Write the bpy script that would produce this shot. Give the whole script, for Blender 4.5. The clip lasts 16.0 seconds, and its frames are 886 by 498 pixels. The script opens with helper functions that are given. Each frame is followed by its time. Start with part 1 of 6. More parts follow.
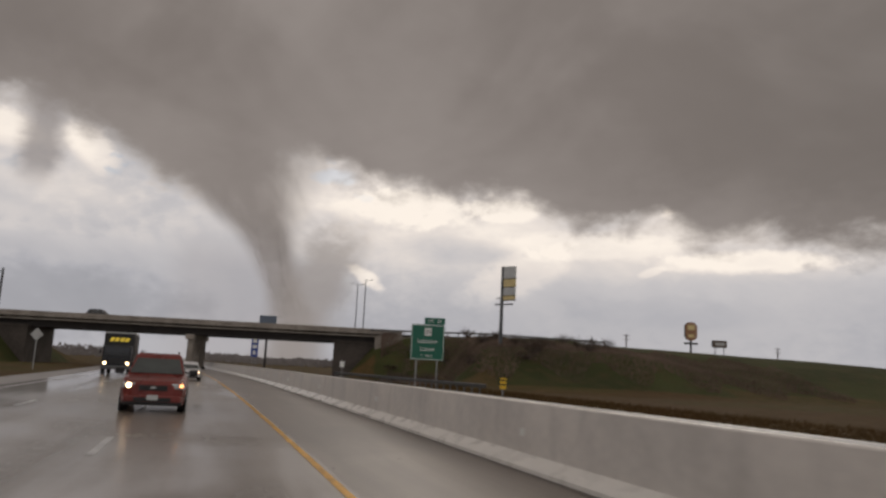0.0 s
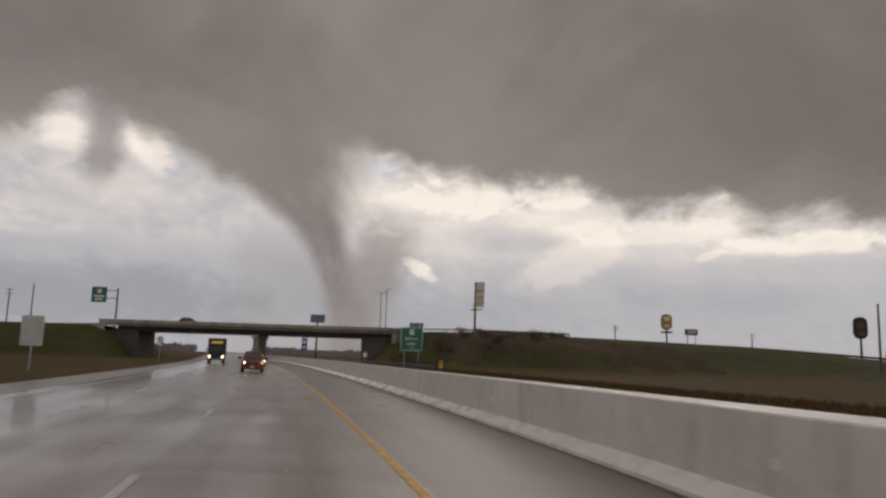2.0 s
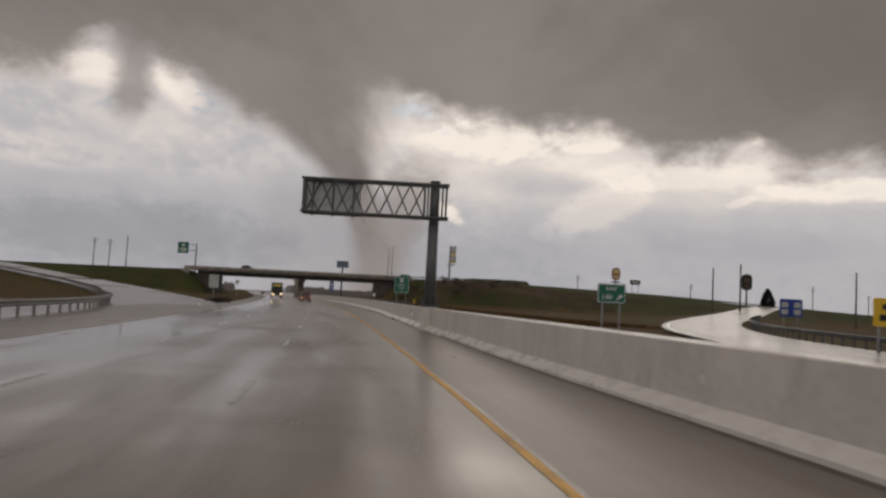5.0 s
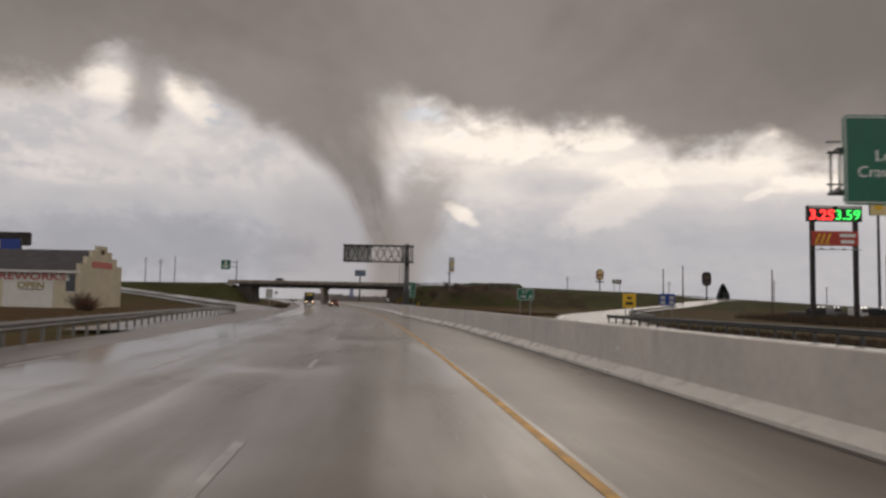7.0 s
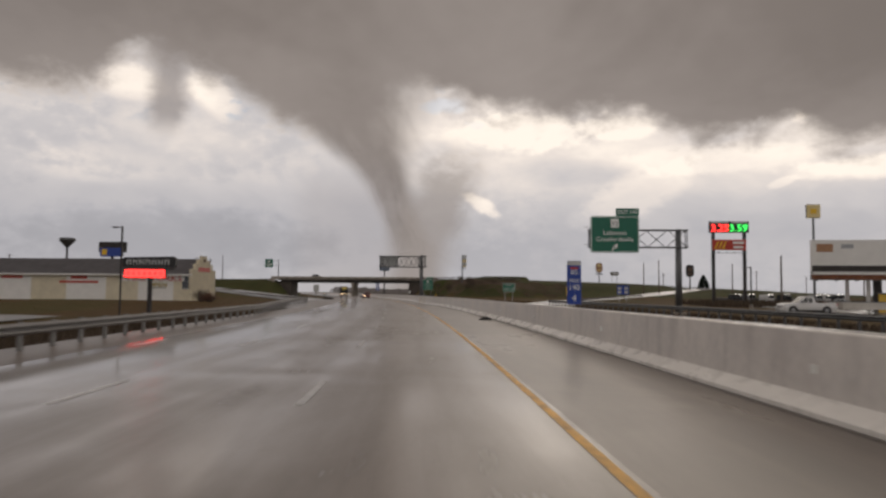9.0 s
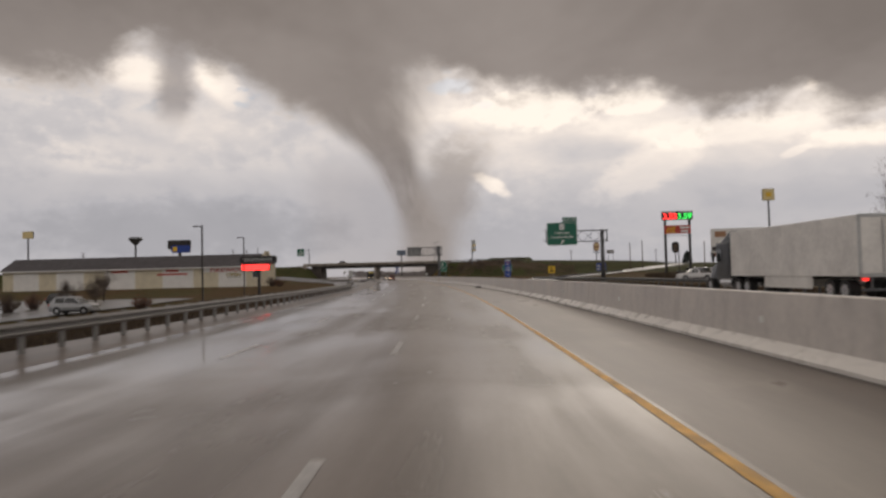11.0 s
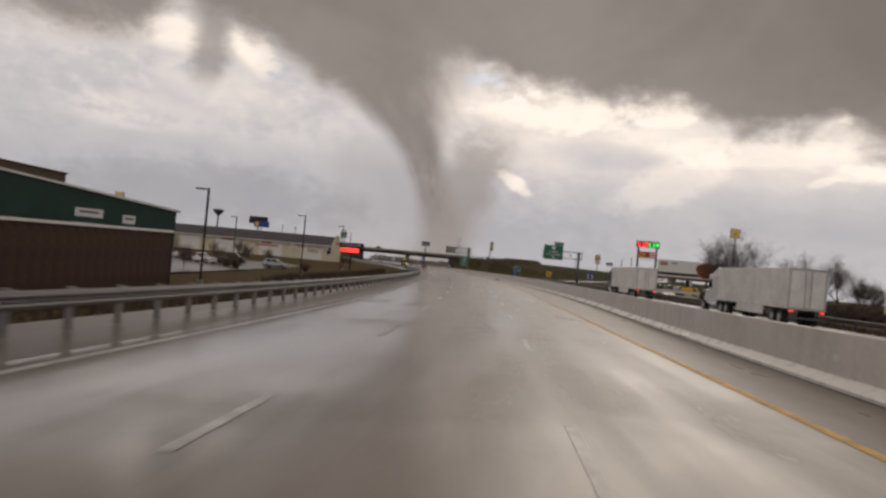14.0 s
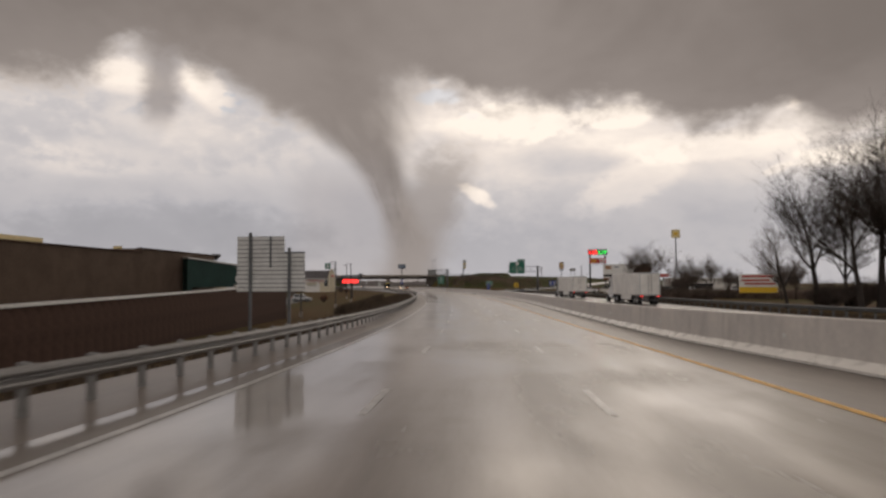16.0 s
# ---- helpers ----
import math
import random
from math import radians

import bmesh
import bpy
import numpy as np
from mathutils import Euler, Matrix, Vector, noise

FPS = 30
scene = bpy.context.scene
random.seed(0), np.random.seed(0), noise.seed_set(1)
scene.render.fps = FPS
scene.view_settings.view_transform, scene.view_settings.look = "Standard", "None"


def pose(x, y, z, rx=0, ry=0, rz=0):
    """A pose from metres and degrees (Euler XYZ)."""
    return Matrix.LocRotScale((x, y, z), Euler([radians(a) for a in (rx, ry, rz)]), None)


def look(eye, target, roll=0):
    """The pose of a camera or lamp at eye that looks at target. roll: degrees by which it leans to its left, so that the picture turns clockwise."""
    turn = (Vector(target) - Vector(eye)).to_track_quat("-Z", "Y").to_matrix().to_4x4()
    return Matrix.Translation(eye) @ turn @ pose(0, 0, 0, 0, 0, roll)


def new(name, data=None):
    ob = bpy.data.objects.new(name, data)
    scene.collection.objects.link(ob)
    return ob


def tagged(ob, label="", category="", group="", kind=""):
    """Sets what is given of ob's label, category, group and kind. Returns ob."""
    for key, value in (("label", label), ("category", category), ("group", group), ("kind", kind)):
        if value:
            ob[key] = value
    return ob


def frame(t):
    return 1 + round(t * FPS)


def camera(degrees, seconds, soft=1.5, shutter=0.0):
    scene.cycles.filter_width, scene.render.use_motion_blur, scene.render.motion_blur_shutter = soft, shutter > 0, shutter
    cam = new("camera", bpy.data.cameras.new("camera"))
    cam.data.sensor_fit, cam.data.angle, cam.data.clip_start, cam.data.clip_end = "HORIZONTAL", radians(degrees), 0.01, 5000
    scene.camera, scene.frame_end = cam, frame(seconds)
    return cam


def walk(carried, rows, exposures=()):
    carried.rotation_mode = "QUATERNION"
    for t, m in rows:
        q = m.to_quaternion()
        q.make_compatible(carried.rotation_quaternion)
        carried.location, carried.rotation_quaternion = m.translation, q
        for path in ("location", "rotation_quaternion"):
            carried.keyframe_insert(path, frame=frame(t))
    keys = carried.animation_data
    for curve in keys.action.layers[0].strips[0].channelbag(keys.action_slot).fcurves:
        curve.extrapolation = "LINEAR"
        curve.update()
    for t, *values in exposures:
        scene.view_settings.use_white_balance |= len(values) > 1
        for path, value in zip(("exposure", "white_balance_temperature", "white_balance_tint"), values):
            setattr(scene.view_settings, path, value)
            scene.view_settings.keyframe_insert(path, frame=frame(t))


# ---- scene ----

cam = camera(61.55, 16.0, soft=2.6, shutter=0.3)


def rise(y):
    """Height of the pavement: level, then a gentle climb toward the near end."""
    d = max(0.0, -245.0 - y)
    return 1.2e-4 * min(d, 92.0)**2 + 0.0221 * (min(d, 190.0) - min(d, 92.0))


def row(t, x, y, yaw, pitch, roll):
    """The camera's pose from its place, heading to the left, tilt up and lean, in degrees."""
    w, p = radians(yaw), radians(pitch)
    ahead = Vector((-math.sin(w) * math.cos(p), math.cos(w) * math.cos(p), math.sin(p)))
    eye = Vector((x, y, 1.68 + rise(y)))
    return look(eye, eye + ahead * 10, roll)


# seconds, x, y, yaw, pitch, roll
ROWS = (
    (0, 0.01, 0.00, -4.76, 9.32, 2.84),
    (0.5, 2.37, -10.56, -5.24, 9.89, 2.01),
    (1, 4.64, -21.13, -4.82, 9.88, 2.37),
    (1.5, 6.78, -31.69, -4.21, 8.39, 1.10),
    (2, 8.80, -42.23, -0.75, 8.39, 1.79),
    (2.5, 10.70, -52.78, -1.06, 7.53, 2.65),
    (3, 12.51, -63.33, -0.67, 7.16, 2.56),
    (3.5, 14.25, -73.91, 3.64, 5.70, -0.35),
    (4, 15.97, -84.53, 0.46, 5.60, 2.77),
    (4.5, 17.73, -95.15, 0.87, 4.47, 2.90),
    (6.8, 24.96, -144.49, 1.96, 3.32, 2.38),
    (7, 25.50, -148.70, 2.37, 4.05, 1.14),
    (7.4, 26.56, -157.09, 3.32, 4.53, 1.71),
    (7.5, 26.82, -159.17, 3.33, 3.92, 1.21),
    (8, 28.05, -169.54, 3.28, 4.31, 1.95),
    (8.5, 29.27, -179.82, 3.59, 3.94, 1.36),
    (11, 33.30, -230.89, 4.96, 1.96, -1.32),
    (11.5, 33.81, -241.21, 4.08, 1.72, 1.33),
    (12, 34.09, -251.58, 4.76, 1.33, 3.80),
    (12.5, 34.18, -262.03, 4.70, 2.10, 2.67),
    (13, 34.16, -272.50, 7.45, -0.01, 7.51),
    (13.5, 34.10, -282.94, 6.84, 1.32, 6.63),
    (14, 34.04, -293.32, 6.02, 1.24, 5.24),
    (14.5, 34.02, -303.62, 5.53, 1.84, 2.71),
    (15, 34.01, -313.86, 4.92, 2.99, 1.25),
    (15.5, 34.01, -324.07, 4.56, 3.29, 0.49),
    (16, 34.03, -334.27, 3.73, 2.70, -0.21),
)
walk(cam, [(r[0], row(*r)) for r in ROWS], ((0.0, 0.08, 6760, 12.5), (4.5, -0.05, 6800, 13.0), (7.0, 0.12, 6850, 13.2), (11.0, 0.19, 6900, 13.5), (16.0, 0.17, 6950, 14.0)))

# ---------------------------------------------------------------- sky and sun
SUN_EL, SUN_AZ = radians(24), radians(20)
world = bpy.data.worlds.new("storm_sky")
scene.world = world
world.use_nodes = True
wt = world.node_tree
wt.nodes.clear()


class Net:
    """Short calls to build a node tree."""

    def __init__(self, tree):
        self.t = tree

    def node(self, kind):
        return self.t.nodes.new(kind)

    def plug(self, sock, val):
        if isinstance(val, bpy.types.NodeSocket):
            self.t.links.new(val, sock)
        elif val is not None:
            sock.default_value = val

    def math(self, op, a, b=None, c=None, clamp=False):
        n = self.node("ShaderNodeMath")
        n.operation, n.use_clamp = op, clamp
        for s, v in zip(n.inputs, (a, b, c)):
            self.plug(s, v)
        return n.outputs[0]

    def noise(self, vec, scale, detail=4.0, rough=0.55, dist=0.0):
        n = self.node("ShaderNodeTexNoise")
        for k, v in (("Vector", vec), ("Scale", scale), ("Detail", detail), ("Roughness", rough), ("Distortion", dist)):
            self.plug(n.inputs[k], v)
        return n.outputs["Fac"]

    def step(self, x, lo, hi, to=(0.0, 1.0), smooth=True):
        n = self.node("ShaderNodeMapRange")
        n.interpolation_type = "SMOOTHSTEP" if smooth else "LINEAR"
        for s, v in zip(n.inputs, (x, lo, hi, *to)):
            self.plug(s, v)
        return n.outputs[0]

    def mix(self, f, a, b, blend="MIX"):
        n = self.node("ShaderNodeMix")
        n.data_type, n.blend_type = "RGBA", blend
        self.plug(n.inputs["Factor"], f)
        for k, v in (("A", a), ("B", b)):
            s = [i for i in n.inputs if i.name == k and i.type == "RGBA"][0]
            self.plug(s, (*v, 1) if isinstance(v, tuple) and len(v) == 3 else v)
        return [o for o in n.outputs if o.type == "RGBA"][0]

    def xyz(self, x, y, z):
        n = self.node("ShaderNodeCombineXYZ")
        for s, v in zip(n.inputs, (x, y, z)):
            self.plug(s, v)
        return n.outputs[0]

    def curve(self, x, lo, hi, points):
        """A smooth function of x through the points, x from lo to hi; values from 0 to 1."""
        n = self.node("ShaderNodeFloatCurve")
        self.plug(n.inputs["Value"], self.step(x, lo, hi, smooth=False))
        c = n.mapping.curves[0]
        pts = [((a - lo) / (hi - lo), b) for a, b in points]
        c.points[0].location, c.points[-1].location = pts[0], pts[-1]
        for p in pts[1:-1]:
            c.points.new(*p)
        n.mapping.update()
        return n.outputs[0]


def build_sky(n):
    d = n.node("ShaderNodeTexCoord").outputs["Generated"]
    s = n.node("ShaderNodeSeparateXYZ")
    n.plug(s.inputs[0], d)
    x, y, z = s.outputs
    az = n.math("MULTIPLY", n.math("ARCTAN2", x, y), 57.2958)
    el = n.math("MULTIPLY", n.math("ARCSINE", z), 57.2958)
    uv = n.xyz(az, n.math("MULTIPLY", el, 1.6), 0.0)
    # blue air behind it all
    sky = n.node("ShaderNodeTexSky")
    sky.sky_type, sky.sun_disc, sky.sun_elevation, sky.sun_rotation = "NISHITA", False, SUN_EL, SUN_AZ
    blue = n.mix(1.0, sky.outputs[0], (0.075, 0.075, 0.075), "MULTIPLY")
    # pale middle cloud and the blue-grey haze under it
    big = n.noise(uv, 0.055, 5.0, 0.55, 0.6)
    mid = n.noise(uv, 0.19, 6.0, 0.55, 0.25)
    fine = n.noise(uv, 0.75, 5.0, 0.55, 0.1)
    lum = n.math("ADD", n.math("MULTIPLY", n.math("SUBTRACT", big, 0.5), 1.5), n.math("MULTIPLY", n.math("SUBTRACT", mid, 0.5), 0.75))
    lum = n.math("ADD", lum, n.math("MULTIPLY", n.math("SUBTRACT", fine, 0.5), 0.16))
    band = n.curve(el, -2, 30, ((-2, 0.40), (1, 0.40), (4, 0.36), (6.5, 0.44), (8.5, 0.60), (11, 0.68), (14, 0.70), (18, 0.7), (30, 0.6)))
    lit = n.math("ADD", band, n.math("MULTIPLY", n.math("MULTIPLY", lum, 0.42), n.step(el, 2.0, 10.0, (0.4, 1.0))))

    def puff(total, a, e, wa, we, gain, lean=0.0):
        """Adds a brighter (or darker) mass of cloud round azimuth a and height e."""
        da, de = n.math("SUBTRACT", az, a), n.math("SUBTRACT", el, e)
        de = n.math("ADD", de, n.math("MULTIPLY", da, lean))
        q = n.math("ADD", n.math("POWER", n.math("ABSOLUTE", n.math("DIVIDE", da, wa)), 2.0), n.math("POWER", n.math("ABSOLUTE", n.math("DIVIDE", de, we)), 2.0))
        q = n.math("ADD", q, n.math("MULTIPLY", n.math("SUBTRACT", fine, 0.5), 1.4))
        q = n.math("ADD", q, n.math("MULTIPLY", n.math("SUBTRACT", mid, 0.5), 1.2))
        return n.math("ADD", total, n.math("MULTIPLY", n.step(q, 1.25, 0.2), gain))

    lit = puff(lit, -1.0, 6.7, 1.6, 0.7, 0.33, 0.5)
    lit = puff(lit, 10.5, 7.4, 4.6, 2.0, 0.17, -0.35)
    lit = puff(lit, 27.5, 8.7, 6.5, 0.9, 0.30)
    lit = puff(lit, 20.6, 8.0, 1.1, 0.35, 0.14, -0.3)
    lit = puff(lit, 1.5, 12.2, 7.0, 1.5, 0.22)
    lit = puff(lit, 16.0, 9.8, 8.0, 1.2, 0.16)
    lit = puff(lit, 9.0, 12.4, 3.0, 1.0, 0.22)
    lit = puff(lit, -27.0, 14.6, 2.6, 1.3, 0.2)
    lit = puff(lit, -21.5, 14.2, 2.0, 1.6, 0.22, 0.5)
    lit = puff(lit, -29.0, 8.8, 6.0, 1.4, 0.10)
    lit = puff(lit, -26.0, 11.0, 12.0, 3.0, -0.12)
    lit = puff(lit, -24.0, 3.6, 13.0, 2.8, -0.15)
    lit = puff(lit, -38.0, 11.5, 9.0, 4.5, -0.14)
    lit = puff(lit, 6.0, 9.3, 5.0, 1.2, -0.10)
    lit = puff(lit, 20.0, 8.0, 24.0, 8.0, 0.13)
    lit = puff(lit, -3.0, 9.0, 8.0, 6.0, 0.06)
    lit = puff(lit, 22.0, 5.0, 8.0, 1.4, -0.05)
    rim = n.math("MULTIPLY", n.step(el, 8.5, 11.0), n.step(n.noise(uv, 0.13, 3.0, 0.5, 0.4), 0.36, 0.62))
    lit = n.math("ADD", lit, n.math("MULTIPLY", rim, 0.10))
    ramp = n.node("ShaderNodeValToRGB")
    e = ramp.color_ramp.elements
    e[0].position, e[0].color = 0.12, (0.280, 0.291, 0.322, 1)
    e[1].position, e[1].color = 1.02, (0.90, 0.845, 0.77, 1)
    for p, c in ((0.38, (0.392, 0.402, 0.436, 1)), (0.6, (0.51, 0.508, 0.524, 1)), (0.82, (0.72, 0.68, 0.645, 1))):
        k = e.new(p)
        k.color = c
    n.plug(ramp.inputs[0], lit)
    cloud = ramp.outputs[0]
    # a few gaps of blue right under the dark base
    gap = n.math("MULTIPLY", n.step(n.noise(uv, 0.33, 3.0, 0.5), 0.62, 0.72), n.math("MULTIPLY", n.step(el, 11.5, 13.5), 0.6))
    for a, e0, wa, we in ((-4.0, 14.3, 2.0, 0.65),):
        q = n.math("ADD", n.math("POWER", n.math("DIVIDE", n.math("SUBTRACT", az, a), wa), 2.0), n.math("POWER", n.math("DIVIDE", n.math("SUBTRACT", el, e0), we), 2.0))
        q = n.math("ADD", q, n.math("MULTIPLY", n.math("SUBTRACT", fine, 0.5), 2.0))
        gap = n.math("MAXIMUM", gap, n.step(q, 1.3, 0.2, (0.0, 0.75)))
    low = n.mix(gap, cloud, blue)
    # the dark base of the storm, ragged along its edge
    edge = n.curve(az, -60, 60, ((-60, 0.34), (-36, 0.38), (-30, 0.385), (-26, 0.445), (-22, 0.42), (-18.5, 0.37), (-15, 0.33), (-11, 0.33), (-6.5, 0.42), (-3.5, 0.40),
                                 (1, 0.37), (6, 0.352), (9, 0.36), (15.5, 0.285), (19.5, 0.315), (25, 0.275), (32, 0.26), (44, 0.25), (60, 0.28)))
    edge = n.math("MULTIPLY", edge, 37.0)
    rag = n.math("ADD", n.math("MULTIPLY", n.math("SUBTRACT", mid, 0.5), 5.5), n.math("MULTIPLY", n.math("SUBTRACT", fine, 0.5), 2.6))
    over = n.math("SUBTRACT", n.math("ADD", el, rag), edge)
    mask = n.step(over, n.math("MULTIPLY", big, -2.6), n.math("ADD", n.math("MULTIPLY", fine, 2.0), 0.7))
    shade = n.noise(uv, 0.045, 4.0, 0.5, 0.5)
    shade = n.math("ADD", n.math("MULTIPLY", shade, 0.88), n.math("MULTIPLY", mid, 0.12))
    deck = n.mix(n.step(shade, 0.34, 0.66), (0.182, 0.163, 0.152), (0.262, 0.239, 0.226))
    deck = n.mix(n.step(az, 14.0, 42.0, (0.0, 0.6)), deck, (0.128, 0.115, 0.106))
    deck = n.mix(n.step(az, -18.0, -40.0, (0.0, 0.5)), deck, (0.16, 0.146, 0.141))
    # a lighter rim where the base thins out
    deck = n.mix(n.step(over, 6.0, 0.3, (0.0, 0.3)), deck, (0.30, 0.275, 0.262))
    # the storm's base covers the sky ahead; behind the camera the cloud is thinner and brighter
    back = n.step(y, 0.25, -0.55)
    thin = n.mix(n.step(shade, 0.35, 0.7), (0.42, 0.40, 0.39), (0.62, 0.60, 0.58))
    deck = n.mix(back, deck, thin)
    # the rotating cloud that reaches down round the funnel, and its veil of rain and dust
    axis = n.math("SUBTRACT", n.math("MULTIPLY", n.curve(el, 0, 18, ((0, 0.885), (3, 0.85), (6, 0.787), (8.5, 0.74), (11, 0.67), (13, 0.595), (15, 0.53), (18, 0.475))), 20.0), 23.2)
    wide = n.math("MULTIPLY", n.curve(el, 0, 18, ((0, 0.20), (3, 0.17), (6, 0.14), (8.5, 0.17), (10, 0.24), (11.5, 0.35), (13, 0.47), (15, 0.66), (18, 0.95))), 10.0)
    swirl = n.noise(n.xyz(n.math("ADD", az, n.math("MULTIPLY", el, 0.45)), n.math("MULTIPLY", el, 0.5), 0.0), 0.5, 2.5, 0.5, 0.4)
    reach = n.math("DIVIDE", n.math("ABSOLUTE", n.math("SUBTRACT", az, axis)), wide)
    reach = n.math("ADD", reach, n.math("MULTIPLY", n.math("SUBTRACT", swirl, 0.5), 0.4))
    funnel = n.math("MULTIPLY", n.step(reach, 1.5, 0.45, (0.0, 0.92)), n.step(el, 1.0, 9.0, (0.6, 1.0)))
    low = n.mix(funnel, low, n.mix(n.step(swirl, 0.3, 0.7), (0.182, 0.163, 0.152), (0.225, 0.203, 0.191)))
    veil = n.math("MULTIPLY", n.step(n.math("ADD", n.math("ABSOLUTE", n.math("SUBTRACT", az, n.math("ADD", n.math("MULTIPLY", el, 0.33), -6.9))), n.math("MULTIPLY", n.math("SUBTRACT", mid, 0.5), 5.0)), 3.9, 0.8, (0.0, 0.72)), n.step(n.math("ADD", el, n.math("MULTIPLY", n.math("SUBTRACT", fine, 0.5), 4.0)), 12.0, 8.0))
    low = n.mix(veil, low, (0.275, 0.250, 0.235))
    curtain = n.math("MULTIPLY", n.step(n.math("ABSOLUTE", n.math("ADD", az, 11.5)), 5.0, 2.0, (0.0, 0.35)), n.step(el, 10.5, 7.0))
    low = n.mix(curtain, low, (0.34, 0.325, 0.335))
    # a wisp that hangs from the base
    wisp = n.math("ADD", n.math("ABSOLUTE", n.math("ADD", az, 24.6)), n.math("MULTIPLY", n.math("SUBTRACT", mid, 0.5), 3.5))
    low = n.mix(n.math("MULTIPLY", n.step(wisp, 2.0, 0.4, (0.0, 0.75)), n.step(el, 10.5, 13.0)), low, (0.24, 0.222, 0.22))
    col = n.mix(mask, low, deck)
    bg = n.node("ShaderNodeBackground")
    n.plug(bg.inputs[0], col)
    bg.inputs[1].default_value = 1.0
    n.plug(n.node("ShaderNodeOutputWorld").inputs[0], bg.outputs[0])


build_sky(Net(wt))
sun_data = bpy.data.lights.new("sun", "SUN")
sun_data.energy, sun_data.angle, sun_data.color = 0.3, radians(45), (1.0, 0.93, 0.82)
sun = new("sun", sun_data)
sun.matrix_world = look((math.sin(SUN_AZ) * 400, math.cos(SUN_AZ) * 400, math.tan(SUN_EL) * 400), (0, 0, 0))


# ---------------------------------------------------------------- materials
def material(name, base, rough=0.6, metal=0.0, var=0.15, scale=3.0, fine=40.0, bump=0.0, spec=0.5, tint=None, rough_var=0.0, object_var=0.0, coords="Object", runs=0.0):
    """A surface with two scales of variation: stains and grain. Returns the material."""
    m = bpy.data.materials.new(name)
    m.use_nodes = True
    n = Net(m.node_tree)
    b = m.node_tree.nodes["Principled BSDF"]
    vec = n.node("ShaderNodeTexCoord").outputs[coords]
    a = n.noise(vec, scale, 5.0, 0.6, 0.4)
    f = n.noise(vec, fine, 3.0, 0.6)
    k = n.math("ADD", n.math("MULTIPLY", a, 0.65), n.math("MULTIPLY", f, 0.35))
    k = n.step(k, 0.3, 0.7)
    dark = tuple(c * (1 - var) for c in base)
    light = tuple(min(1.0, c * (1 + var)) for c in (tint or base))
    col = n.mix(k, dark, light)
    if object_var:
        r = n.node("ShaderNodeObjectInfo").outputs["Random"]
        col = n.mix(n.step(r, 0, 1, (0.0, object_var), False), col, tuple(c * 0.55 for c in base))
    if runs:
        # water stains that run down a wall along y, another set on each piece
        sp = n.node("ShaderNodeSeparateXYZ")
        n.plug(sp.inputs[0], vec)
        r = n.node("ShaderNodeObjectInfo").outputs["Random"]
        w = n.noise(n.xyz(n.math("MULTIPLY", r, 90.0), sp.outputs[1], n.math("MULTIPLY", sp.outputs[2], 0.18)), 1.7, 4.0, 0.65)
        col = n.mix(n.step(w, 0.50, 0.72, (0.0, runs)), col, tuple(c * 0.5 for c in base))
    n.plug(b.inputs["Base Color"], col)
    b.inputs["Metallic"].default_value = metal
    b.inputs["Specular IOR Level"].default_value = spec
    if rough_var:
        n.plug(b.inputs["Roughness"], n.step(a, 0.3, 0.7, (max(0.02, rough - rough_var), min(1, rough + rough_var))))
    else:
        b.inputs["Roughness"].default_value = rough
    if bump:
        bn = n.node("ShaderNodeBump")
        bn.inputs["Strength"].default_value = bump
        bn.inputs["Distance"].default_value = 0.02
        n.plug(bn.inputs["Height"], k)
        n.plug(b.inputs["Normal"], bn.outputs[0])
    return m


def glow(name, color, power, base=(0.05, 0.05, 0.05)):
    m = bpy.data.materials.new(name)
    m.use_nodes = True
    b = m.node_tree.nodes["Principled BSDF"]
    b.inputs["Base Color"].default_value = (*base, 1)
    b.inputs["Emission Color"].default_value = (*color, 1)
    b.inputs["Emission Strength"].default_value = power
    return m


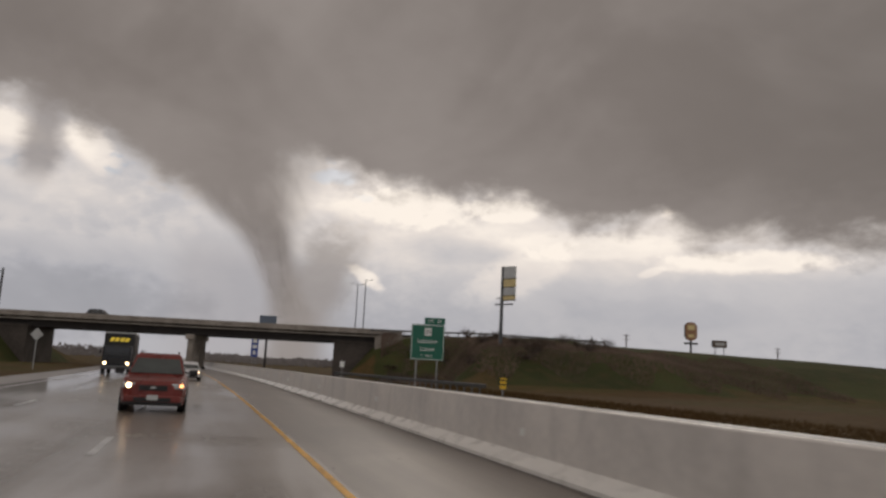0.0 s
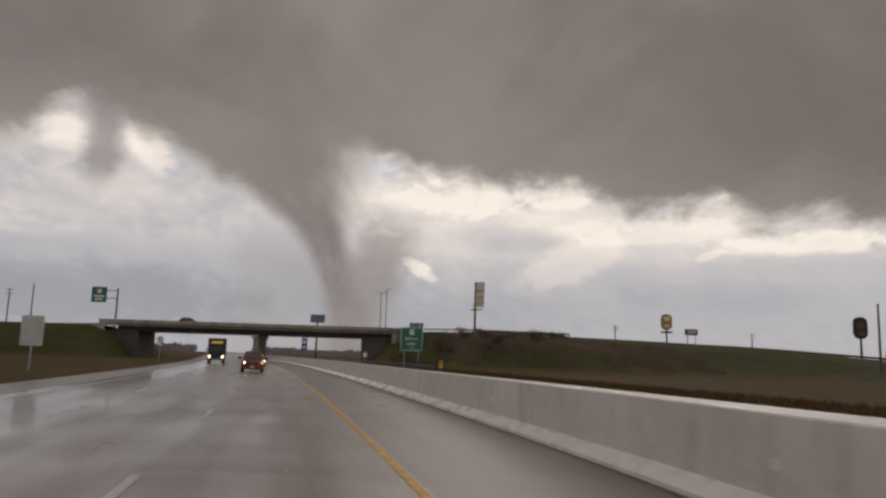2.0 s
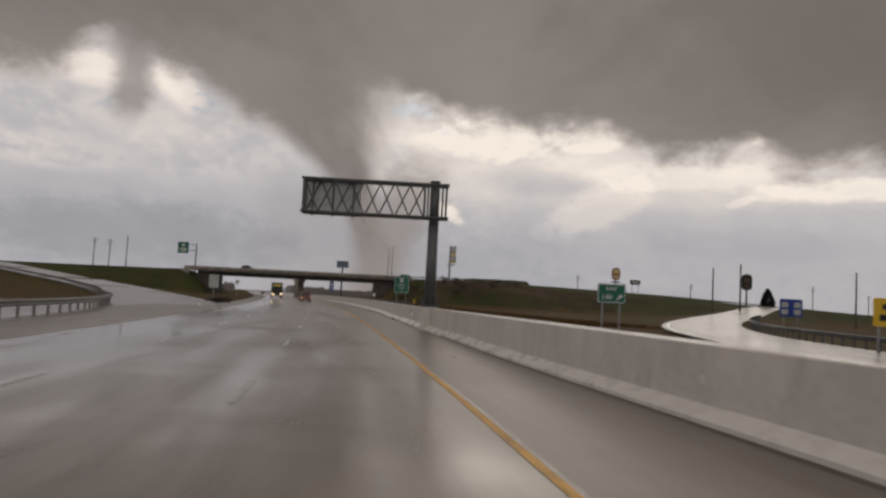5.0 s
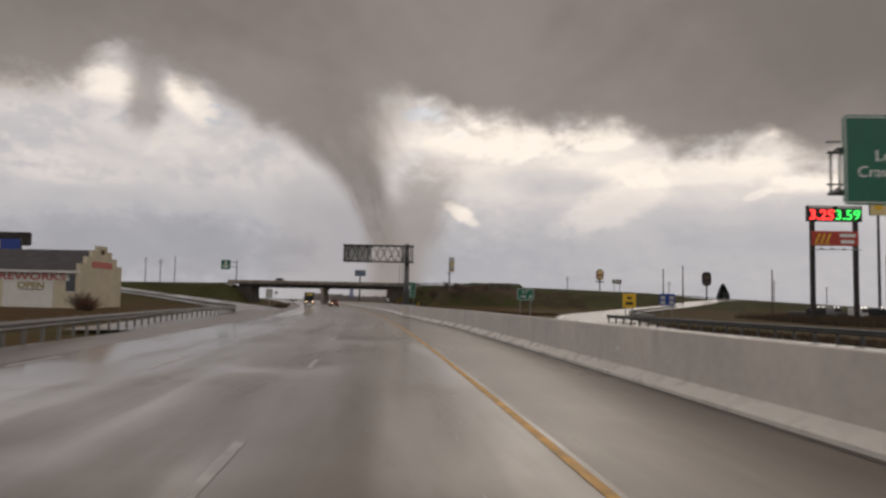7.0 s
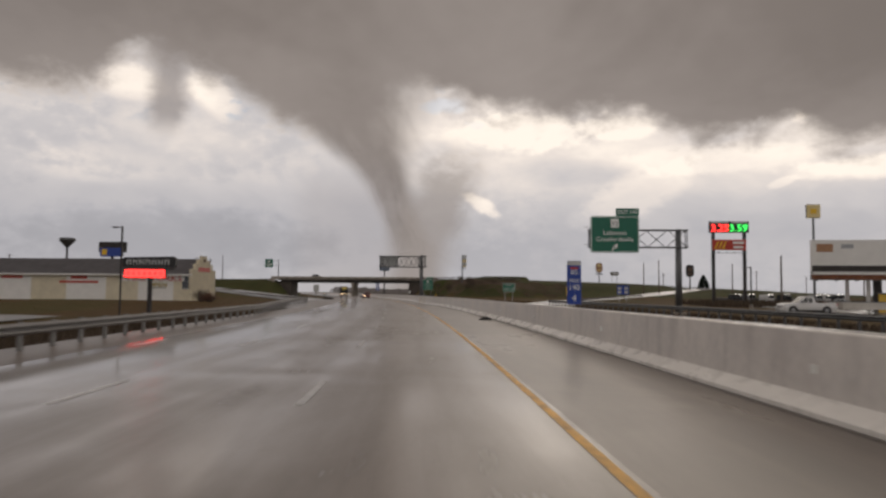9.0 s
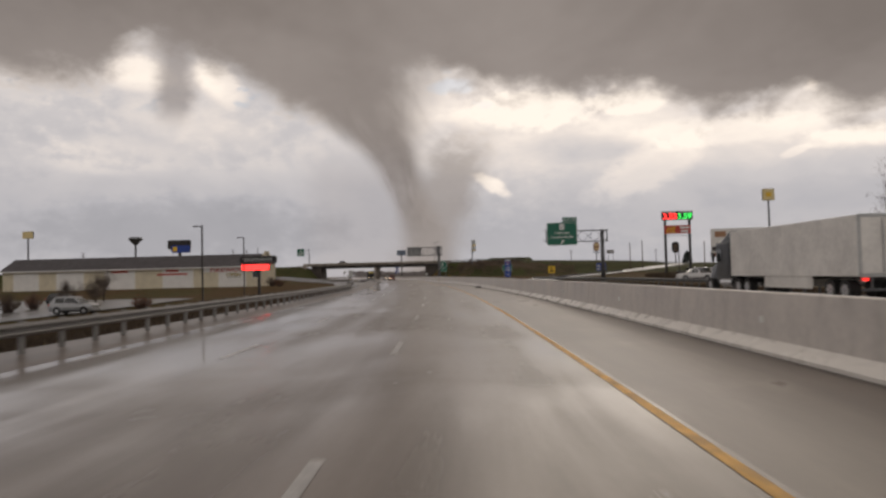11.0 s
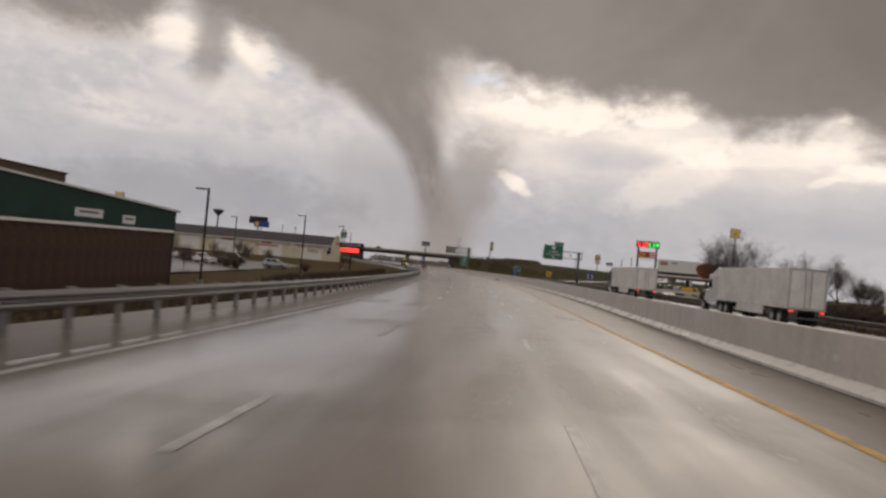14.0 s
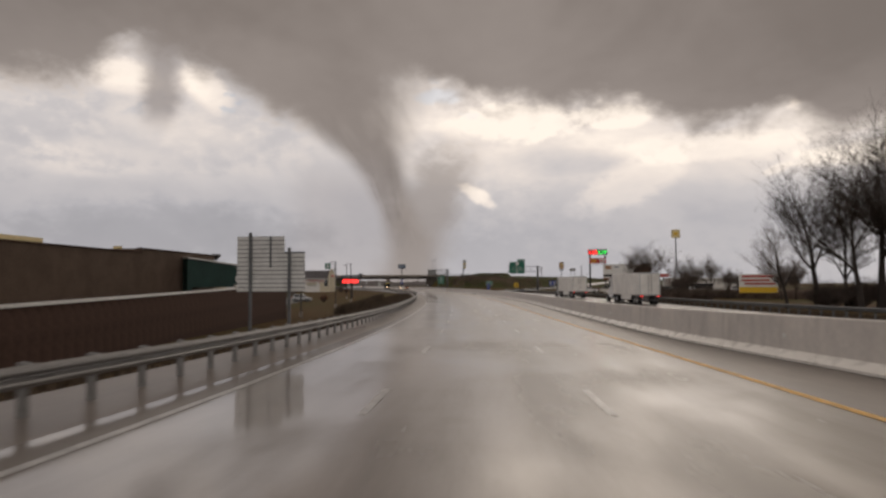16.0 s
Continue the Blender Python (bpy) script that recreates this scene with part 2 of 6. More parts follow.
def wet_road(name, base, puddle=0.5, lane_wear=True):
    """Wet grooved concrete or asphalt: tyre tracks, stains, films of water that smooth the gloss. UV: metres across, metres along."""
    m = bpy.data.materials.new(name)
    m.use_nodes = True
    n = Net(m.node_tree)
    b = m.node_tree.nodes["Principled BSDF"]
    uv = n.node("ShaderNodeUVMap").outputs[0]
    s = n.node("ShaderNodeSeparateXYZ")
    n.plug(s.inputs[0], uv)
    u, v = s.outputs[0], s.outputs[1]
    long = n.xyz(u, n.math("MULTIPLY", v, 0.09), 0.0)
    streak = n.noise(long, 0.9, 5.0, 0.6, 0.3)
    patch = n.noise(uv, 0.16, 5.0, 0.6, 0.8)
    grain = n.noise(uv, 9.0, 3.0, 0.7)
    k = n.math("ADD", n.math("ADD", n.math("MULTIPLY", streak, 0.5), n.math("MULTIPLY", patch, 0.35)), n.math("MULTIPLY", grain, 0.15))
    col = n.mix(n.step(k, 0.34, 0.66), tuple(c * 0.68 for c in base), tuple(c * 1.24 for c in base))
    film = n.math("ADD", n.math("MULTIPLY", patch, 0.55), n.math("MULTIPLY", streak, 0.45))
    if lane_wear:
        # the road drains to its outer lanes, where the water stands
        film = n.math("ADD", film, n.step(u, -4.5, -9.5, (0.0, 0.22)))
        # two wheel paths in each 3.5 m lane
        w = n.math("ABSOLUTE", n.math("SINE", n.math("MULTIPLY", n.math("ADD", u, 1.75), math.pi / 1.75)))
        film = n.math("ADD", film, n.math("MULTIPLY", n.math("SUBTRACT", w, 0.6), -0.06))
        col = n.mix(n.step(w, 0.75, 1.0, (0.0, 0.16)), col, tuple(c * 0.7 for c in base))
    n.plug(b.inputs["Base Color"], col)
    n.plug(b.inputs["Roughness"], n.step(film, puddle - 0.2, puddle + 0.22, (0.50, 0.33)))
    b.inputs["Specular IOR Level"].default_value = 0.5
    n.plug(b.inputs["Coat Weight"], n.step(film, puddle, puddle + 0.25, (0.45, 0.72)))
    n.plug(b.inputs["Coat Roughness"], n.step(film, puddle - 0.16, puddle + 0.26, (0.30, 0.055)))
    bn = n.node("ShaderNodeBump")
    bn.inputs["Strength"].default_value = 0.10
    bn.inputs["Distance"].default_value = 0.01
    n.plug(bn.inputs["Height"], n.math("ADD", grain, n.math("MULTIPLY", streak, 0.6)))
    n.plug(b.inputs["Normal"], bn.outputs[0])
    return m


def grass_mat(name, a, c, d, scale=0.03):
    m = bpy.data.materials.new(name)
    m.use_nodes = True
    n = Net(m.node_tree)
    b = m.node_tree.nodes["Principled BSDF"]
    vec = n.node("ShaderNodeTexCoord").outputs["Object"]
    p, q, r = n.noise(vec, scale, 5.0, 0.6, 0.8), n.noise(vec, 0.5, 5.0, 0.65), n.noise(vec, 5.0, 4.0, 0.7)
    col = n.mix(n.step(p, 0.4, 0.62), a, c)
    col = n.mix(n.step(q, 0.42, 0.72, (0.0, 0.75)), col, d)
    col = n.mix(n.step(r, 0.3, 0.8, (0.0, 0.5)), col, tuple(x * 0.45 for x in a))
    n.plug(b.inputs["Base Color"], col)
    b.inputs["Roughness"].default_value = 0.85
    b.inputs["Specular IOR Level"].default_value = 0.1
    bn = n.node("ShaderNodeBump")
    bn.inputs["Strength"].default_value = 0.6
    bn.inputs["Distance"].default_value = 0.12
    n.plug(bn.inputs["Height"], n.math("ADD", q, r))
    n.plug(b.inputs["Normal"], bn.outputs[0])
    return m


M_ROAD = wet_road("wet_concrete_road", (0.205, 0.170, 0.142))
M_OPP = wet_road("wet_pale_road", (0.245, 0.23, 0.212), 0.46)
M_SHOULDER = wet_road("wet_shoulder", (0.15, 0.12, 0.096), 0.68, False)
M_RAMP = wet_road("wet_ramp", (0.185, 0.17, 0.155), 0.46, False)
M_GRASS = grass_mat("winter_grass", (0.105, 0.066, 0.030), (0.085, 0.078, 0.028), (0.165, 0.10, 0.046))
M_BANK = grass_mat("bank_grass", (0.05, 0.058, 0.022), (0.075, 0.085, 0.03), (0.10, 0.07, 0.035), 0.05)
M_WHITE = material("road_paint_white", (0.46, 0.45, 0.43), 0.3, var=0.4, scale=2.5, fine=22)
M_YELLOW = material("road_paint_yellow", (0.70, 0.36, 0.028), 0.5, var=0.45, scale=2, fine=18)
M_BARRIER = material("barrier_concrete", (0.70, 0.66, 0.615), 0.42, var=0.15, scale=0.7, fine=6, bump=0.2, rough_var=0.14, object_var=0.10, runs=0.42)
M_GUTTER = material("dark_gutter_strip", (0.075, 0.058, 0.044), 0.35, var=0.4, scale=0.8, fine=9, bump=0.3)
# Same concrete; the extra paleness stands for light caught by the sloped foot.
M_LITFOOT = material("barrier_foot_lit_concrete", (0.84, 0.81, 0.76), 0.3, var=0.07, scale=0.8, fine=9, bump=0.1, rough_var=0.1)
M_CONC = material("bridge_concrete", (0.30, 0.265, 0.23), 0.8, var=0.3, scale=0.35, fine=3, bump=0.3)
M_GIRDER = material("weathering_steel", (0.035, 0.03, 0.028), 0.75, var=0.35, scale=0.5, fine=6)
M_GALV = material("galvanised_steel", (0.34, 0.345, 0.345), 0.42, 0.75, var=0.2, scale=2, fine=18, rough_var=0.1)
M_RAIL = material("wet_weathered_rail", (0.21, 0.205, 0.20), 0.5, 0.3, var=0.3, scale=1.5, fine=14, rough_var=0.15)
M_GALV_DK = material("dull_galvanised_steel", (0.115, 0.12, 0.125), 0.5, 0.35, var=0.25, scale=1.2, fine=12)
M_DARKPOST = material("dark_painted_steel", (0.028, 0.024, 0.024), 0.5, 0.2, var=0.3, scale=1, fine=9)
M_WOODPOLE = material("weathered_pole_wood", (0.10, 0.075, 0.055), 0.85, var=0.3, scale=1, fine=14)
M_GREEN = material("green_sign_sheeting", (0.008, 0.135, 0.085), 0.35, var=0.12, scale=0.8, fine=6)
M_BLUE = material("blue_sign_sheeting", (0.012, 0.05, 0.30), 0.35, var=0.12, scale=0.8, fine=6)
M_LETTER = material("white_sign_letter", (0.82, 0.84, 0.82), 0.4, var=0.05)
M_BLACK = material("black_plastic", (0.012, 0.012, 0.013), 0.45, var=0.2)
M_SLAT = material("pale_aluminium_slat", (0.66, 0.66, 0.64), 0.4, 0.1, var=0.12, scale=1.2, fine=12)
M_SIGNBACK = material("bare_aluminium_back", (0.50, 0.51, 0.50), 0.4, 0.5, var=0.15, scale=1.5, fine=15)
M_ORANGE = material("orange_sign_face", (0.36, 0.19, 0.10), 0.45, var=0.2)
M_BLUEGREY = material("blue_grey_sign_face", (0.13, 0.17, 0.23), 0.5, var=0.15)
M_OLIVE = material("olive_yellow_letter", (0.30, 0.22, 0.02), 0.5, var=0.1)
M_AMBER = material("amber_sign_face", (0.80, 0.50, 0.03), 0.45, var=0.1)
M_YSIGN = material("cream_yellow_sign_face", (0.76, 0.62, 0.31), 0.5, var=0.15)
M_RED = material("red_sign_face", (0.48, 0.05, 0.03), 0.45, var=0.12)
M_STUCCO = material("cream_block_wall", (0.62, 0.56, 0.42), 0.8, var=0.12, scale=0.5, fine=5, bump=0.2)
M_PALEWALL = material("pale_panel_wall", (0.60, 0.57, 0.52), 0.7, var=0.15, scale=0.15, fine=3)
M_ROOF = material("grey_shingle_roof", (0.085, 0.08, 0.085), 0.8, var=0.25, scale=0.6, fine=8, bump=0.3)
M_WHITEPANEL = material("white_painted_panel", (0.74, 0.73, 0.70), 0.5, var=0.06, scale=0.6, fine=6)
M_BROWN = material("dark_brown_boards", (0.082, 0.048, 0.037), 0.85, var=0.25, scale=0.7, fine=7, bump=0.3, spec=0.15)
M_BROWN2 = material("brown_block_wall", (0.118, 0.083, 0.062), 0.85, var=0.2, scale=0.4, fine=5, spec=0.2)
M_DKGREEN = material("dark_green_metal", (0.012, 0.045, 0.036), 0.45, 0.2, var=0.2, scale=0.6, fine=7)
M_TRIM = material("white_metal_trim", (0.7, 0.69, 0.66), 0.4, 0.2, var=0.08)
M_ASPHALT = wet_road("wet_lot_asphalt", (0.11, 0.105, 0.10), 0.44, False)
M_GLASS = material("dark_window_glass", (0.012, 0.014, 0.016), 0.06, 0.0, var=0.1, spec=0.8)
# Base greyed past M_GLASS to stand for the sky mirrored in a windscreen.
M_SCREEN = material("sky_greyed_windscreen", (0.055, 0.065, 0.062), 0.1, 0.0, var=0.2, scale=1.5, spec=0.9)
# The pale grey puts distance haze into the colour of the wood.
M_HAZEWOOD = material("haze_paled_wood", (0.24, 0.22, 0.215), 0.95, var=0.25, scale=0.01, fine=0.2)
M_TYRE = material("tyre_rubber", (0.014, 0.014, 0.014), 0.7, var=0.3)
M_CHROME = material("alloy", (0.5, 0.5, 0.5), 0.25, 0.9, var=0.1)
M_CARRED = material("red_car_paint", (0.19, 0.034, 0.028), 0.32, 0.1, var=0.2, scale=1.5, fine=6, rough_var=0.1)
M_CARWHITE = material("white_car_paint", (0.68, 0.68, 0.68), 0.25, 0.0, var=0.06)
M_CARDARK = material("charcoal_car_paint", (0.03, 0.032, 0.036), 0.25, 0.3, var=0.1)
M_CARSILVER = material("silver_car_paint", (0.34, 0.35, 0.36), 0.3, 0.5, var=0.1)
M_TRAILER = material("white_trailer_skin", (0.80, 0.78, 0.74), 0.4, 0.0, var=0.14, scale=0.5, fine=4)
M_BARK = material("wet_bark", (0.035, 0.027, 0.022), 0.85, var=0.35, scale=2, fine=20, bump=0.4)
M_TWIG = material("bare_twigs", (0.115, 0.088, 0.074), 0.9, var=0.35, scale=0.8, fine=10)
M_RUST = material("russet_leaves", (0.17, 0.062, 0.028), 0.85, var=0.4, scale=0.9, fine=6)
M_PINE = material("evergreen_needles", (0.018, 0.032, 0.02), 0.85, var=0.4, scale=0.8, fine=7)
# Darker than M_CONC: the shade under the deck is put into this colour.
M_SHADECONC = material("shade_dark_concrete", (0.075, 0.062, 0.054), 0.85, var=0.35, scale=0.3, fine=3, bump=0.3)
M_BRUSH = material("dead_brush", (0.17, 0.12, 0.092), 0.9, var=0.4, scale=0.15, fine=3)
M_SCRUB = material("winter_scrub", (0.078, 0.055, 0.036), 0.9, var=0.4, scale=0.4, fine=5)
G_HEAD = glow("headlamp", (1.0, 0.70, 0.40), 7.0)
G_RED = glow("red_lamps", (1.0, 0.03, 0.026), 3.2)
G_GREEN = glow("green_lamps", (0.02, 0.85, 0.12), 1.6)
G_AMBER = glow("amber_lamps", (1.0, 0.72, 0.05), 0.45)
G_TURN = glow("amber_turn_lamp", (1.0, 0.38, 0.12), 4.0)
G_TAIL = glow("tail_lamp", (1.0, 0.03, 0.02), 1.5)
G_WHITE = glow("white_lamp", (1.0, 0.96, 0.88), 3.0)


def build_funnel_material(n, b, density, fade, torn):
    """Dust and droplets: dull and thin, streaked along the axis, thinner where it joins the cloud."""
    vec = n.node("ShaderNodeTexCoord").outputs["Object"]
    mp = n.node("ShaderNodeMapping")
    mp.inputs["Scale"].default_value = (0.010, 0.010, 0.004)
    n.plug(mp.inputs["Vector"], vec)
    a = n.noise(mp.outputs[0], 1.0, 3.0, 0.5, 0.3)
    n.plug(b.inputs["Base Color"], n.mix(n.step(a, 0.3, 0.7), (0.54, 0.49, 0.455), (0.66, 0.605, 0.565)))
    b.inputs["Roughness"].default_value = 1.0
    b.inputs["Specular IOR Level"].default_value = 0.0
    s = n.node("ShaderNodeSeparateXYZ")
    n.plug(s.inputs[0], vec)
    thin = n.step(s.outputs[2], fade[0], fade[1], (1.0, 0.0))
    rip = n.noise(vec, 0.011, 4.0, 0.6, 0.4)
    thin = n.math("MULTIPLY", thin, n.step(rip, 0.36, 0.62, (1.0 - torn, 1.0)))
    thin = n.math("MULTIPLY", thin, n.step(s.outputs[2], 90.0, 400.0, (0.0, 1.0)))
    n.plug(b.inputs["Alpha"], n.math("MULTIPLY", n.step(a, 0.25, 0.75, (density * 0.55, density)), thin))


def dust_mat(name, density, fade=(380.0, 640.0), torn=0.0):
    m = bpy.data.materials.new(name)
    m.use_nodes = True
    build_funnel_material(Net(m.node_tree), m.node_tree.nodes["Principled BSDF"], density, fade, torn)
    return m


M_FUNNEL = dust_mat("tornado_core", 0.17, torn=0.8)
M_WISP = dust_mat("tornado_wisps", 0.09, torn=1.0)
M_DUST = dust_mat("tornado_dust", 0.12, (170.0, 430.0), 1.0)


# ---------------------------------------------------------------- building blocks
def part(name, bm, mat, parent=None, label="", smooth=False):
    """Links a bmesh as one mesh object, as it stands, under a thing or a part."""
    me = bpy.data.meshes.new(name)
    bm.to_mesh(me)
    bm.free()
    if smooth:
        me.shade_smooth()
    for m in mat if isinstance(mat, tuple) else (mat,):
        me.materials.append(m)
    ob = new(name, me)
    if parent:
        ob.parent = parent
    return tagged(ob, label)


def shared(name, me, parent, m=None):
    """An object of its own on a mesh that others use too."""
    ob = new(name, me)
    ob.parent = parent
    if m is not None:
        ob.matrix_basis = m
    return ob


def thing(name, m, label, category, group="", kind=""):
    ob = new(name)
    ob.matrix_basis = m if isinstance(m, Matrix) else Matrix.Translation(m)
    ob.empty_display_size = 0.2
    return tagged(ob, label, category, group, kind)


def box(bm, c, s, rot=None, bevel=0.0, taper=1.0):
    """A box round c of size s; taper scales its top."""
    g = bmesh.ops.create_cube(bm, size=1.0)["verts"]
    for v in g:
        k = taper if v.co.z > 0 else 1.0
        v.co = Vector((v.co.x * s[0] * k, v.co.y * s[1] * k, v.co.z * s[2]))
    if bevel:
        ed = list({e for v in g for e in v.link_edges})
        r = bmesh.ops.bevel(bm, geom=ed, offset=bevel, segments=2, affect="EDGES", profile=0.6)
        g = list({v for v in r["verts"]} | {v for v in g if v.is_valid})
    if rot is not None:
        bmesh.ops.rotate(bm, verts=g, cent=(0, 0, 0), matrix=rot)
    bmesh.ops.translate(bm, verts=g, vec=c)
    return g


def rod(bm, a, b, r0, r1=None, seg=8, cap=True):
    """A round bar from a to b."""
    a, b = Vector(a), Vector(b)
    d = b - a
    q = d.to_track_quat("Z", "Y").to_matrix()
    r1 = r0 if r1 is None else r1
    lo, hi = [], []
    for i in range(seg):
        w = 2 * math.pi * i / seg
        o = q @ Vector((math.cos(w), math.sin(w), 0))
        lo.append(bm.verts.new(a + o * r0))
        hi.append(bm.verts.new(b + o * r1))
    for i in range(seg):
        j = (i + 1) % seg
        bm.faces.new((lo[i], lo[j], hi[j], hi[i]))
    if cap:
        bm.faces.new(lo[::-1])
        bm.faces.new(hi)


def prism(bm, outline, x0, x1, axis="x"):
    """Pulls a closed outline of (a, b) pairs along x (as y, z) or along y (as x, z)."""
    def at(a, b, t):
        return (t, a, b) if axis == "x" else (a, t, b)
    lo = [bm.verts.new(at(a, b, x0)) for a, b in outline]
    hi = [bm.verts.new(at(a, b, x1)) for a, b in outline]
    k = len(outline)
    for i in range(k):
        j = (i + 1) % k
        bm.faces.new((lo[i], lo[j], hi[j], hi[i]))
    bm.faces.new(lo[::-1])
    bm.faces.new(hi)
    bmesh.ops.recalc_face_normals(bm, faces=bm.faces)


def loft(bm, rings):
    """Joins closed rings of places (equal counts) into a skin with end caps."""
    rows = [[bm.verts.new(p) for p in r] for r in rings]
    n = len(rows[0])
    for a, b in zip(rows, rows[1:]):
        for i in range(n):
            j = (i + 1) % n
            bm.faces.new((a[i], a[j], b[j], b[i]))
    bm.faces.new(rows[0][::-1])
    bm.faces.new(rows[-1])
    bmesh.ops.recalc_face_normals(bm, faces=bm.faces)


def B(*boxes, bevel=0.0):
    """A bmesh of boxes, each (centre, size)."""
    bm = bmesh.new()
    for c, s in boxes:
        box(bm, c, s, bevel=bevel)
    return bm


def R(*rods):
    bm = bmesh.new()
    for r in rods:
        rod(bm, *r)
    return bm


def words(name, text, height, mat, parent, place, align="CENTER", squeeze=1.0, bold=0.0):
    """Letters that stand upright and face -y, 1 cm thick."""
    cu = bpy.data.curves.new(name, "FONT")
    cu.body, cu.size, cu.extrude, cu.align_x, cu.align_y = text, height * 1.4, 0.006, align, "CENTER"
    cu.resolution_u = 3
    cu.offset = bold
    tmp = bpy.data.objects.new(name, cu)
    me = bpy.data.meshes.new_from_object(tmp)
    bpy.data.objects.remove(tmp)
    bpy.data.curves.remove(cu)
    me.materials.clear()
    me.materials.append(mat)
    me.transform(Matrix.Translation(place) @ Matrix.Rotation(radians(90), 4, "X") @ Matrix.Diagonal((squeeze, 1, 1, 1)))
    ob = new(name, me)
    ob.parent = parent
    return ob


# ---------------------------------------------------------------- the line of the road
def smoothstep(a, b, t):
    t = min(1, max(0, (t - a) / (b - a)))
    return t * t * (3 - 2 * t)


def centre(y):
    """x of the yellow edge line where it passes y."""
    def f(t):
        return 1.0109e-07 * t**3 - 2.8266e-04 * t**2 - 0.216324 * t + 1.6766
    def g(t):
        return 3.0327e-07 * t**2 - 5.6532e-04 * t - 0.216324
    if y > 130:
        return f(130) + (y - 130) * g(130)
    if y < -330:
        return f(-330) + (y + 330) * g(-330) + 0.5
    return f(y) + 0.5 * min(1.0, max(0.0, (-250 - y) / 80))**2


def slope(y):
    return (centre(y + 0.5) - centre(y - 0.5))


def at(y, off, z=0.0):
    """The place off metres to the right of the yellow line, square to it."""
    k = 1 / math.hypot(1, slope(y))
    return Vector((centre(y) + off * k, y - off * slope(y) * k, z + rise(y)))


def barrier_off(y):
    """How far the median barrier stands from the yellow line; the shoulder narrows toward one end."""
    k = smoothstep(-215, -312, y)
    bend = smoothstep(-104, -80, y) * (1 - smoothstep(-50, -26, y))
    return 4.36 - 1.5 * k - 0.75 * bend + 0.8 * smoothstep(-300, -324, y)


def outer_off(y, far):
    """The outer edge draws in a little toward one end."""
    return far + 0.6 * min(1.0, max(0.0, (-250 - y) / 70))


def heading(y):
    """The turn about z of a thing that faces along the road."""
    return math.degrees(-math.atan(slope(y)))


def ribbon(bm, line, o0, o1, lift=0.0, uv0=0.0):
    """A strip of paving along a list of (x, y, z), from o0 to o1 metres to its right, with metres as UV."""
    uv = bm.loops.layers.uv.verify()
    pts = [Vector(p) for p in line]
    run, rows = uv0, []
    for i, p in enumerate(pts):
        d = pts[min(i + 1, len(pts) - 1)] - pts[max(i - 1, 0)]
        d.z = 0
        d.normalize()
        side = Vector((d.y, -d.x, 0))
        if i:
            run += (p - pts[i - 1]).length
        a, b = (o0(i), o1(i)) if callable(o0) else (o0, o1)
        rows.append((bm.verts.new(p + side * a + Vector((0, 0, lift))), bm.verts.new(p + side * b + Vector((0, 0, lift))), a, b, run))
    for (a, b, ua, ub, s), (c, d, uc, ud, t) in zip(rows, rows[1:]):
        f = bm.faces.new((a, b, d, c))
        for l, q in zip(f.loops, ((ua, s), (ub, s), (ud, t), (uc, t))):
            l[uv].uv = q
    return bm


def road_line(y0, y1, step=6.0):
    n = max(1, int(round(abs(y1 - y0) / step)))
    return [(centre(y), y, rise(y)) for y in (y0 + (y1 - y0) * i / n for i in range(n + 1))]


def smooth_line(points, step=4.0):
    """A curve through the points, cut into short pieces."""
    P = [Vector(p) for p in points]
    P = [2 * P[0] - P[1]] + P + [2 * P[-1] - P[-2]]
    out = []
    for i in range(1, len(P) - 2):
        a, b, c, d = P[i - 1:i + 3]
        n = max(2, int((c - b).length / step))
        for j in range(n):
            t = j / n
            out.append(0.5 * ((2 * b) + (c - a) * t + (2 * a - 5 * b + 4 * c - d) * t * t + (3 * b - a - 3 * c + d) * t**3))
    return out + [P[-2]]


# ---------------------------------------------------------------- ground
FAR_Y, NEAR_Y = 1500.0, -430.0
RAMP_L = smooth_line(((11, -112, 0), (6.5, -92, 0), (1.0, -70, 0), (-5.2, -46, 0), (-12.6, -25, 0.1), (-24.6, -3, 0.5), (-42.6, 21, 1.5), (-69.6, 49, 3.3), (-104, 86, 5.6), (-135, 118, 6.7)))
RAMP_R = smooth_line(((35.5, -104, 0), (38.5, -72, 0), (43.5, -36, 0.1), (56, 2, 0.5), (78, 48, 1.7), (99, 92, 3.2), (121, 136, 4.7)))
TOP = ((-900, 6.2), (-400, 6.6), (-110, 6.9), (-58, 7.2), (-30, 7.4), (-2, 7.5), (20, 7.9), (50, 7.4), (90, 6.3), (120, 4.8), (160, 3.0), (220, 1.0), (300, -0.25), (900, -0.25))


def top_z(x):
    for (a, p), (b, q) in zip(TOP, TOP[1:]):
        if a <= x <= b:
            t = (x - a) / (b - a)
            return p + (q - p) * t
    return -0.25


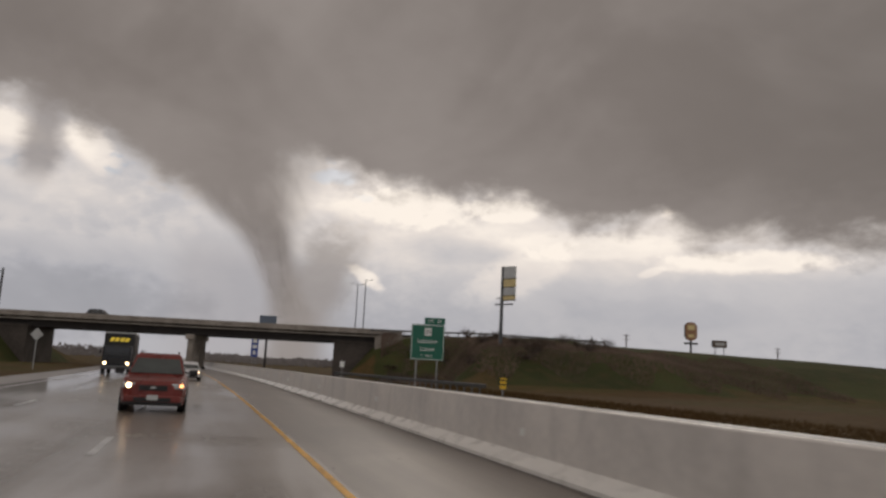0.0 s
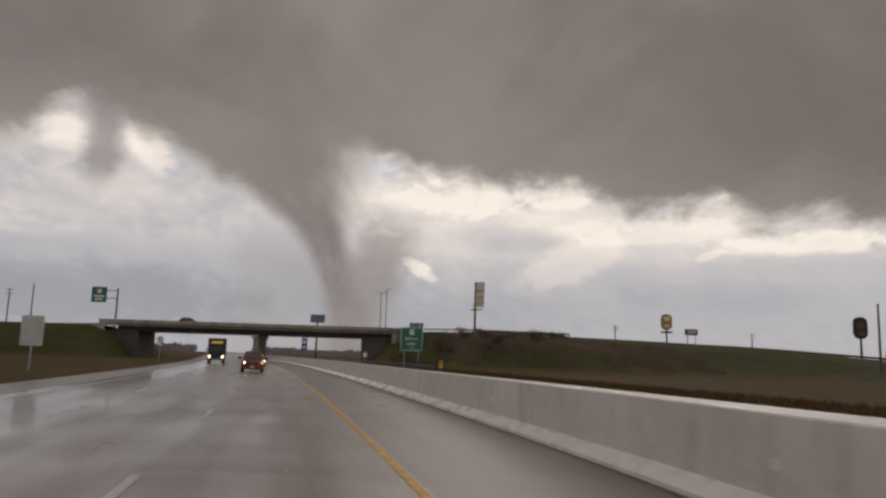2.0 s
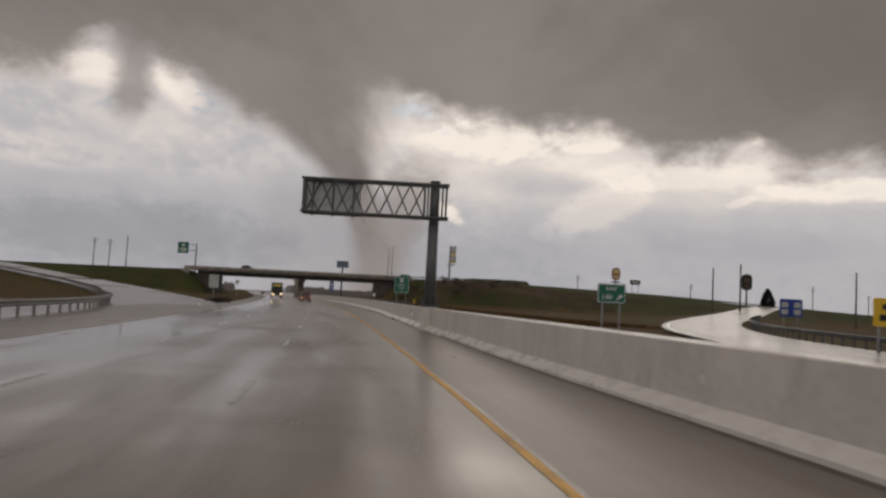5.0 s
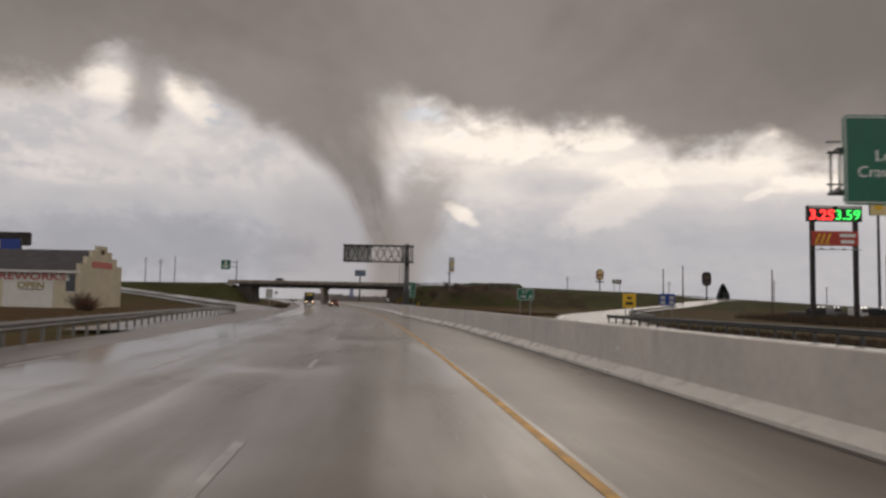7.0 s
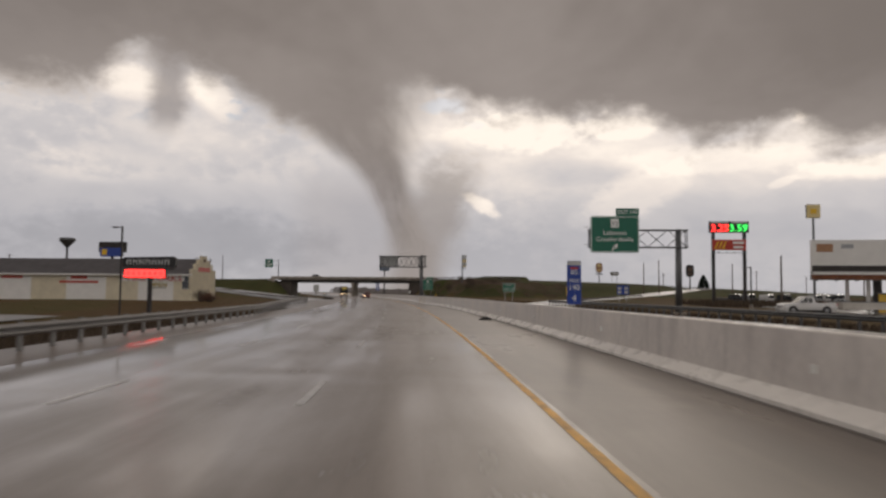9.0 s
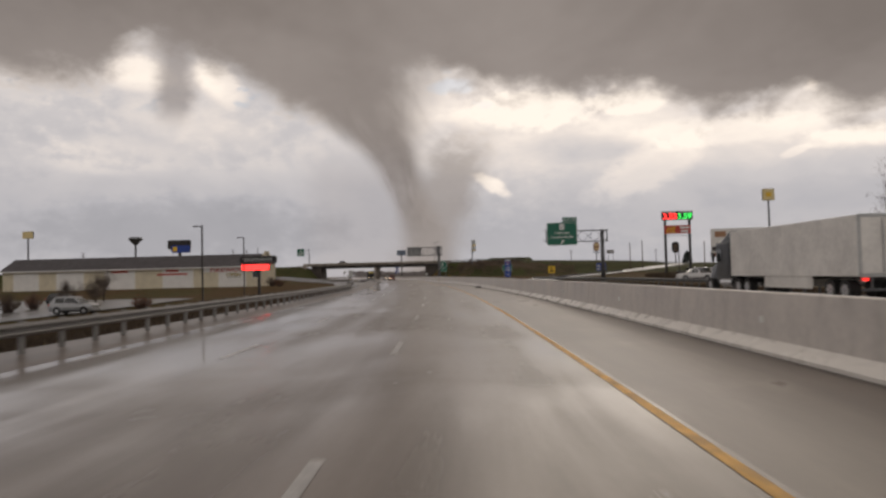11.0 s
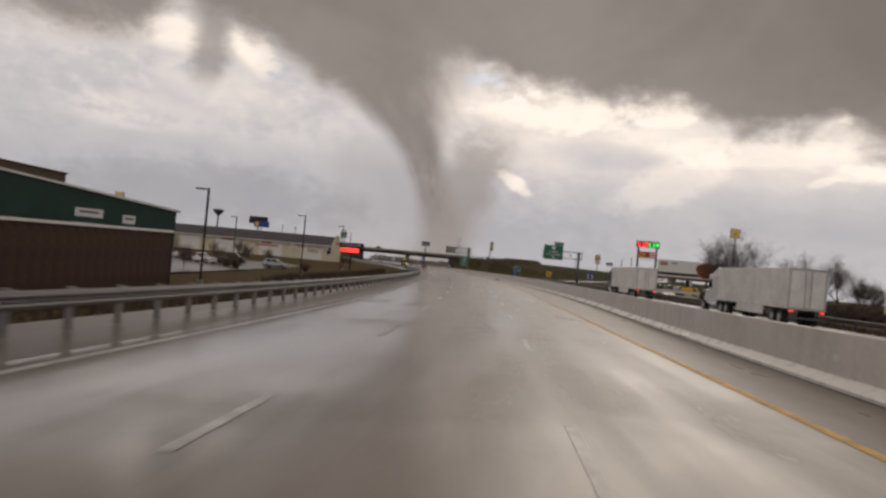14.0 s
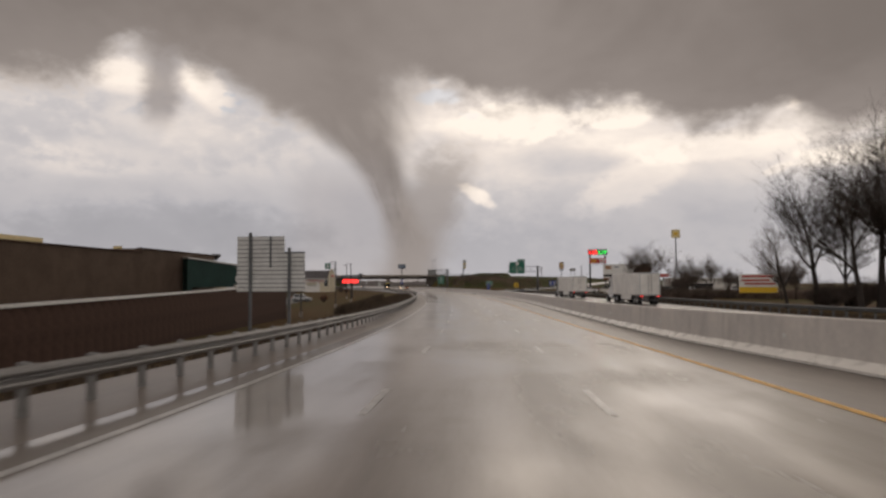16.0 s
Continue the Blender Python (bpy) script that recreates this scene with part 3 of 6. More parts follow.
def ground_z(x, y):
    """Height of the land: flat fields, the banks of the overpass, a mound beside it, the dip beyond the fence."""
    z = -0.22
    top = top_z(x)
    if x > -2:
        foot, edge = 132 - 44 * min(1, (x + 2) / 60) - 4, 132
    else:
        foot, edge = 112, 132
    bank = smoothstep(foot, edge, y)
    if x > 8:
        k = smoothstep(8, 16, x) * (1 - smoothstep(34, 60, x))
        bank += (max(bank, 0.73 * smoothstep(86, 104, y) + 0.27 * smoothstep(104, 132, y)) - bank) * k
    bank *= 1 - smoothstep(146, 168, y)
    gapped = smoothstep(-61, -67, x) + smoothstep(-3.5, 1.5, x)
    z += (top + 0.22) * bank * min(1, gapped)
    mound = smoothstep(12, 22, x) * (1 - smoothstep(44, 56, x)) * smoothstep(150, 162, y) * (1 - smoothstep(176, 200, y))
    z = max(z, -0.22 + 10.1 * mound)
    o = x - centre(y)
    # lower ground of the shops beside the left edge
    dip = smoothstep(-15, -24, o) * smoothstep(-60, -110, y)
    z -= 1.5 * dip
    return z + rise(y) * smoothstep(-22, -14, o)


def ramp_blend(x, y, z):
    """The land follows the ramps."""
    for line, half in ((RAMP_L, 6.8), (RAMP_R, 5.5)):
        best, bz = 1e9, 0
        for p in line[::3]:
            d = (p.x - x)**2 + (p.y - y)**2
            if d < best:
                best, bz = d, p.z
        k = 1 - smoothstep(half, half + 13, math.sqrt(best))
        z = z + (bz - 0.18 - z) * k
    return z


def build_ground():
    bm = bmesh.new()
    def axis(lo, hi, near_lo, near_hi, fine, coarse):
        return [*np.arange(lo, near_lo, coarse), *np.arange(near_lo, near_hi, fine), *np.arange(near_hi, hi, coarse), hi]
    xs = axis(-4600, 4600, -150, 200, 5.0, 250.0)
    ys = axis(-1500, 4900, -430, 215, 5.0, 250.0)
    grid = []
    for y in ys:
        rowv = []
        for x in xs:
            z = ground_z(x, y)
            near = -150 < x < 180 and -120 < y < 160
            if near:
                z = ramp_blend(x, y, z)
            o = x - centre(y)
            if -16 < o < 26 and y < 1600:
                z = rise(y) - 0.22 if y < 100 or -12 < o < 22 else min(z, -0.22)
            elif near or (-150 < x < 200 and -430 < y < 215):
                z += 0.14 * (noise.noise(Vector((x * 0.07, y * 0.07, 0))))
            rowv.append(bm.verts.new((x, y, z)))
        grid.append(rowv)
    for a, b in zip(grid, grid[1:]):
        for i in range(len(xs) - 1):
            bm.faces.new((a[i], a[i + 1], b[i + 1], b[i]))
    ob = part("ground", bm, (M_GRASS, M_BANK), smooth=True)
    for p in ob.data.polygons:
        c = p.center
        if c.y > 60 and c.z > 1.1 or (c.x > 20 and c.y > -30 and c.z > 0.9):
            p.material_index = 1
    return tagged(ob, "brown and green winter grass over flat land and banks", "ground", kind="structure")


build_ground()

road = tagged(part("road", ribbon(bmesh.new(), road_line(NEAR_Y, FAR_Y), -10.6, 0.5), M_ROAD), "wet grey concrete motorway lanes with a film of water", "road", kind="structure")
tagged(part("road_shoulder", ribbon(bmesh.new(), road_line(NEAR_Y, FAR_Y), lambda i: 0.5, lambda i: barrier_off(NEAR_Y + i * 6.0) - 0.3), M_SHOULDER), "stained wet brownish shoulder beside the barrier", "shoulder", kind="structure")
tagged(part("road_shoulder", ribbon(bmesh.new(), road_line(NEAR_Y, FAR_Y), -13.2, -10.6, -0.012), M_SHOULDER), "wet outer shoulder beside the guardrail", "shoulder", kind="structure")
tagged(part("road_opposite", ribbon(bmesh.new(), road_line(NEAR_Y, FAR_Y), lambda i: barrier_off(NEAR_Y + i * 6.0) + 0.3, lambda i: 20.6), M_OPP), "wet pale opposite carriageway", "road", kind="structure")
tagged(part("road_ramp", ribbon(bmesh.new(), RAMP_L, -5.6, 5.6, -0.03), M_RAMP), "wet on-ramp that comes down from the overpass", "road", kind="structure")


def gore_off(y):
    """How far the paved wedge between road and on-ramp reaches out."""
    P = ((-118, -11.0), (-92, -13.2), (-70, -15.6), (-46, -17.6), (-30, -17.2), (-22, -14.2))
    return float(np.interp(y, [p[0] for p in P], [p[1] for p in P]))


tagged(part("road_gore", ribbon(bmesh.new(), road_line(-118, -22, 6.0), lambda i: gore_off(-118 + i * 6.0), lambda i: -10.6, -0.016), M_SHOULDER), "wet paved wedge between the motorway and the on-ramp", "road", kind="structure")
tagged(part("road_ramp", ribbon(bmesh.new(), RAMP_R, -4.4, 4.4, -0.03), M_RAMP), "wet pale exit ramp that climbs to the overpass", "road", kind="structure")

# paint on the road
def line_half(y):
    """Half the width of the yellow line, which is worn narrower toward the overpass."""
    return 0.065 + 0.03 * smoothstep(-200, -275, y)


marks = tagged(new("lane_marking"), "yellow edge line, white edge line and white lane dashes", "road paint", kind="structure")
part("edge_line", ribbon(bmesh.new(), road_line(NEAR_Y, 700), lambda i: 0.35 - line_half(NEAR_Y + i * 6.0), lambda i: 0.35 + line_half(NEAR_Y + i * 6.0), 0.006), M_YELLOW, marks, "worn yellow edge line")
part("edge_line", ribbon(bmesh.new(), road_line(NEAR_Y, -225, 5.0), lambda i: outer_off(NEAR_Y + i * 5.0, -10.5), lambda i: outer_off(NEAR_Y + i * 5.0, -10.5) + 0.15, 0.006), M_WHITE, marks)
part("edge_line", ribbon(bmesh.new(), road_line(-52, 700), -9.95, -9.8, 0.006), M_WHITE, marks)
part("gore_line", ribbon(bmesh.new(), smooth_line(((2.3, -51.5, 0), (-0.7, -44.5, 0), (-4.0, -37.5, 0), (-7.2, -28.5, 0)), 2.0), -0.1, 0.1, 0.012), M_WHITE, marks)
part("edge_line", ribbon(bmesh.new(), [p for p in RAMP_L if p.y > -24], 4.9, 5.05, -0.02), M_WHITE, marks)
for o, y0, y1 in ((-3.3, NEAR_Y, 240.0), (-6.95, NEAR_Y, 240.0), (-10.15, -222.0, -56.0)):
    y = -323.3 + 12.05 * math.ceil((y0 + 323.3) / 12.05)
    while y < y1:
        part("dash", ribbon(bmesh.new(), road_line(y, y + 3.0, 3.0), o - 0.07, o + 0.07, 0.006), M_WHITE, marks)
        y += 12.05
part("edge_line", ribbon(bmesh.new(), road_line(NEAR_Y, 700), 19.9, 20.05, 0.006), M_WHITE, marks)
part("edge_line", ribbon(bmesh.new(), RAMP_R[6:], -3.9, -3.75, -0.02), M_WHITE, marks)


# ---------------------------------------------------------------- median barrier
def build_barrier():
    wall = tagged(new("median_barrier"), "tall stained concrete median barrier, sloped foot coloured as if catching light", "barrier", kind="structure")
    L = 6.1
    body = ((-0.17, 0.26), (-0.11, 1.16), (-0.09, 1.18), (0.09, 1.18), (0.11, 1.16), (0.17, 0.26))
    foot = ((-0.42, 0.0), (-0.42, 0.075), (-0.17, 0.26), (0.17, 0.26), (0.42, 0.075), (0.42, 0.0))
    def mesh(nm, outline, mat, inset):
        bm = bmesh.new()
        prism(bm, outline, inset, L - inset, "y")
        me = bpy.data.meshes.new(nm)
        bm.to_mesh(me)
        bm.free()
        me.materials.append(mat)
        return me
    mb, mf = mesh("barrier_segment", body, M_BARRIER, 0.006), mesh("barrier_foot", foot, M_LITFOOT, 0.003)
    bm = bmesh.new()
    box(bm, (0, 0, 0.06), (0.09, 0.025, 0.11), bevel=0.008)
    box(bm, (0, 0, 0.0), (0.11, 0.04, 0.02))
    mr = bpy.data.meshes.new("reflector")
    bm.to_mesh(mr)
    bm.free()
    mr.materials.append(M_LETTER)
    # thicker stretch that carries the sign post
    bm = bmesh.new()
    prism(bm, ((-0.29, 0.24), (-0.24, 1.17), (-0.22, 1.19), (0.22, 1.19), (0.24, 1.17), (0.29, 0.24)), 0.0, 12.2, "y")
    ft = bmesh.new()
    prism(ft, ((-0.55, 0.0), (-0.55, 0.085), (-0.29, 0.27), (0.29, 0.27), (0.55, 0.085), (0.55, 0.0)), 0.0, 12.2, "y")
    p, q = at(-71.9, barrier_off(-71.9)), at(-60.0, barrier_off(-60.0))
    m = Matrix.LocRotScale(p, Euler((0, 0, math.atan2(-(q.x - p.x), q.y - p.y))), None)
    for bmx, nm, mt in ((bm, "thick_segment", M_BARRIER), (ft, "thick_foot", M_LITFOOT)):
        part(nm, bmx, mt, wall).matrix_basis = m
    y, i = -426.0, 0
    while y < 420:
        p = at(y, barrier_off(y))
        q = at(y + L * math.cos(math.atan(slope(y))), barrier_off(y + L * math.cos(math.atan(slope(y)))))
        w = math.atan2(-(q.x - p.x), q.y - p.y)
        m = Matrix.LocRotScale(p, Euler((math.atan2(q.z - p.z, L), 0, w)), (1, (q - p).length / L, 1))
        shared("barrier_segment", mb, wall, m)
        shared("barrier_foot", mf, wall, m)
        if i % 2 == 0 and y < 200:
            shared("reflector", mr, wall, m @ pose(-0.16, 3.0, 0.58))
        y, i = y + L * math.cos(math.atan(slope(y))), i + 1


build_barrier()
tagged(part("gutter", ribbon(bmesh.new(), road_line(NEAR_Y, 420), lambda i: barrier_off(NEAR_Y + i * 6.0) - 0.56, lambda i: barrier_off(NEAR_Y + i * 6.0) - 0.40, 0.006), M_GUTTER), "dark wet strip along the barrier foot", "gutter", kind="structure")


# ---------------------------------------------------------------- guardrails
def guardrail(name, line, label, post_gap=1.9, near=None, steel=None):
    """Steel W-beam on posts along a line of places; its face is to the right of the line's run if side is 1."""
    rail = tagged(new(name), label, "guardrail", kind="structure")
    pts = [Vector(p) for p in line]
    prof = ((0.0, 0.44), (0.015, 0.455), (0.09, 0.495), (0.095, 0.52), (0.085, 0.545), (0.0, 0.585), (-0.004, 0.60), (0.0, 0.615), (0.085, 0.655), (0.095, 0.68), (0.09, 0.705), (0.015, 0.745), (0.0, 0.76))
    bm = bmesh.new()
    rows = []
    for i, p in enumerate(pts):
        d = pts[min(i + 1, len(pts) - 1)] - pts[max(i - 1, 0)]
        d.z = 0
        d.normalize()
        side = Vector((d.y, -d.x, 0))
        rows.append([bm.verts.new(p + side * (a * k + t) + Vector((0, 0, z))) for k, t in ((1, 0), (1, -0.012)) for a, z in prof])
    n = len(prof)
    for a, b in zip(rows, rows[1:]):
        for j in range(n - 1):
            bm.faces.new((a[j], a[j + 1], b[j + 1], b[j]))
            bm.faces.new((a[n + j + 1], a[n + j], b[n + j], b[n + j + 1]))
        bm.faces.new((a[n - 1], a[2 * n - 1], b[2 * n - 1], b[n - 1]))
        bm.faces.new((a[n], a[0], b[0], b[n]))
    steel = steel or M_RAIL
    part("beam", bm, steel, rail, "steel beam", smooth=False)
    pm = bmesh.new()
    box(pm, (0, 0, 0.30), (0.11, 0.15, 0.98), bevel=0.008)
    box(pm, (0.09, 0, 0.60), (0.12, 0.14, 0.34), bevel=0.008)
    me = bpy.data.meshes.new("post")
    pm.to_mesh(me)
    pm.free()
    me.materials.append(steel)
    run, left, made = 0.0, 0.0, 0
    for a, b in zip(pts, pts[1:]):
        seg = (b - a).length
        while left <= run + seg and made < 300:
            t = (left - run) / seg
            p = a.lerp(b, t)
            w = math.atan2(-(b.x - a.x), b.y - a.y)
            if near is None or near(p):
                side = Vector((math.cos(w), math.sin(w), 0))
                shared("post", me, rail, Matrix.LocRotScale(p - side * 0.16, Euler((0, 0, w)), None))
                made += 1
            left += post_gap
        run += seg
    return rail


guardrail("guardrail", [at(y, outer_off(y, -12.25)) for y in np.arange(-360, -134, 4.0)] + smooth_line((at(-131, -12.7), at(-112, -14.3), at(-90, -15.6), Vector((-1.4, -65.0, 0)), Vector((-9.9, -42.5, 0))), 3.0)
          + [p + Vector((-5.0, -3.3, 0)) for p in RAMP_L if -27 < p.y < 70],
          "grey galvanised guardrail along the outer shoulder and up the ramp")
guardrail("guardrail", [at(y, 21.6) for y in np.arange(-80, -372, -4.0)], "dark weathered steel guardrail beside the opposite carriageway", steel=M_GALV_DK)
guardrail("guardrail", [p + Vector((4.9, -2.4, 0)) for p in RAMP_R[8:34]][::-1], "steel guardrail along the exit ramp's edge", steel=M_GALV_DK)
guardrail("guardrail", [at(y, 22.0) for y in np.arange(118, 54, -4.0)], "dark guardrail at the foot of the overpass bank", steel=M_GALV_DK)
guardrail("guardrail", [Vector((x, 131.6, top_z(x) + 0.05)) for x in np.arange(41, -2, -3.0)], "guardrail on top of the overpass bank")


# ---------------------------------------------------------------- overpass
def build_bridge():
    br = thing("overpass_bridge", (0, 0, 0), "two-span concrete and dark steel overpass above the motorway", "bridge", kind="structure")
    x0, x1 = -64.5, 0.6
    part("deck", B((((x0 + x1) / 2, 139.2, 7.42), (x1 - x0, 12.4, 0.36)), bevel=0.03), M_CONC, br, "weathered concrete deck")
    for y in (133.2, 145.2):
        bm = bmesh.new()
        prism(bm, ((y - 0.2, 7.05), (y - 0.2, 8.42), (y - 0.12, 8.5), (y + 0.12, 8.5), (y + 0.2, 8.42), (y + 0.2, 7.05)), x0 - 4, x1 + 4)
        part("parapet", bm, M_CONC, br, "brownish concrete parapet")
    for i in range(5):
        y = 134.3 + i * 2.45
        bm = bmesh.new()
        prism(bm, ((y - 0.2, 5.9), (y + 0.2, 5.9), (y + 0.2, 5.96), (y + 0.02, 5.98), (y + 0.02, 7.18), (y + 0.2, 7.2), (y + 0.2, 7.25), (y - 0.2, 7.25), (y - 0.2, 7.2), (y - 0.02, 7.18), (y - 0.02, 5.98), (y - 0.2, 5.96)), x0, x1)
        part("girder", bm, M_GIRDER, br, "dark weathering-steel girder")
    xp = -32.2
    part("pier_cap", B(((xp, 139.2, 5.45), (1.5, 11.6, 0.9)), bevel=0.06), M_CONC, br, "concrete pier cap")
    for y in (134.8, 139.2, 143.6):
        part("column", R(((xp, y, -0.3), (xp, y, 5.05), 0.62, 0.62, 16)), M_CONC, br, "round concrete column")
    for x, s in ((-59.6, 1), (-7.4, -1)):
        part("abutment", B(((x - s * 3.6, 139.6, 2.75), (7.2, 11.0, 6.2)), bevel=0.03), M_SHADECONC, br, "concrete abutment, deck shade put into its dark colour")
        part("bearing_seat", B(((x - s * 3.4, 139.6, 6.02), (7.6, 11.6, 0.34))), M_SHADECONC, br)
        wing = bmesh.new()
        prism(wing, ((x - s * 7.2, -0.3), (x - s * 7.2, 7.3), (x - s * 13.5, 7.3), (x - s * 13.5, 3.0)), 132.35, 132.75, "y")
        part("wing_wall", wing, M_CONC, br, "concrete wing wall")
    return br


build_bridge()
road_over = [(x, 139.2, top_z(x) + 0.12) for x in np.arange(-400, -64, 12.0)] + [(-64.4, 139.2, 7.6), (-2.6, 139.2, 7.61)] + [(x, 139.2, top_z(x) + 0.12) for x in np.arange(4, 220, 12.0)]
tagged(part("road_overpass", ribbon(bmesh.new(), road_over, -5.6, 5.6, 0.01), M_OPP), "wet road on top of the overpass and its banks", "road", kind="structure")


# ---------------------------------------------------------------- tornado
def build_tornado():
    D = 3000.0
    t = thing("tornado", (centre(0) + D * math.tan(radians(-7.9)), D, 0), "grey-brown tornado funnel with a ragged dust cloud", "tornado")
    def along(z, points):
        for (a, p), (b, q) in zip(points, points[1:]):
            if z <= b:
                k = min(1, max(0, (z - a) / (b - a)))
                return p + (q - p) * (k * k * (3 - 2 * k) * 0.5 + k * 0.5)
        return points[-1][1]
    def neck(z):
        return along(z, ((0, 88), (120, 68), (236, 52), (342, 48), (475, 66), (583, 118), (692, 195), (820, 320), (900, 400)))
    def lean(z):
        return along(z, ((0, 112), (120, 88), (236, 48), (342, 0), (475, -37), (583, -90), (692, -175), (820, -255), (900, -290)))
    def dust(z):
        return along(z, ((0, 95), (120, 110), (300, 125), (420, 110), (520, 60)))
    def shell(rad, mid, seed, z1, wob):
        bm = bmesh.new()
        seg, rings, rows = 72, 60, []
        for j in range(rings + 1):
            z = z1 * j / rings
            r, cx = rad(z), mid(z)
            rowv = []
            for i in range(seg):
                a = 2 * math.pi * i / seg
                p = Vector((math.cos(a + z * 0.004) * 1.1, math.sin(a + z * 0.004) * 1.1, z * 0.004 + seed))
                rr = r * (1 + wob * noise.noise(p) + wob * 0.4 * noise.noise(p * 2.7))
                rowv.append(bm.verts.new((cx + math.cos(a) * rr, math.sin(a) * rr, z)))
            rows.append(rowv)
        for a, b in zip(rows, rows[1:]):
            for i in range(seg):
                k = (i + 1) % seg
                bm.faces.new((a[i], a[k], b[k], b[i]))
        return bm
    for i, (k, m) in enumerate(((0.66, M_FUNNEL), (1.08, M_WISP))):
        part("funnel", shell(lambda z: neck(z) * k, lean, i * 3.7, 700, 0.14 + 0.05 * i), m, t, "twisting grey funnel", smooth=True)
    part("dust_cloud", shell(dust, lambda z: 75 + z * 0.30, 41.0, 500, 0.35), M_DUST, t, "whirling dust beside the funnel", smooth=True)


build_tornado()


# ---------------------------------------------------------------- things: signs
def land(x, y):
    z = ground_z(x, y)
    if -150 < x < 180 and -120 < y < 160:
        z = ramp_blend(x, y, z)
    return z


def frame_bars(w, h, z, y, t=0.04):
    """Pale border of a sign face, just proud of it."""
    a, b = w / 2 - 0.08, h / 2 - 0.08
    return B(((0, y, z + b), (2 * a, 0.012, t)), ((0, y, z - b), (2 * a, 0.012, t)), ((-a, y, z), (t, 0.012, 2 * b - t)), ((a, y, z), (t, 0.012, 2 * b - t)))


def plate(w, h, z, r=0.12, depth=0.05, y=0.0, x=0.0):
    """A sign plate with rounded corners, upright, its middle at height z."""
    bm = bmesh.new()
    pts = []
    for cx, cz, a0 in ((w / 2 - r, h / 2 - r, 0), (-w / 2 + r, h / 2 - r, 90), (-w / 2 + r, -h / 2 + r, 180), (w / 2 - r, -h / 2 + r, 270)):
        for k in range(4):
            a = radians(a0 + 30 * k)
            pts.append((x + cx + r * math.cos(a), z + cz + r * math.sin(a)))
    prism(bm, pts, y - depth / 2, y + depth / 2, "y")
    return bm


def bars(rows, y, t=0.05):
    """Plain bars for writing that cannot be read: (x, z, width, height)."""
    return B(*[((x, y, z), (w, 0.012, h)) for x, z, w, h in rows])


def arrow(size, x, y, z):
    """An arrow that points up to the right."""
    bm = bmesh.new()
    k = size / 2
    out = ((-k, -k * 0.72), (-k * 0.72, -k), (k * 0.28, 0.02 * k), (k * 0.28, -k * 0.45), (k * 0.62, -k * 0.1), (k, k), (-k * 0.1, k * 0.62), (-k * 0.45, k * 0.28), (0.02 * k, k * 0.28))
    prism(bm, [(x + a, z + b) for a, b in out], y - 0.006, y + 0.006, "y")
    return bm


def truss(parent, x0, x1, z0, z1, depth, mat, bays, r=0.055):
    """Four chords along x; the front and back faces zigzag against each other."""
    xs = [x0 + (x1 - x0) * i / bays for i in range(bays + 1)]
    for y, flip in ((-depth / 2, 0), (depth / 2, 1)):
        for z in (z0, z1):
            part("chord", R(((x0 - 0.12, y, z), (x1 + 0.12, y, z), r, r, 8)), mat, parent)
        for i in range(bays):
            a, b = (z1, z0) if (i + flip) % 2 == 0 else (z0, z1)
            part("diagonal", R(((xs[i], y, a), (xs[i + 1], y, b), r * 0.62, None, 6)), mat, parent)
        for x in (x0, x1):
            part("upright", R(((x, y, z0), (x, y, z1), r * 0.8, None, 6)), mat, parent)
    for i, x in enumerate(xs):
        for z in (z0, z1):
            part("cross_tie", R(((x, -depth / 2, z), (x, depth / 2, z), r * 0.5, None, 6)), mat, parent)
        if i < bays:
            part("cross_tie", R(((x, -depth / 2, z1), (xs[i + 1], depth / 2, z1), r * 0.45, None, 6)), mat, parent)


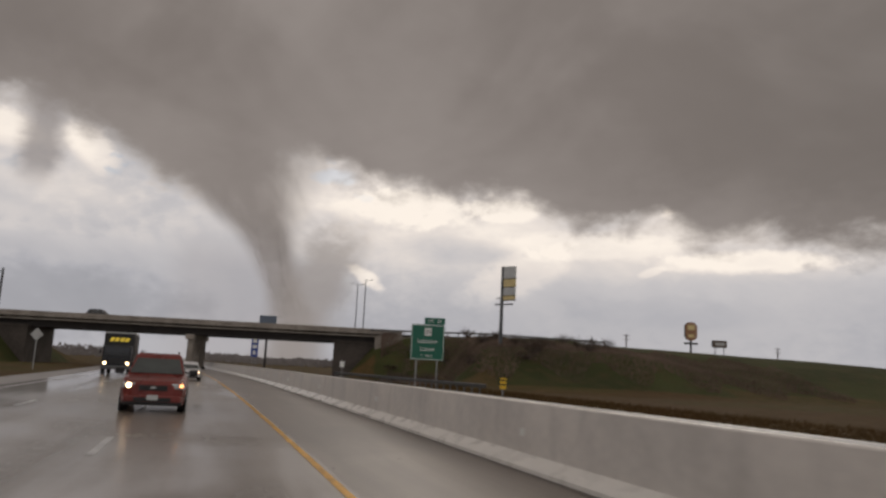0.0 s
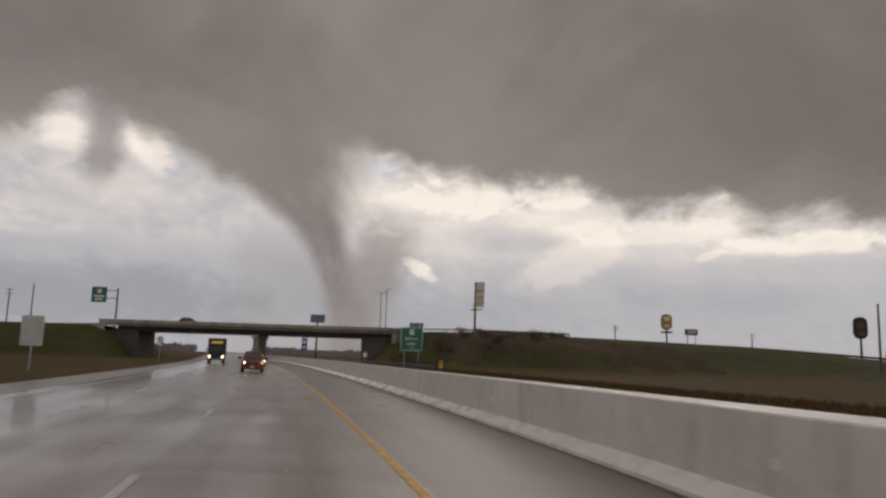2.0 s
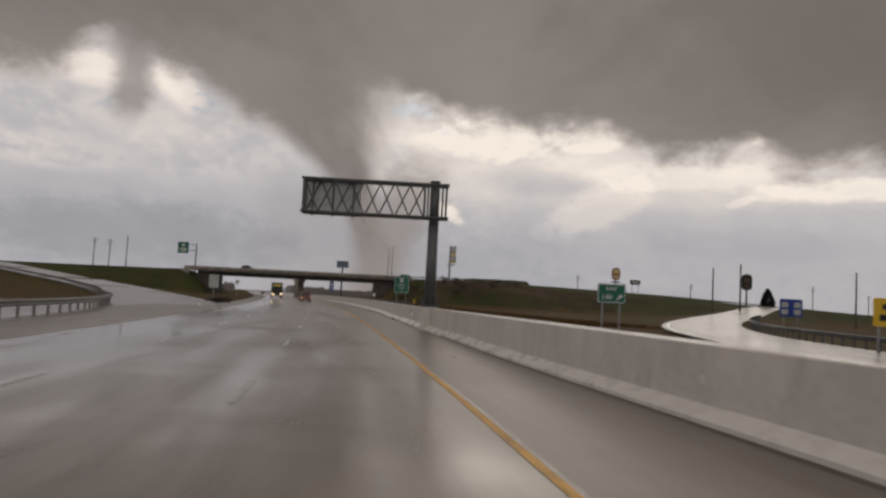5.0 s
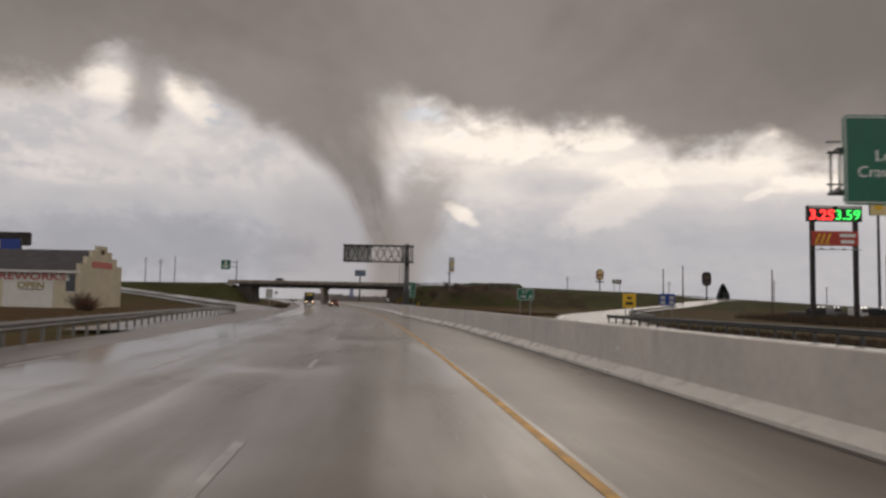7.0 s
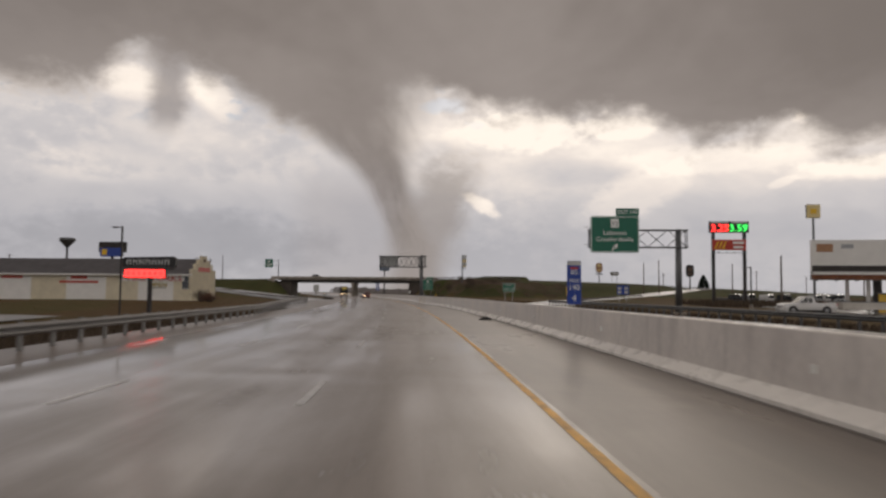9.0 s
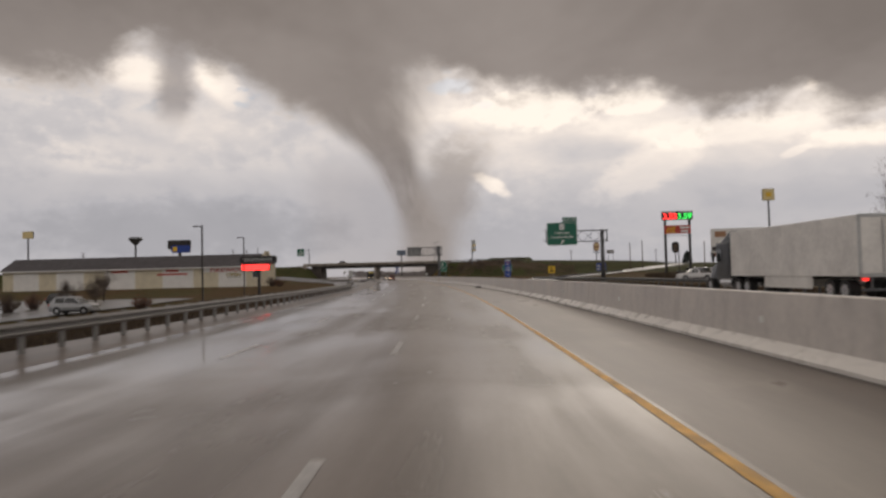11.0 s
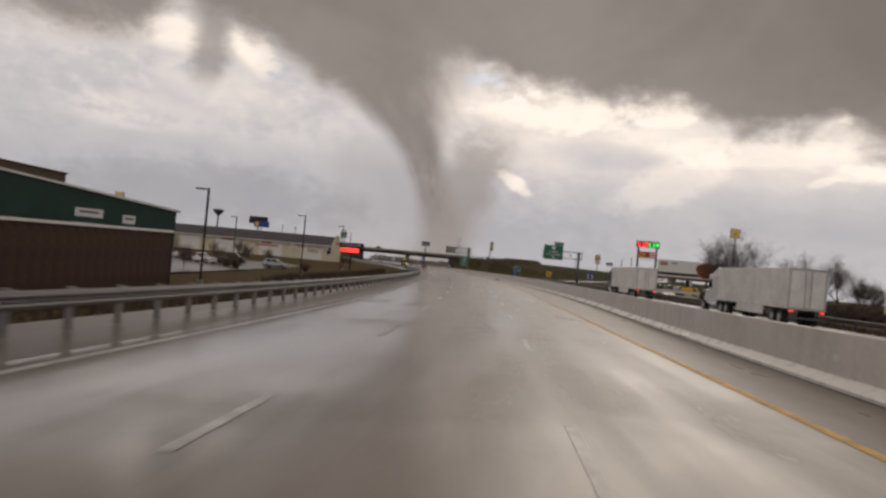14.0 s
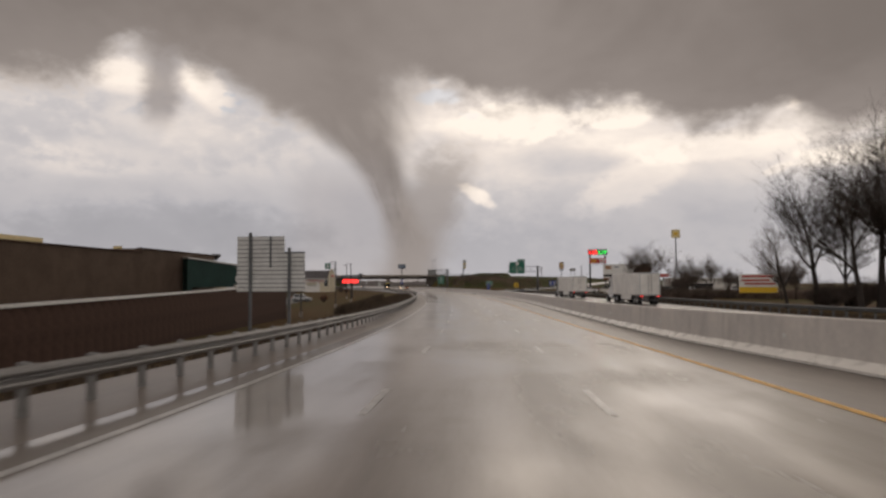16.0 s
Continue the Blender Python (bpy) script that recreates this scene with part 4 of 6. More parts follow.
def cantilever_back():
    t = thing("cantilever_sign", pose(18.08, -66.0, 0, 0, 0, 3), "cantilever sign truss with a bare ribbed panel back", "road sign")
    part("post", R(((0, 0, 1.3), (0, 0, 5.6), 0.31, 0.27, 20), ((0, 0, 5.6), (0, 0, 7.95), 0.27, 0.25, 20)), M_GALV_DK, t, "stout grey steel post", smooth=True)
    part("post_cap", R(((0, 0, 7.95), (0, 0, 8.01), 0.29, 0.27, 20)), M_GALV_DK, t)
    part("base_plate", B(((0, 0, 1.27), (1.0, 0.66, 0.08)), bevel=0.02), M_GALV_DK, t)
    for a in range(8):
        w = math.pi * a / 4
        bm = bmesh.new()
        box(bm, (0.37 * math.cos(w), 0.30 * math.sin(w), 1.5), (0.2, 0.03, 0.4), Matrix.Rotation(w, 3, "Z"), taper=0.4)
        part("gusset", bm, M_GALV_DK, t)
        part("anchor_bolt", R(((0.44 * math.cos(w + 0.39), 0.28 * math.sin(w + 0.39), 1.2), (0.44 * math.cos(w + 0.39), 0.28 * math.sin(w + 0.39), 1.42), 0.025, None, 6)), M_GALV_DK, t)
    part("pedestal", B(((0, 0, 0.62), (0.86, 1.1, 1.22)), bevel=0.03), M_BARRIER, t, "thickened barrier block")
    truss(t, -7.0, -0.55, 6.0, 7.78, 0.75, M_GALV_DK, 8, 0.075)
    for z in (6.0, 7.78):
        for y in (-0.375, 0.375):
            part("chord", R(((-0.43, y, z), (0.75, y, z), 0.075, None, 8)), M_GALV_DK, t)
    for x in (-0.36, 0.42, 0.62):
        for y in (-0.375, 0.375):
            part("upright", R(((x, y, 6.0), (x, y, 7.78), 0.045, None, 6)), M_GALV_DK, t)
    panel = part("panel", B(((-5.5, 0.5, 6.84), (3.0, 0.04, 1.86))), M_SIGNBACK, t, "bare ribbed aluminium panel back")
    for i in range(10):
        part("rib", B(((-5.5, 0.45, 5.99 + i * 0.187), (3.0, 0.06, 0.06)), bevel=0.01), M_SIGNBACK, panel)
    for x in (-6.6, -5.5, -4.4):
        part("stiffener", B(((x, 0.40, 6.84), (0.09, 0.06, 2.0))), M_GALV_DK, panel)


def exit_sign_truss():
    t = thing("cantilever_sign", pose(47.15, -120.4, 0), "green overhead exit sign on a cantilever truss", "road sign")
    g = land(47, -120)
    part("post", R(((0, 0, g - 0.2), (0, 0, 7.75), 0.32, 0.26, 20)), M_GALV_DK, t, "tall tapered steel post", smooth=True)
    part("base_plate", B(((0, 0, g + 0.14), (1.1, 1.1, 0.4)), bevel=0.03), M_CONC, t)
    truss(t, -8.1, 0.7, 6.06, 7.65, 0.7, M_GALV_DK, 5, 0.06)
    main = part("panel", plate(4.4, 3.35, 7.22, 0.18, 0.06, -0.5, -5.85), M_GREEN, t, "green exit sign panel")
    bm = frame_bars(4.4, 3.35, 7.22, -0.535)
    bmesh.ops.translate(bm, verts=bm.verts, vec=(-5.85, 0, 0))
    part("border", bm, M_LETTER, main)
    tab = part("tab", plate(2.1, 0.72, 9.27, 0.1, 0.06, -0.5, -4.7), M_GREEN, t, "green exit number tab")
    words("lettering", "EXIT", 0.34, M_LETTER, tab, (-5.12, -0.54, 9.27))
    words("lettering", "140", 0.34, M_LETTER, tab, (-4.16, -0.54, 9.27))
    words("lettering", "Lebanon", 0.42, M_LETTER, main, (-5.85, -0.54, 7.36), squeeze=1.05)
    words("lettering", "Crawfordsville", 0.42, M_LETTER, main, (-5.85, -0.54, 6.75), squeeze=0.98)
    sh = part("shield", B(((-5.85, -0.54, 8.25), (0.72, 0.02, 0.8)), bevel=0.006), M_LETTER, main, "white square route shield")
    words("lettering", "32", 0.42, M_BLACK, sh, (-5.85, -0.555, 8.18))
    part("arrow", arrow(0.62, -5.85, -0.54, 6.05), M_LETTER, main, "white arrow up to the right")
    for z in (6.3, 7.9):
        part("bracket", B(((-8.35, -0.4, z), (0.5, 0.08, 0.05))), M_GALV_DK, t)


def advance_sign():
    t = thing("road_sign", pose(5.7, 82.7, 0), "large green exit sign on two posts beside the bank", "road sign")
    g = land(5.7, 82.7)
    for x in (-1.15, 1.15):
        part("post", B(((x, 0.06, (g + 2.9) / 2 + 0.4), (0.13, 0.16, 3.8))), M_GALV, t)
    main = part("panel", plate(3.7, 3.9, 4.75, 0.16), M_GREEN, t, "green sign panel")
    part("border", frame_bars(3.7, 3.9, 4.75, -0.03, 0.06), M_LETTER, main)
    tab = part("tab", plate(2.3, 0.75, 7.1, 0.1, 0.05, 0.0, 0.7), M_GREEN, t)
    words("lettering", "EXIT", 0.32, M_LETTER, tab, (0.31, -0.035, 7.1), squeeze=0.9)
    words("lettering", "139", 0.32, M_LETTER, tab, (1.17, -0.035, 7.1), squeeze=0.9)
    sh = part("shield", B(((0, -0.035, 5.9), (0.75, 0.02, 0.85)), bevel=0.006), M_LETTER, main)
    words("lettering", "39", 0.45, M_BLACK, sh, (0, -0.05, 5.85))
    words("lettering", "Lebanon", 0.46, M_LETTER, main, (0, -0.035, 4.85))
    words("lettering", "Lizton", 0.46, M_LETTER, main, (0, -0.035, 4.0))
    words("lettering", "1", 0.26, M_LETTER, main, (-0.55, -0.035, 3.25))
    words("lettering", "MILE", 0.26, M_LETTER, main, (0.15, -0.035, 3.25))


def gore_sign():
    t = thing("road_sign", pose(33.1, -40.3, 0), "small green exit gore sign with an arrow on two posts", "road sign")
    for x in (-0.75, 0.75):
        part("post", B(((x, 0.06, 0.95), (0.1, 0.12, 2.5))), M_GALV, t)
    main = part("panel", plate(2.45, 1.7, 2.95, 0.12), M_GREEN, t)
    part("border", frame_bars(2.45, 1.7, 2.95, -0.03, 0.05), M_LETTER, main)
    words("lettering", "EXIT", 0.34, M_LETTER, main, (0, -0.035, 3.36))
    words("lettering", "140", 0.46, M_LETTER, main, (-0.42, -0.035, 2.62))
    part("arrow", arrow(0.55, 0.68, -0.035, 2.62), M_LETTER, main)


def post_sign(x, y, w, h, z, mat, name, label, cat="road sign", posts=(0,), marks=None, mark_mat=None, rot=0, diamond=False, postmat=None, depth=0.05):
    """A plate on one or two slim posts."""
    t = thing(name, pose(x, y, 0, 0, 0, rot), label, cat)
    g = land(x, y)
    for px in posts:
        part("post", B(((px, 0.06, (g + z) / 2 - 0.1), (0.1, 0.09, z - g + 0.2))), postmat or M_GALV, t)
    bm = plate(w, h, 0 if diamond else z, min(w, h) * 0.07, depth)
    if diamond:
        bmesh.ops.rotate(bm, verts=bm.verts, cent=(0, 0, 0), matrix=Matrix.Rotation(radians(45), 3, "Y"))
        bmesh.ops.translate(bm, verts=bm.verts, vec=(0, 0, z))
    p = part("panel", bm, mat, t)
    if marks:
        for a, b, c, d in marks:
            part("marking", bars([(a, z + b, c, d)], -depth / 2 - 0.006), mark_mat, p)
    return t


cantilever_back()
exit_sign_truss()
advance_sign()
gore_sign()
post_sign(59.8, -15.5, 2.7, 2.1, 2.8, M_BLUE, "service_sign", "blue services sign with pale squares on two posts", posts=(-0.8, 0.8),
          marks=((-0.75, 0.35, 0.8, 0.6), (0.75, 0.35, 0.8, 0.6), (-0.75, -0.5, 0.8, 0.6), (0.75, -0.5, 0.8, 0.6)), mark_mat=M_SIGNBACK)
post_sign(42.9, -64.9, 1.45, 1.55, 2.2, M_AMBER, "warning_sign", "amber warning sign with dark marks beside the exit ramp", posts=(-0.4, 0.4),
          marks=((0, 0.3, 0.5, 0.3), (0, -0.3, 0.8, 0.35)), mark_mat=M_BLACK)
post_sign(-17.8, 8.2, 1.5, 2.0, 2.7, M_SIGNBACK, "road_sign", "pale bare back of a sign beside the on-ramp", posts=(0,))
post_sign(-37.0, 85.7, 1.0, 1.0, 3.5, M_SIGNBACK, "warning_sign", "pale back of a diamond sign near the bridge", diamond=True)
post_sign(-5.0, 118.0, 0.7, 0.9, 2.0, M_LETTER, "road_sign", "small white sign at the foot of the abutment")
post_sign(-28.0, 178.0, 1.6, 4.8, 5.2, M_BLUE, "reference_sign", "tall blue marker sign beyond the bridge", posts=(-0.4, 0.4), marks=((0, 1.3, 0.9, 0.8), (0, 0, 1.0, 0.7), (0, -1.4, 0.6, 0.9)), mark_mat=M_LETTER)


p = at(54.5, 21.9)
post_sign(p.x, p.y, 0.5, 0.9, 0.95, M_AMBER, "object_marker", "amber and black object marker at the guardrail's end", marks=((0, 0.25, 0.44, 0.12), (0, -0.1, 0.44, 0.12)), mark_mat=M_BLACK)


def mile_marker():
    p = at(-162.6, barrier_off(-162.6))
    t = thing("reference_sign", pose(p.x, p.y, 0, 0, 0, 3), "narrow blue mile marker panel on top of the barrier", "road sign")
    part("post", B(((0, 0.05, 1.75), (0.06, 0.05, 1.2))), M_GALV, t)
    main = part("panel", plate(0.52, 1.62, 2.12, 0.04, 0.02), M_BLUE, t)
    part("band", B(((0, -0.014, 2.84), (0.5, 0.008, 0.16))), M_SIGNBACK, main)
    sh = part("shield", plate(0.34, 0.34, 2.52, 0.1, 0.01, -0.015), M_BLUE, main)
    part("shield_crown", B(((0, -0.024, 2.65), (0.28, 0.008, 0.08))), M_RED, sh)
    words("lettering", "65", 0.19, M_LETTER, sh, (0, -0.03, 2.5))
    words("lettering", "MILE", 0.13, M_LETTER, main, (0, -0.02, 2.18))
    words("lettering", "140", 0.2, M_LETTER, main, (0, -0.02, 1.93))
    words("lettering", "4", 0.24, M_LETTER, main, (0, -0.02, 1.53))


mile_marker()


def tall_sign(x, y, w, h, z, mat, name, label, rot=0, pole=0.3, cross=None, shape="plate", twin=0.0, polemat=None, marks=None, mark_mat=None):
    """A boxed sign high on one pole or two."""
    t = thing(name, pose(x, y, 0, 0, 0, rot), label, "business sign")
    g = land(x, y)
    for px in ((-twin, twin) if twin else (0,)):
        part("pole", R(((px, 0, g - 0.3), (px, 0, z), pole, pole * 0.8, 12)), polemat or M_DARKPOST, t)
    c = part("cabinet", plate(w, h, z, w * (0.42 if shape == "round" else 0.06), 0.7), mat, t)
    part("rim", plate(w + 0.16, h + 0.16, z, w * (0.42 if shape == "round" else 0.06), 0.5, 0.04), M_DARKPOST, c)
    if marks:
        for a, b, p, q in marks:
            part("marking", bars([(a, z + b, p, q)], -0.36), mark_mat, c)
    if cross:
        part("lower_panel", B(((0, 0, z - cross), (w * 1.15, 0.4, 0.5)), bevel=0.02), M_DARKPOST, t)
    return t


tall_sign(124.2, 36.4, 3.9, 3.9, 26.9, M_YSIGN, "pole_sign", "cream-yellow square sign on a very tall pole", pole=0.38, polemat=M_GALV_DK, marks=((0, 0, 1.8, 1.5),), mark_mat=M_AMBER)
tall_sign(82.9, 191.5, 3.2, 4.7, 15.3, M_ORANGE, "pole_sign", "orange and cream round-topped sign on a pole", cross=3.2, shape="round", marks=((0, 1.0, 1.9, 1.3), (0, -1.2, 1.6, 0.8)), mark_mat=M_YSIGN)
tall_sign(115.0, 140.8, 3.3, 5.2, 12.4, M_DARKPOST, "pole_sign", "dark round-topped sign on a pole beside the ramp's end", shape="round", marks=((0, 0.6, 1.9, 1.6), (0, -1.4, 1.6, 0.9)), mark_mat=M_BROWN2)
tall_sign(90.5, 191.0, 3.8, 1.7, 12.3, M_BROWN2, "pole_sign", "low wide brown sign on two legs", twin=1.2, pole=0.12, marks=((0, 0, 2.6, 0.7),), mark_mat=M_SIGNBACK)
tall_sign(-41.5, 290.2, 6.2, 3.4, 17.6, M_BLUEGREY, "billboard", "distant blue-grey billboard on a pole behind the overpass", pole=0.45)
tall_sign(-78.9, 15.5, 8.0, 2.9, 14.0, M_GIRDER, "billboard", "distant dark billboard behind the shops", pole=0.4)
tall_sign(-190.4, 99.2, 5.2, 3.2, 24.6, M_YSIGN, "pole_sign", "distant yellow sign on a tall pole", pole=0.4)
tall_sign(-73.5, 4.8, 6.2, 2.3, 12.0, M_BLUE, "pole_sign", "blue sign with a yellow disc above the shop's roof", pole=0.25, marks=((-1.9, 0, 1.4, 1.5),), mark_mat=M_AMBER)


def highway_stack_sign(x, y, z):
    t = thing("stacked_sign", pose(x, y, 0, 0, 0, -48), "stack of pale sign panels high on a grey pole", "business sign")
    g = land(x, y)
    part("pole", R(((-0.6, 0, g - 0.6), (-0.6, 0, z + 2.9), 0.27, 0.2, 12)), M_GALV_DK, t)
    part("lower_arm", B(((-0.2, 0, z - 2.5), (3.2, 0.14, 0.2))), M_GALV_DK, t)
    part("lower_arm", B(((-0.2, 0, z - 1.6), (2.6, 0.12, 0.12))), M_GALV_DK, t)
    for i, (dz, h) in enumerate(((2.0, 1.7), (0.5, 1.1), (-0.7, 1.0), (-1.6, 0.6))):
        p = part("panel", plate(2.0, h, z + dz, 0.12, 0.3, 0.0, 0.7), M_SIGNBACK if i % 2 == 0 else M_YSIGN, t, "weathered pale sign panel")
        part("frame", B(((0.7, 0, z + dz - h / 2 - 0.05), (2.1, 0.36, 0.08))), M_DARKPOST, p)
        part("bracket", B(((-0.2, 0.05, z + dz), (1.0, 0.1, 0.1))), M_DARKPOST, p)


highway_stack_sign(17.8, 103.6, 13.9)


def cantilever_far():
    t = thing("cantilever_sign", pose(-66.6, 137.5, 0), "green cantilever sign behind the overpass approach", "road sign")
    g = land(-66.6, 137.5)
    part("post", R(((0, 0, g - 0.3), (0, 0, 16.0), 0.24, 0.18, 12)), M_GALV_DK, t)
    for z in (13.6, 15.4):
        part("arm", R(((0, 0, z), (-6.2, 0, z), 0.09, 0.09, 8)), M_GALV_DK, t)
    p = part("panel", plate(3.6, 3.7, 14.4, 0.15, 0.06, -0.2, -4.3), M_GREEN, t)
    part("markings", bars(((-4.3, 15.2, 0.9, 0.8), (-4.3, 14.0, 2.4, 0.4), (-4.3, 13.3, 2.0, 0.35)), -0.24), M_LETTER, p)


cantilever_far()


def price_sign():
    t = thing("price_sign", pose(74.7, -45.3, 0), "tall fuel price sign with red and green lit digits", "fuel sign")
    g = land(74.7, -45)
    for x in (-2.9, 2.9):
        part("post", B(((x, 0.1, (g + 14.6) / 2), (0.55, 0.55, 14.6 - g)), bevel=0.03), M_DARKPOST, t)
        part("thin_post", B(((x, 0.1, 13.6), (0.26, 0.26, 4.0))), M_DARKPOST, t)
    head = part("price_board", B(((0, 0, 14.75), (7.35, 0.6, 2.15)), bevel=0.04), M_BLACK, t, "black price board")
    part("header", B(((-1.9, -0.31, 15.6), (3.2, 0.02, 0.3)), ((1.9, -0.31, 15.6), (3.0, 0.02, 0.3))), M_SIGNBACK, head)
    words("price", "3.25", 1.35, G_RED, head, (-1.75, -0.33, 14.5), squeeze=1.05, bold=0.035)
    words("price", "3.59", 1.35, G_GREEN, head, (1.7, -0.33, 14.5), squeeze=1.05, bold=0.035)
    part("price_nine", B(((-0.2, -0.33, 15.05), (0.22, 0.02, 0.3))), G_RED, head)
    part("price_nine", B(((3.35, -0.33, 15.05), (0.22, 0.02, 0.3))), G_GREEN, head)
    red = part("name_board", B(((0, 0, 11.35), (6.3, 0.6, 2.0)), bevel=0.04), M_RED, t, "red name board")
    bm = bmesh.new()
    for x in (-2.35, -1.65, -0.95):
        prism(bm, ((x - 0.35, 10.75), (x - 0.05, 10.75), (x + 0.45, 12.0), (x + 0.15, 12.0)), -0.33, -0.31, "y")
    part("emblem", bm, M_AMBER, red, "slanted yellow stripes")
    part("underline", B(((-1.7, -0.32, 10.58), (2.2, 0.02, 0.12))), M_AMBER, red)
    part("writing_bar", bars(((1.65, 11.75, 2.1, 0.45),), -0.32), M_LETTER, red)
    part("writing_bar", bars(((1.65, 10.9, 1.8, 0.45),), -0.32), M_LETTER, red)
    part("light_bar", B(((0, -1.0, 9.75), (6.4, 0.08, 0.08)), ((-2.9, -0.5, 9.75), (0.06, 1.0, 0.06)), ((2.9, -0.5, 9.75), (0.06, 1.0, 0.06))), M_GALV_DK, t)
    for x in (-2.2, -0.75, 0.75, 2.2):
        part("floodlight", B(((x, -1.05, 9.85), (0.4, 0.3, 0.2)), bevel=0.03), M_GALV, t)


price_sign()


def billboard_main():
    t = thing("billboard", pose(76.8, -95.5, 0, 0, 0, -6), "wide pale billboard with a rusty apron on one column", "billboard")
    g = land(76.8, -95)
    part("column", R(((0.5, 0.9, g - 0.3), (0.5, 0.9, 8.0), 0.5, 0.5, 16)), M_DARKPOST, t)
    face = part("face", B(((0, 0, 6.55), (14.8, 0.35, 4.3)), bevel=0.03), M_WHITEPANEL, t, "pale poster face")
    part("dark_band", B(((-2.2, -0.185, 5.15), (10.2, 0.02, 0.75))), M_GIRDER, face)
    part("poster_patch", B(((-5.8, -0.185, 7.7), (1.9, 0.02, 1.0))), M_ORANGE, face)
    part("poster_patch", B(((-3.2, -0.185, 7.9), (1.4, 0.02, 0.5))), M_CARSILVER, face)
    bm = bmesh.new()
    pts = [(4.75 + 2.5 * math.cos(a) * (1 + 0.12 * math.sin(3 * a)), 6.55 + 2.05 * math.sin(a)) for a in (2 * math.pi * i / 22 for i in range(22))]
    prism(bm, pts, -0.2, -0.176, "y")
    part("poster_shape", bm, M_RUST, face, "reddish-brown shape on the poster")
    part("apron", B(((0, 0.05, 4.1), (14.6, 0.4, 0.75)), bevel=0.03), M_RUST, t, "rust-brown apron")
    walk_b = B(((0, -0.9, 3.75), (15.4, 0.9, 0.06)))
    part("catwalk", walk_b, M_GALV_DK, t)
    for i in range(7):
        x = -6.9 + i * 2.3
        part("catwalk_bracket", B(((x, -0.4, 3.66), (0.07, 1.2, 0.12))), M_GALV_DK, t)
    part("catwalk_rail", B(((-7.6, -1.3, 4.2), (0.06, 0.06, 1.0)), ((-7.6, -0.9, 4.7), (0.06, 0.8, 0.06)), ((-7.6, -0.5, 4.2), (0.06, 0.06, 1.0))), M_GALV_DK, t)
    for x in (-6, -3, 0, 3, 6):
        part("back_frame", B(((x, 0.5, 6.2), (0.2, 0.6, 5.0))), M_DARKPOST, t)


billboard_main()
b2 = thing("billboard", pose(80.9, -199.6, 0, 0, 0, -14), "small pale billboard with red writing and a yellow lower band", "billboard")
for x in (-1.6, 1.6):
    part("post", B(((x, 0.15, 0.7), (0.25, 0.25, 2.6))), M_WOODPOLE, b2)
face2 = part("face", B(((0, 0, 2.55), (6.3, 0.25, 3.3)), bevel=0.02), M_WHITEPANEL, b2)
part("yellow_band", B(((0, -0.135, 1.42), (6.2, 0.02, 1.0))), M_AMBER, face2)
for a, b, c, d in ((0, 3.8, 5.2, 0.35), (-0.4, 3.1, 4.6, 0.3), (0.3, 2.5, 5.0, 0.3)):
    part("writing_bar", bars([(a, b, c, d)], -0.14), M_RED, face2)


def ribbed_sign_back():
    t = thing("road_sign", pose(23.16, -298.68, 0.78, 0, 0, -2.3), "large stepped aluminium sign, ribbed back, on two steel posts", "road sign")
    g = land(23.16, -298.68) - 0.78
    main = part("panel", B(((-0.385, 0.10, 2.865), (2.37, 0.03, 2.71))), M_GALV_DK, t, "dark backing of the sign")
    side = part("panel", B(((1.315, 0.10, 2.485), (1.01, 0.03, 1.95))), M_GALV_DK, t)
    for i in range(13):
        part("slat", B(((-0.385, 0.055, 1.615 + i * 0.2085), (2.37, 0.06, 0.17)), bevel=0.012), M_SLAT, main)
    for i in range(9):
        part("slat", B(((1.315, 0.055, 1.615 + i * 0.2085), (1.01, 0.06, 0.17)), bevel=0.012), M_SLAT, side)
    for x, top in ((-0.865, 4.24), (1.085, 3.5)):
        part("post", B(((x, -0.03, (g + top) / 2), (0.13, 0.13, top - g + 0.3))), M_GALV_DK, t)
    part("stiffener", B(((0.13, 0.0, 3.45), (0.07, 0.09, 1.5))), M_GALV_DK, t)


ribbed_sign_back()


# ---------------------------------------------------------------- lamps and poles
def street_lamp(x, y, top, arm=-1.0, group="lot lamps"):
    t = thing("street_lamp", pose(x, y, 0), "dark square lamp post with a short arm and flat head", "street lamp", group)
    g = land(x, y)
    part("pole", B(((0, 0, (g + top) / 2), (0.16, 0.16, top - g + 0.2)), bevel=0.015), M_DARKPOST, t)
    part("base", R(((0, 0, g - 0.1), (0, 0, g + 0.7), 0.28, 0.26, 14)), M_CONC, t)
    part("arm", B(((arm * 0.3, 0, top), (0.6, 0.09, 0.09))), M_DARKPOST, t)
    part("head", B(((arm * 0.75, 0, top - 0.01), (0.62, 0.34, 0.13)), bevel=0.03), M_DARKPOST, t)


for x, y, z in ((4.6, -195.0, 6.9), (8.3, -235.0, 6.4), (-1.3, -149.0, 7.8), (-9.3, -113.6, 8.4), (-18.0, -162.3, 7.3)):
    street_lamp(x, y, z)
street_lamp(67.1, -80.0, 5.8, -1.0, "truck stop lamps")
street_lamp(104.0, -70.0, 7.5, 1.0, "truck stop lamps")


def fan_tower(x, y, z):
    t = thing("pole_sign", pose(x, y, 0), "distant tower with a flared dark head", "tower")
    g = land(x, y)
    part("pole", R(((0, 0, g), (0, 0, z), 0.45, 0.35, 10)), M_GALV_DK, t)
    part("head", R(((0, 0, z - 1.5), (0, 0, z + 0.8), 0.5, 2.6, 14), ((0, 0, z + 0.8), (0, 0, z + 1.5), 2.6, 2.2, 14)), M_GALV_DK, t)


fan_tower(-108.2, 41.8, 17.0)


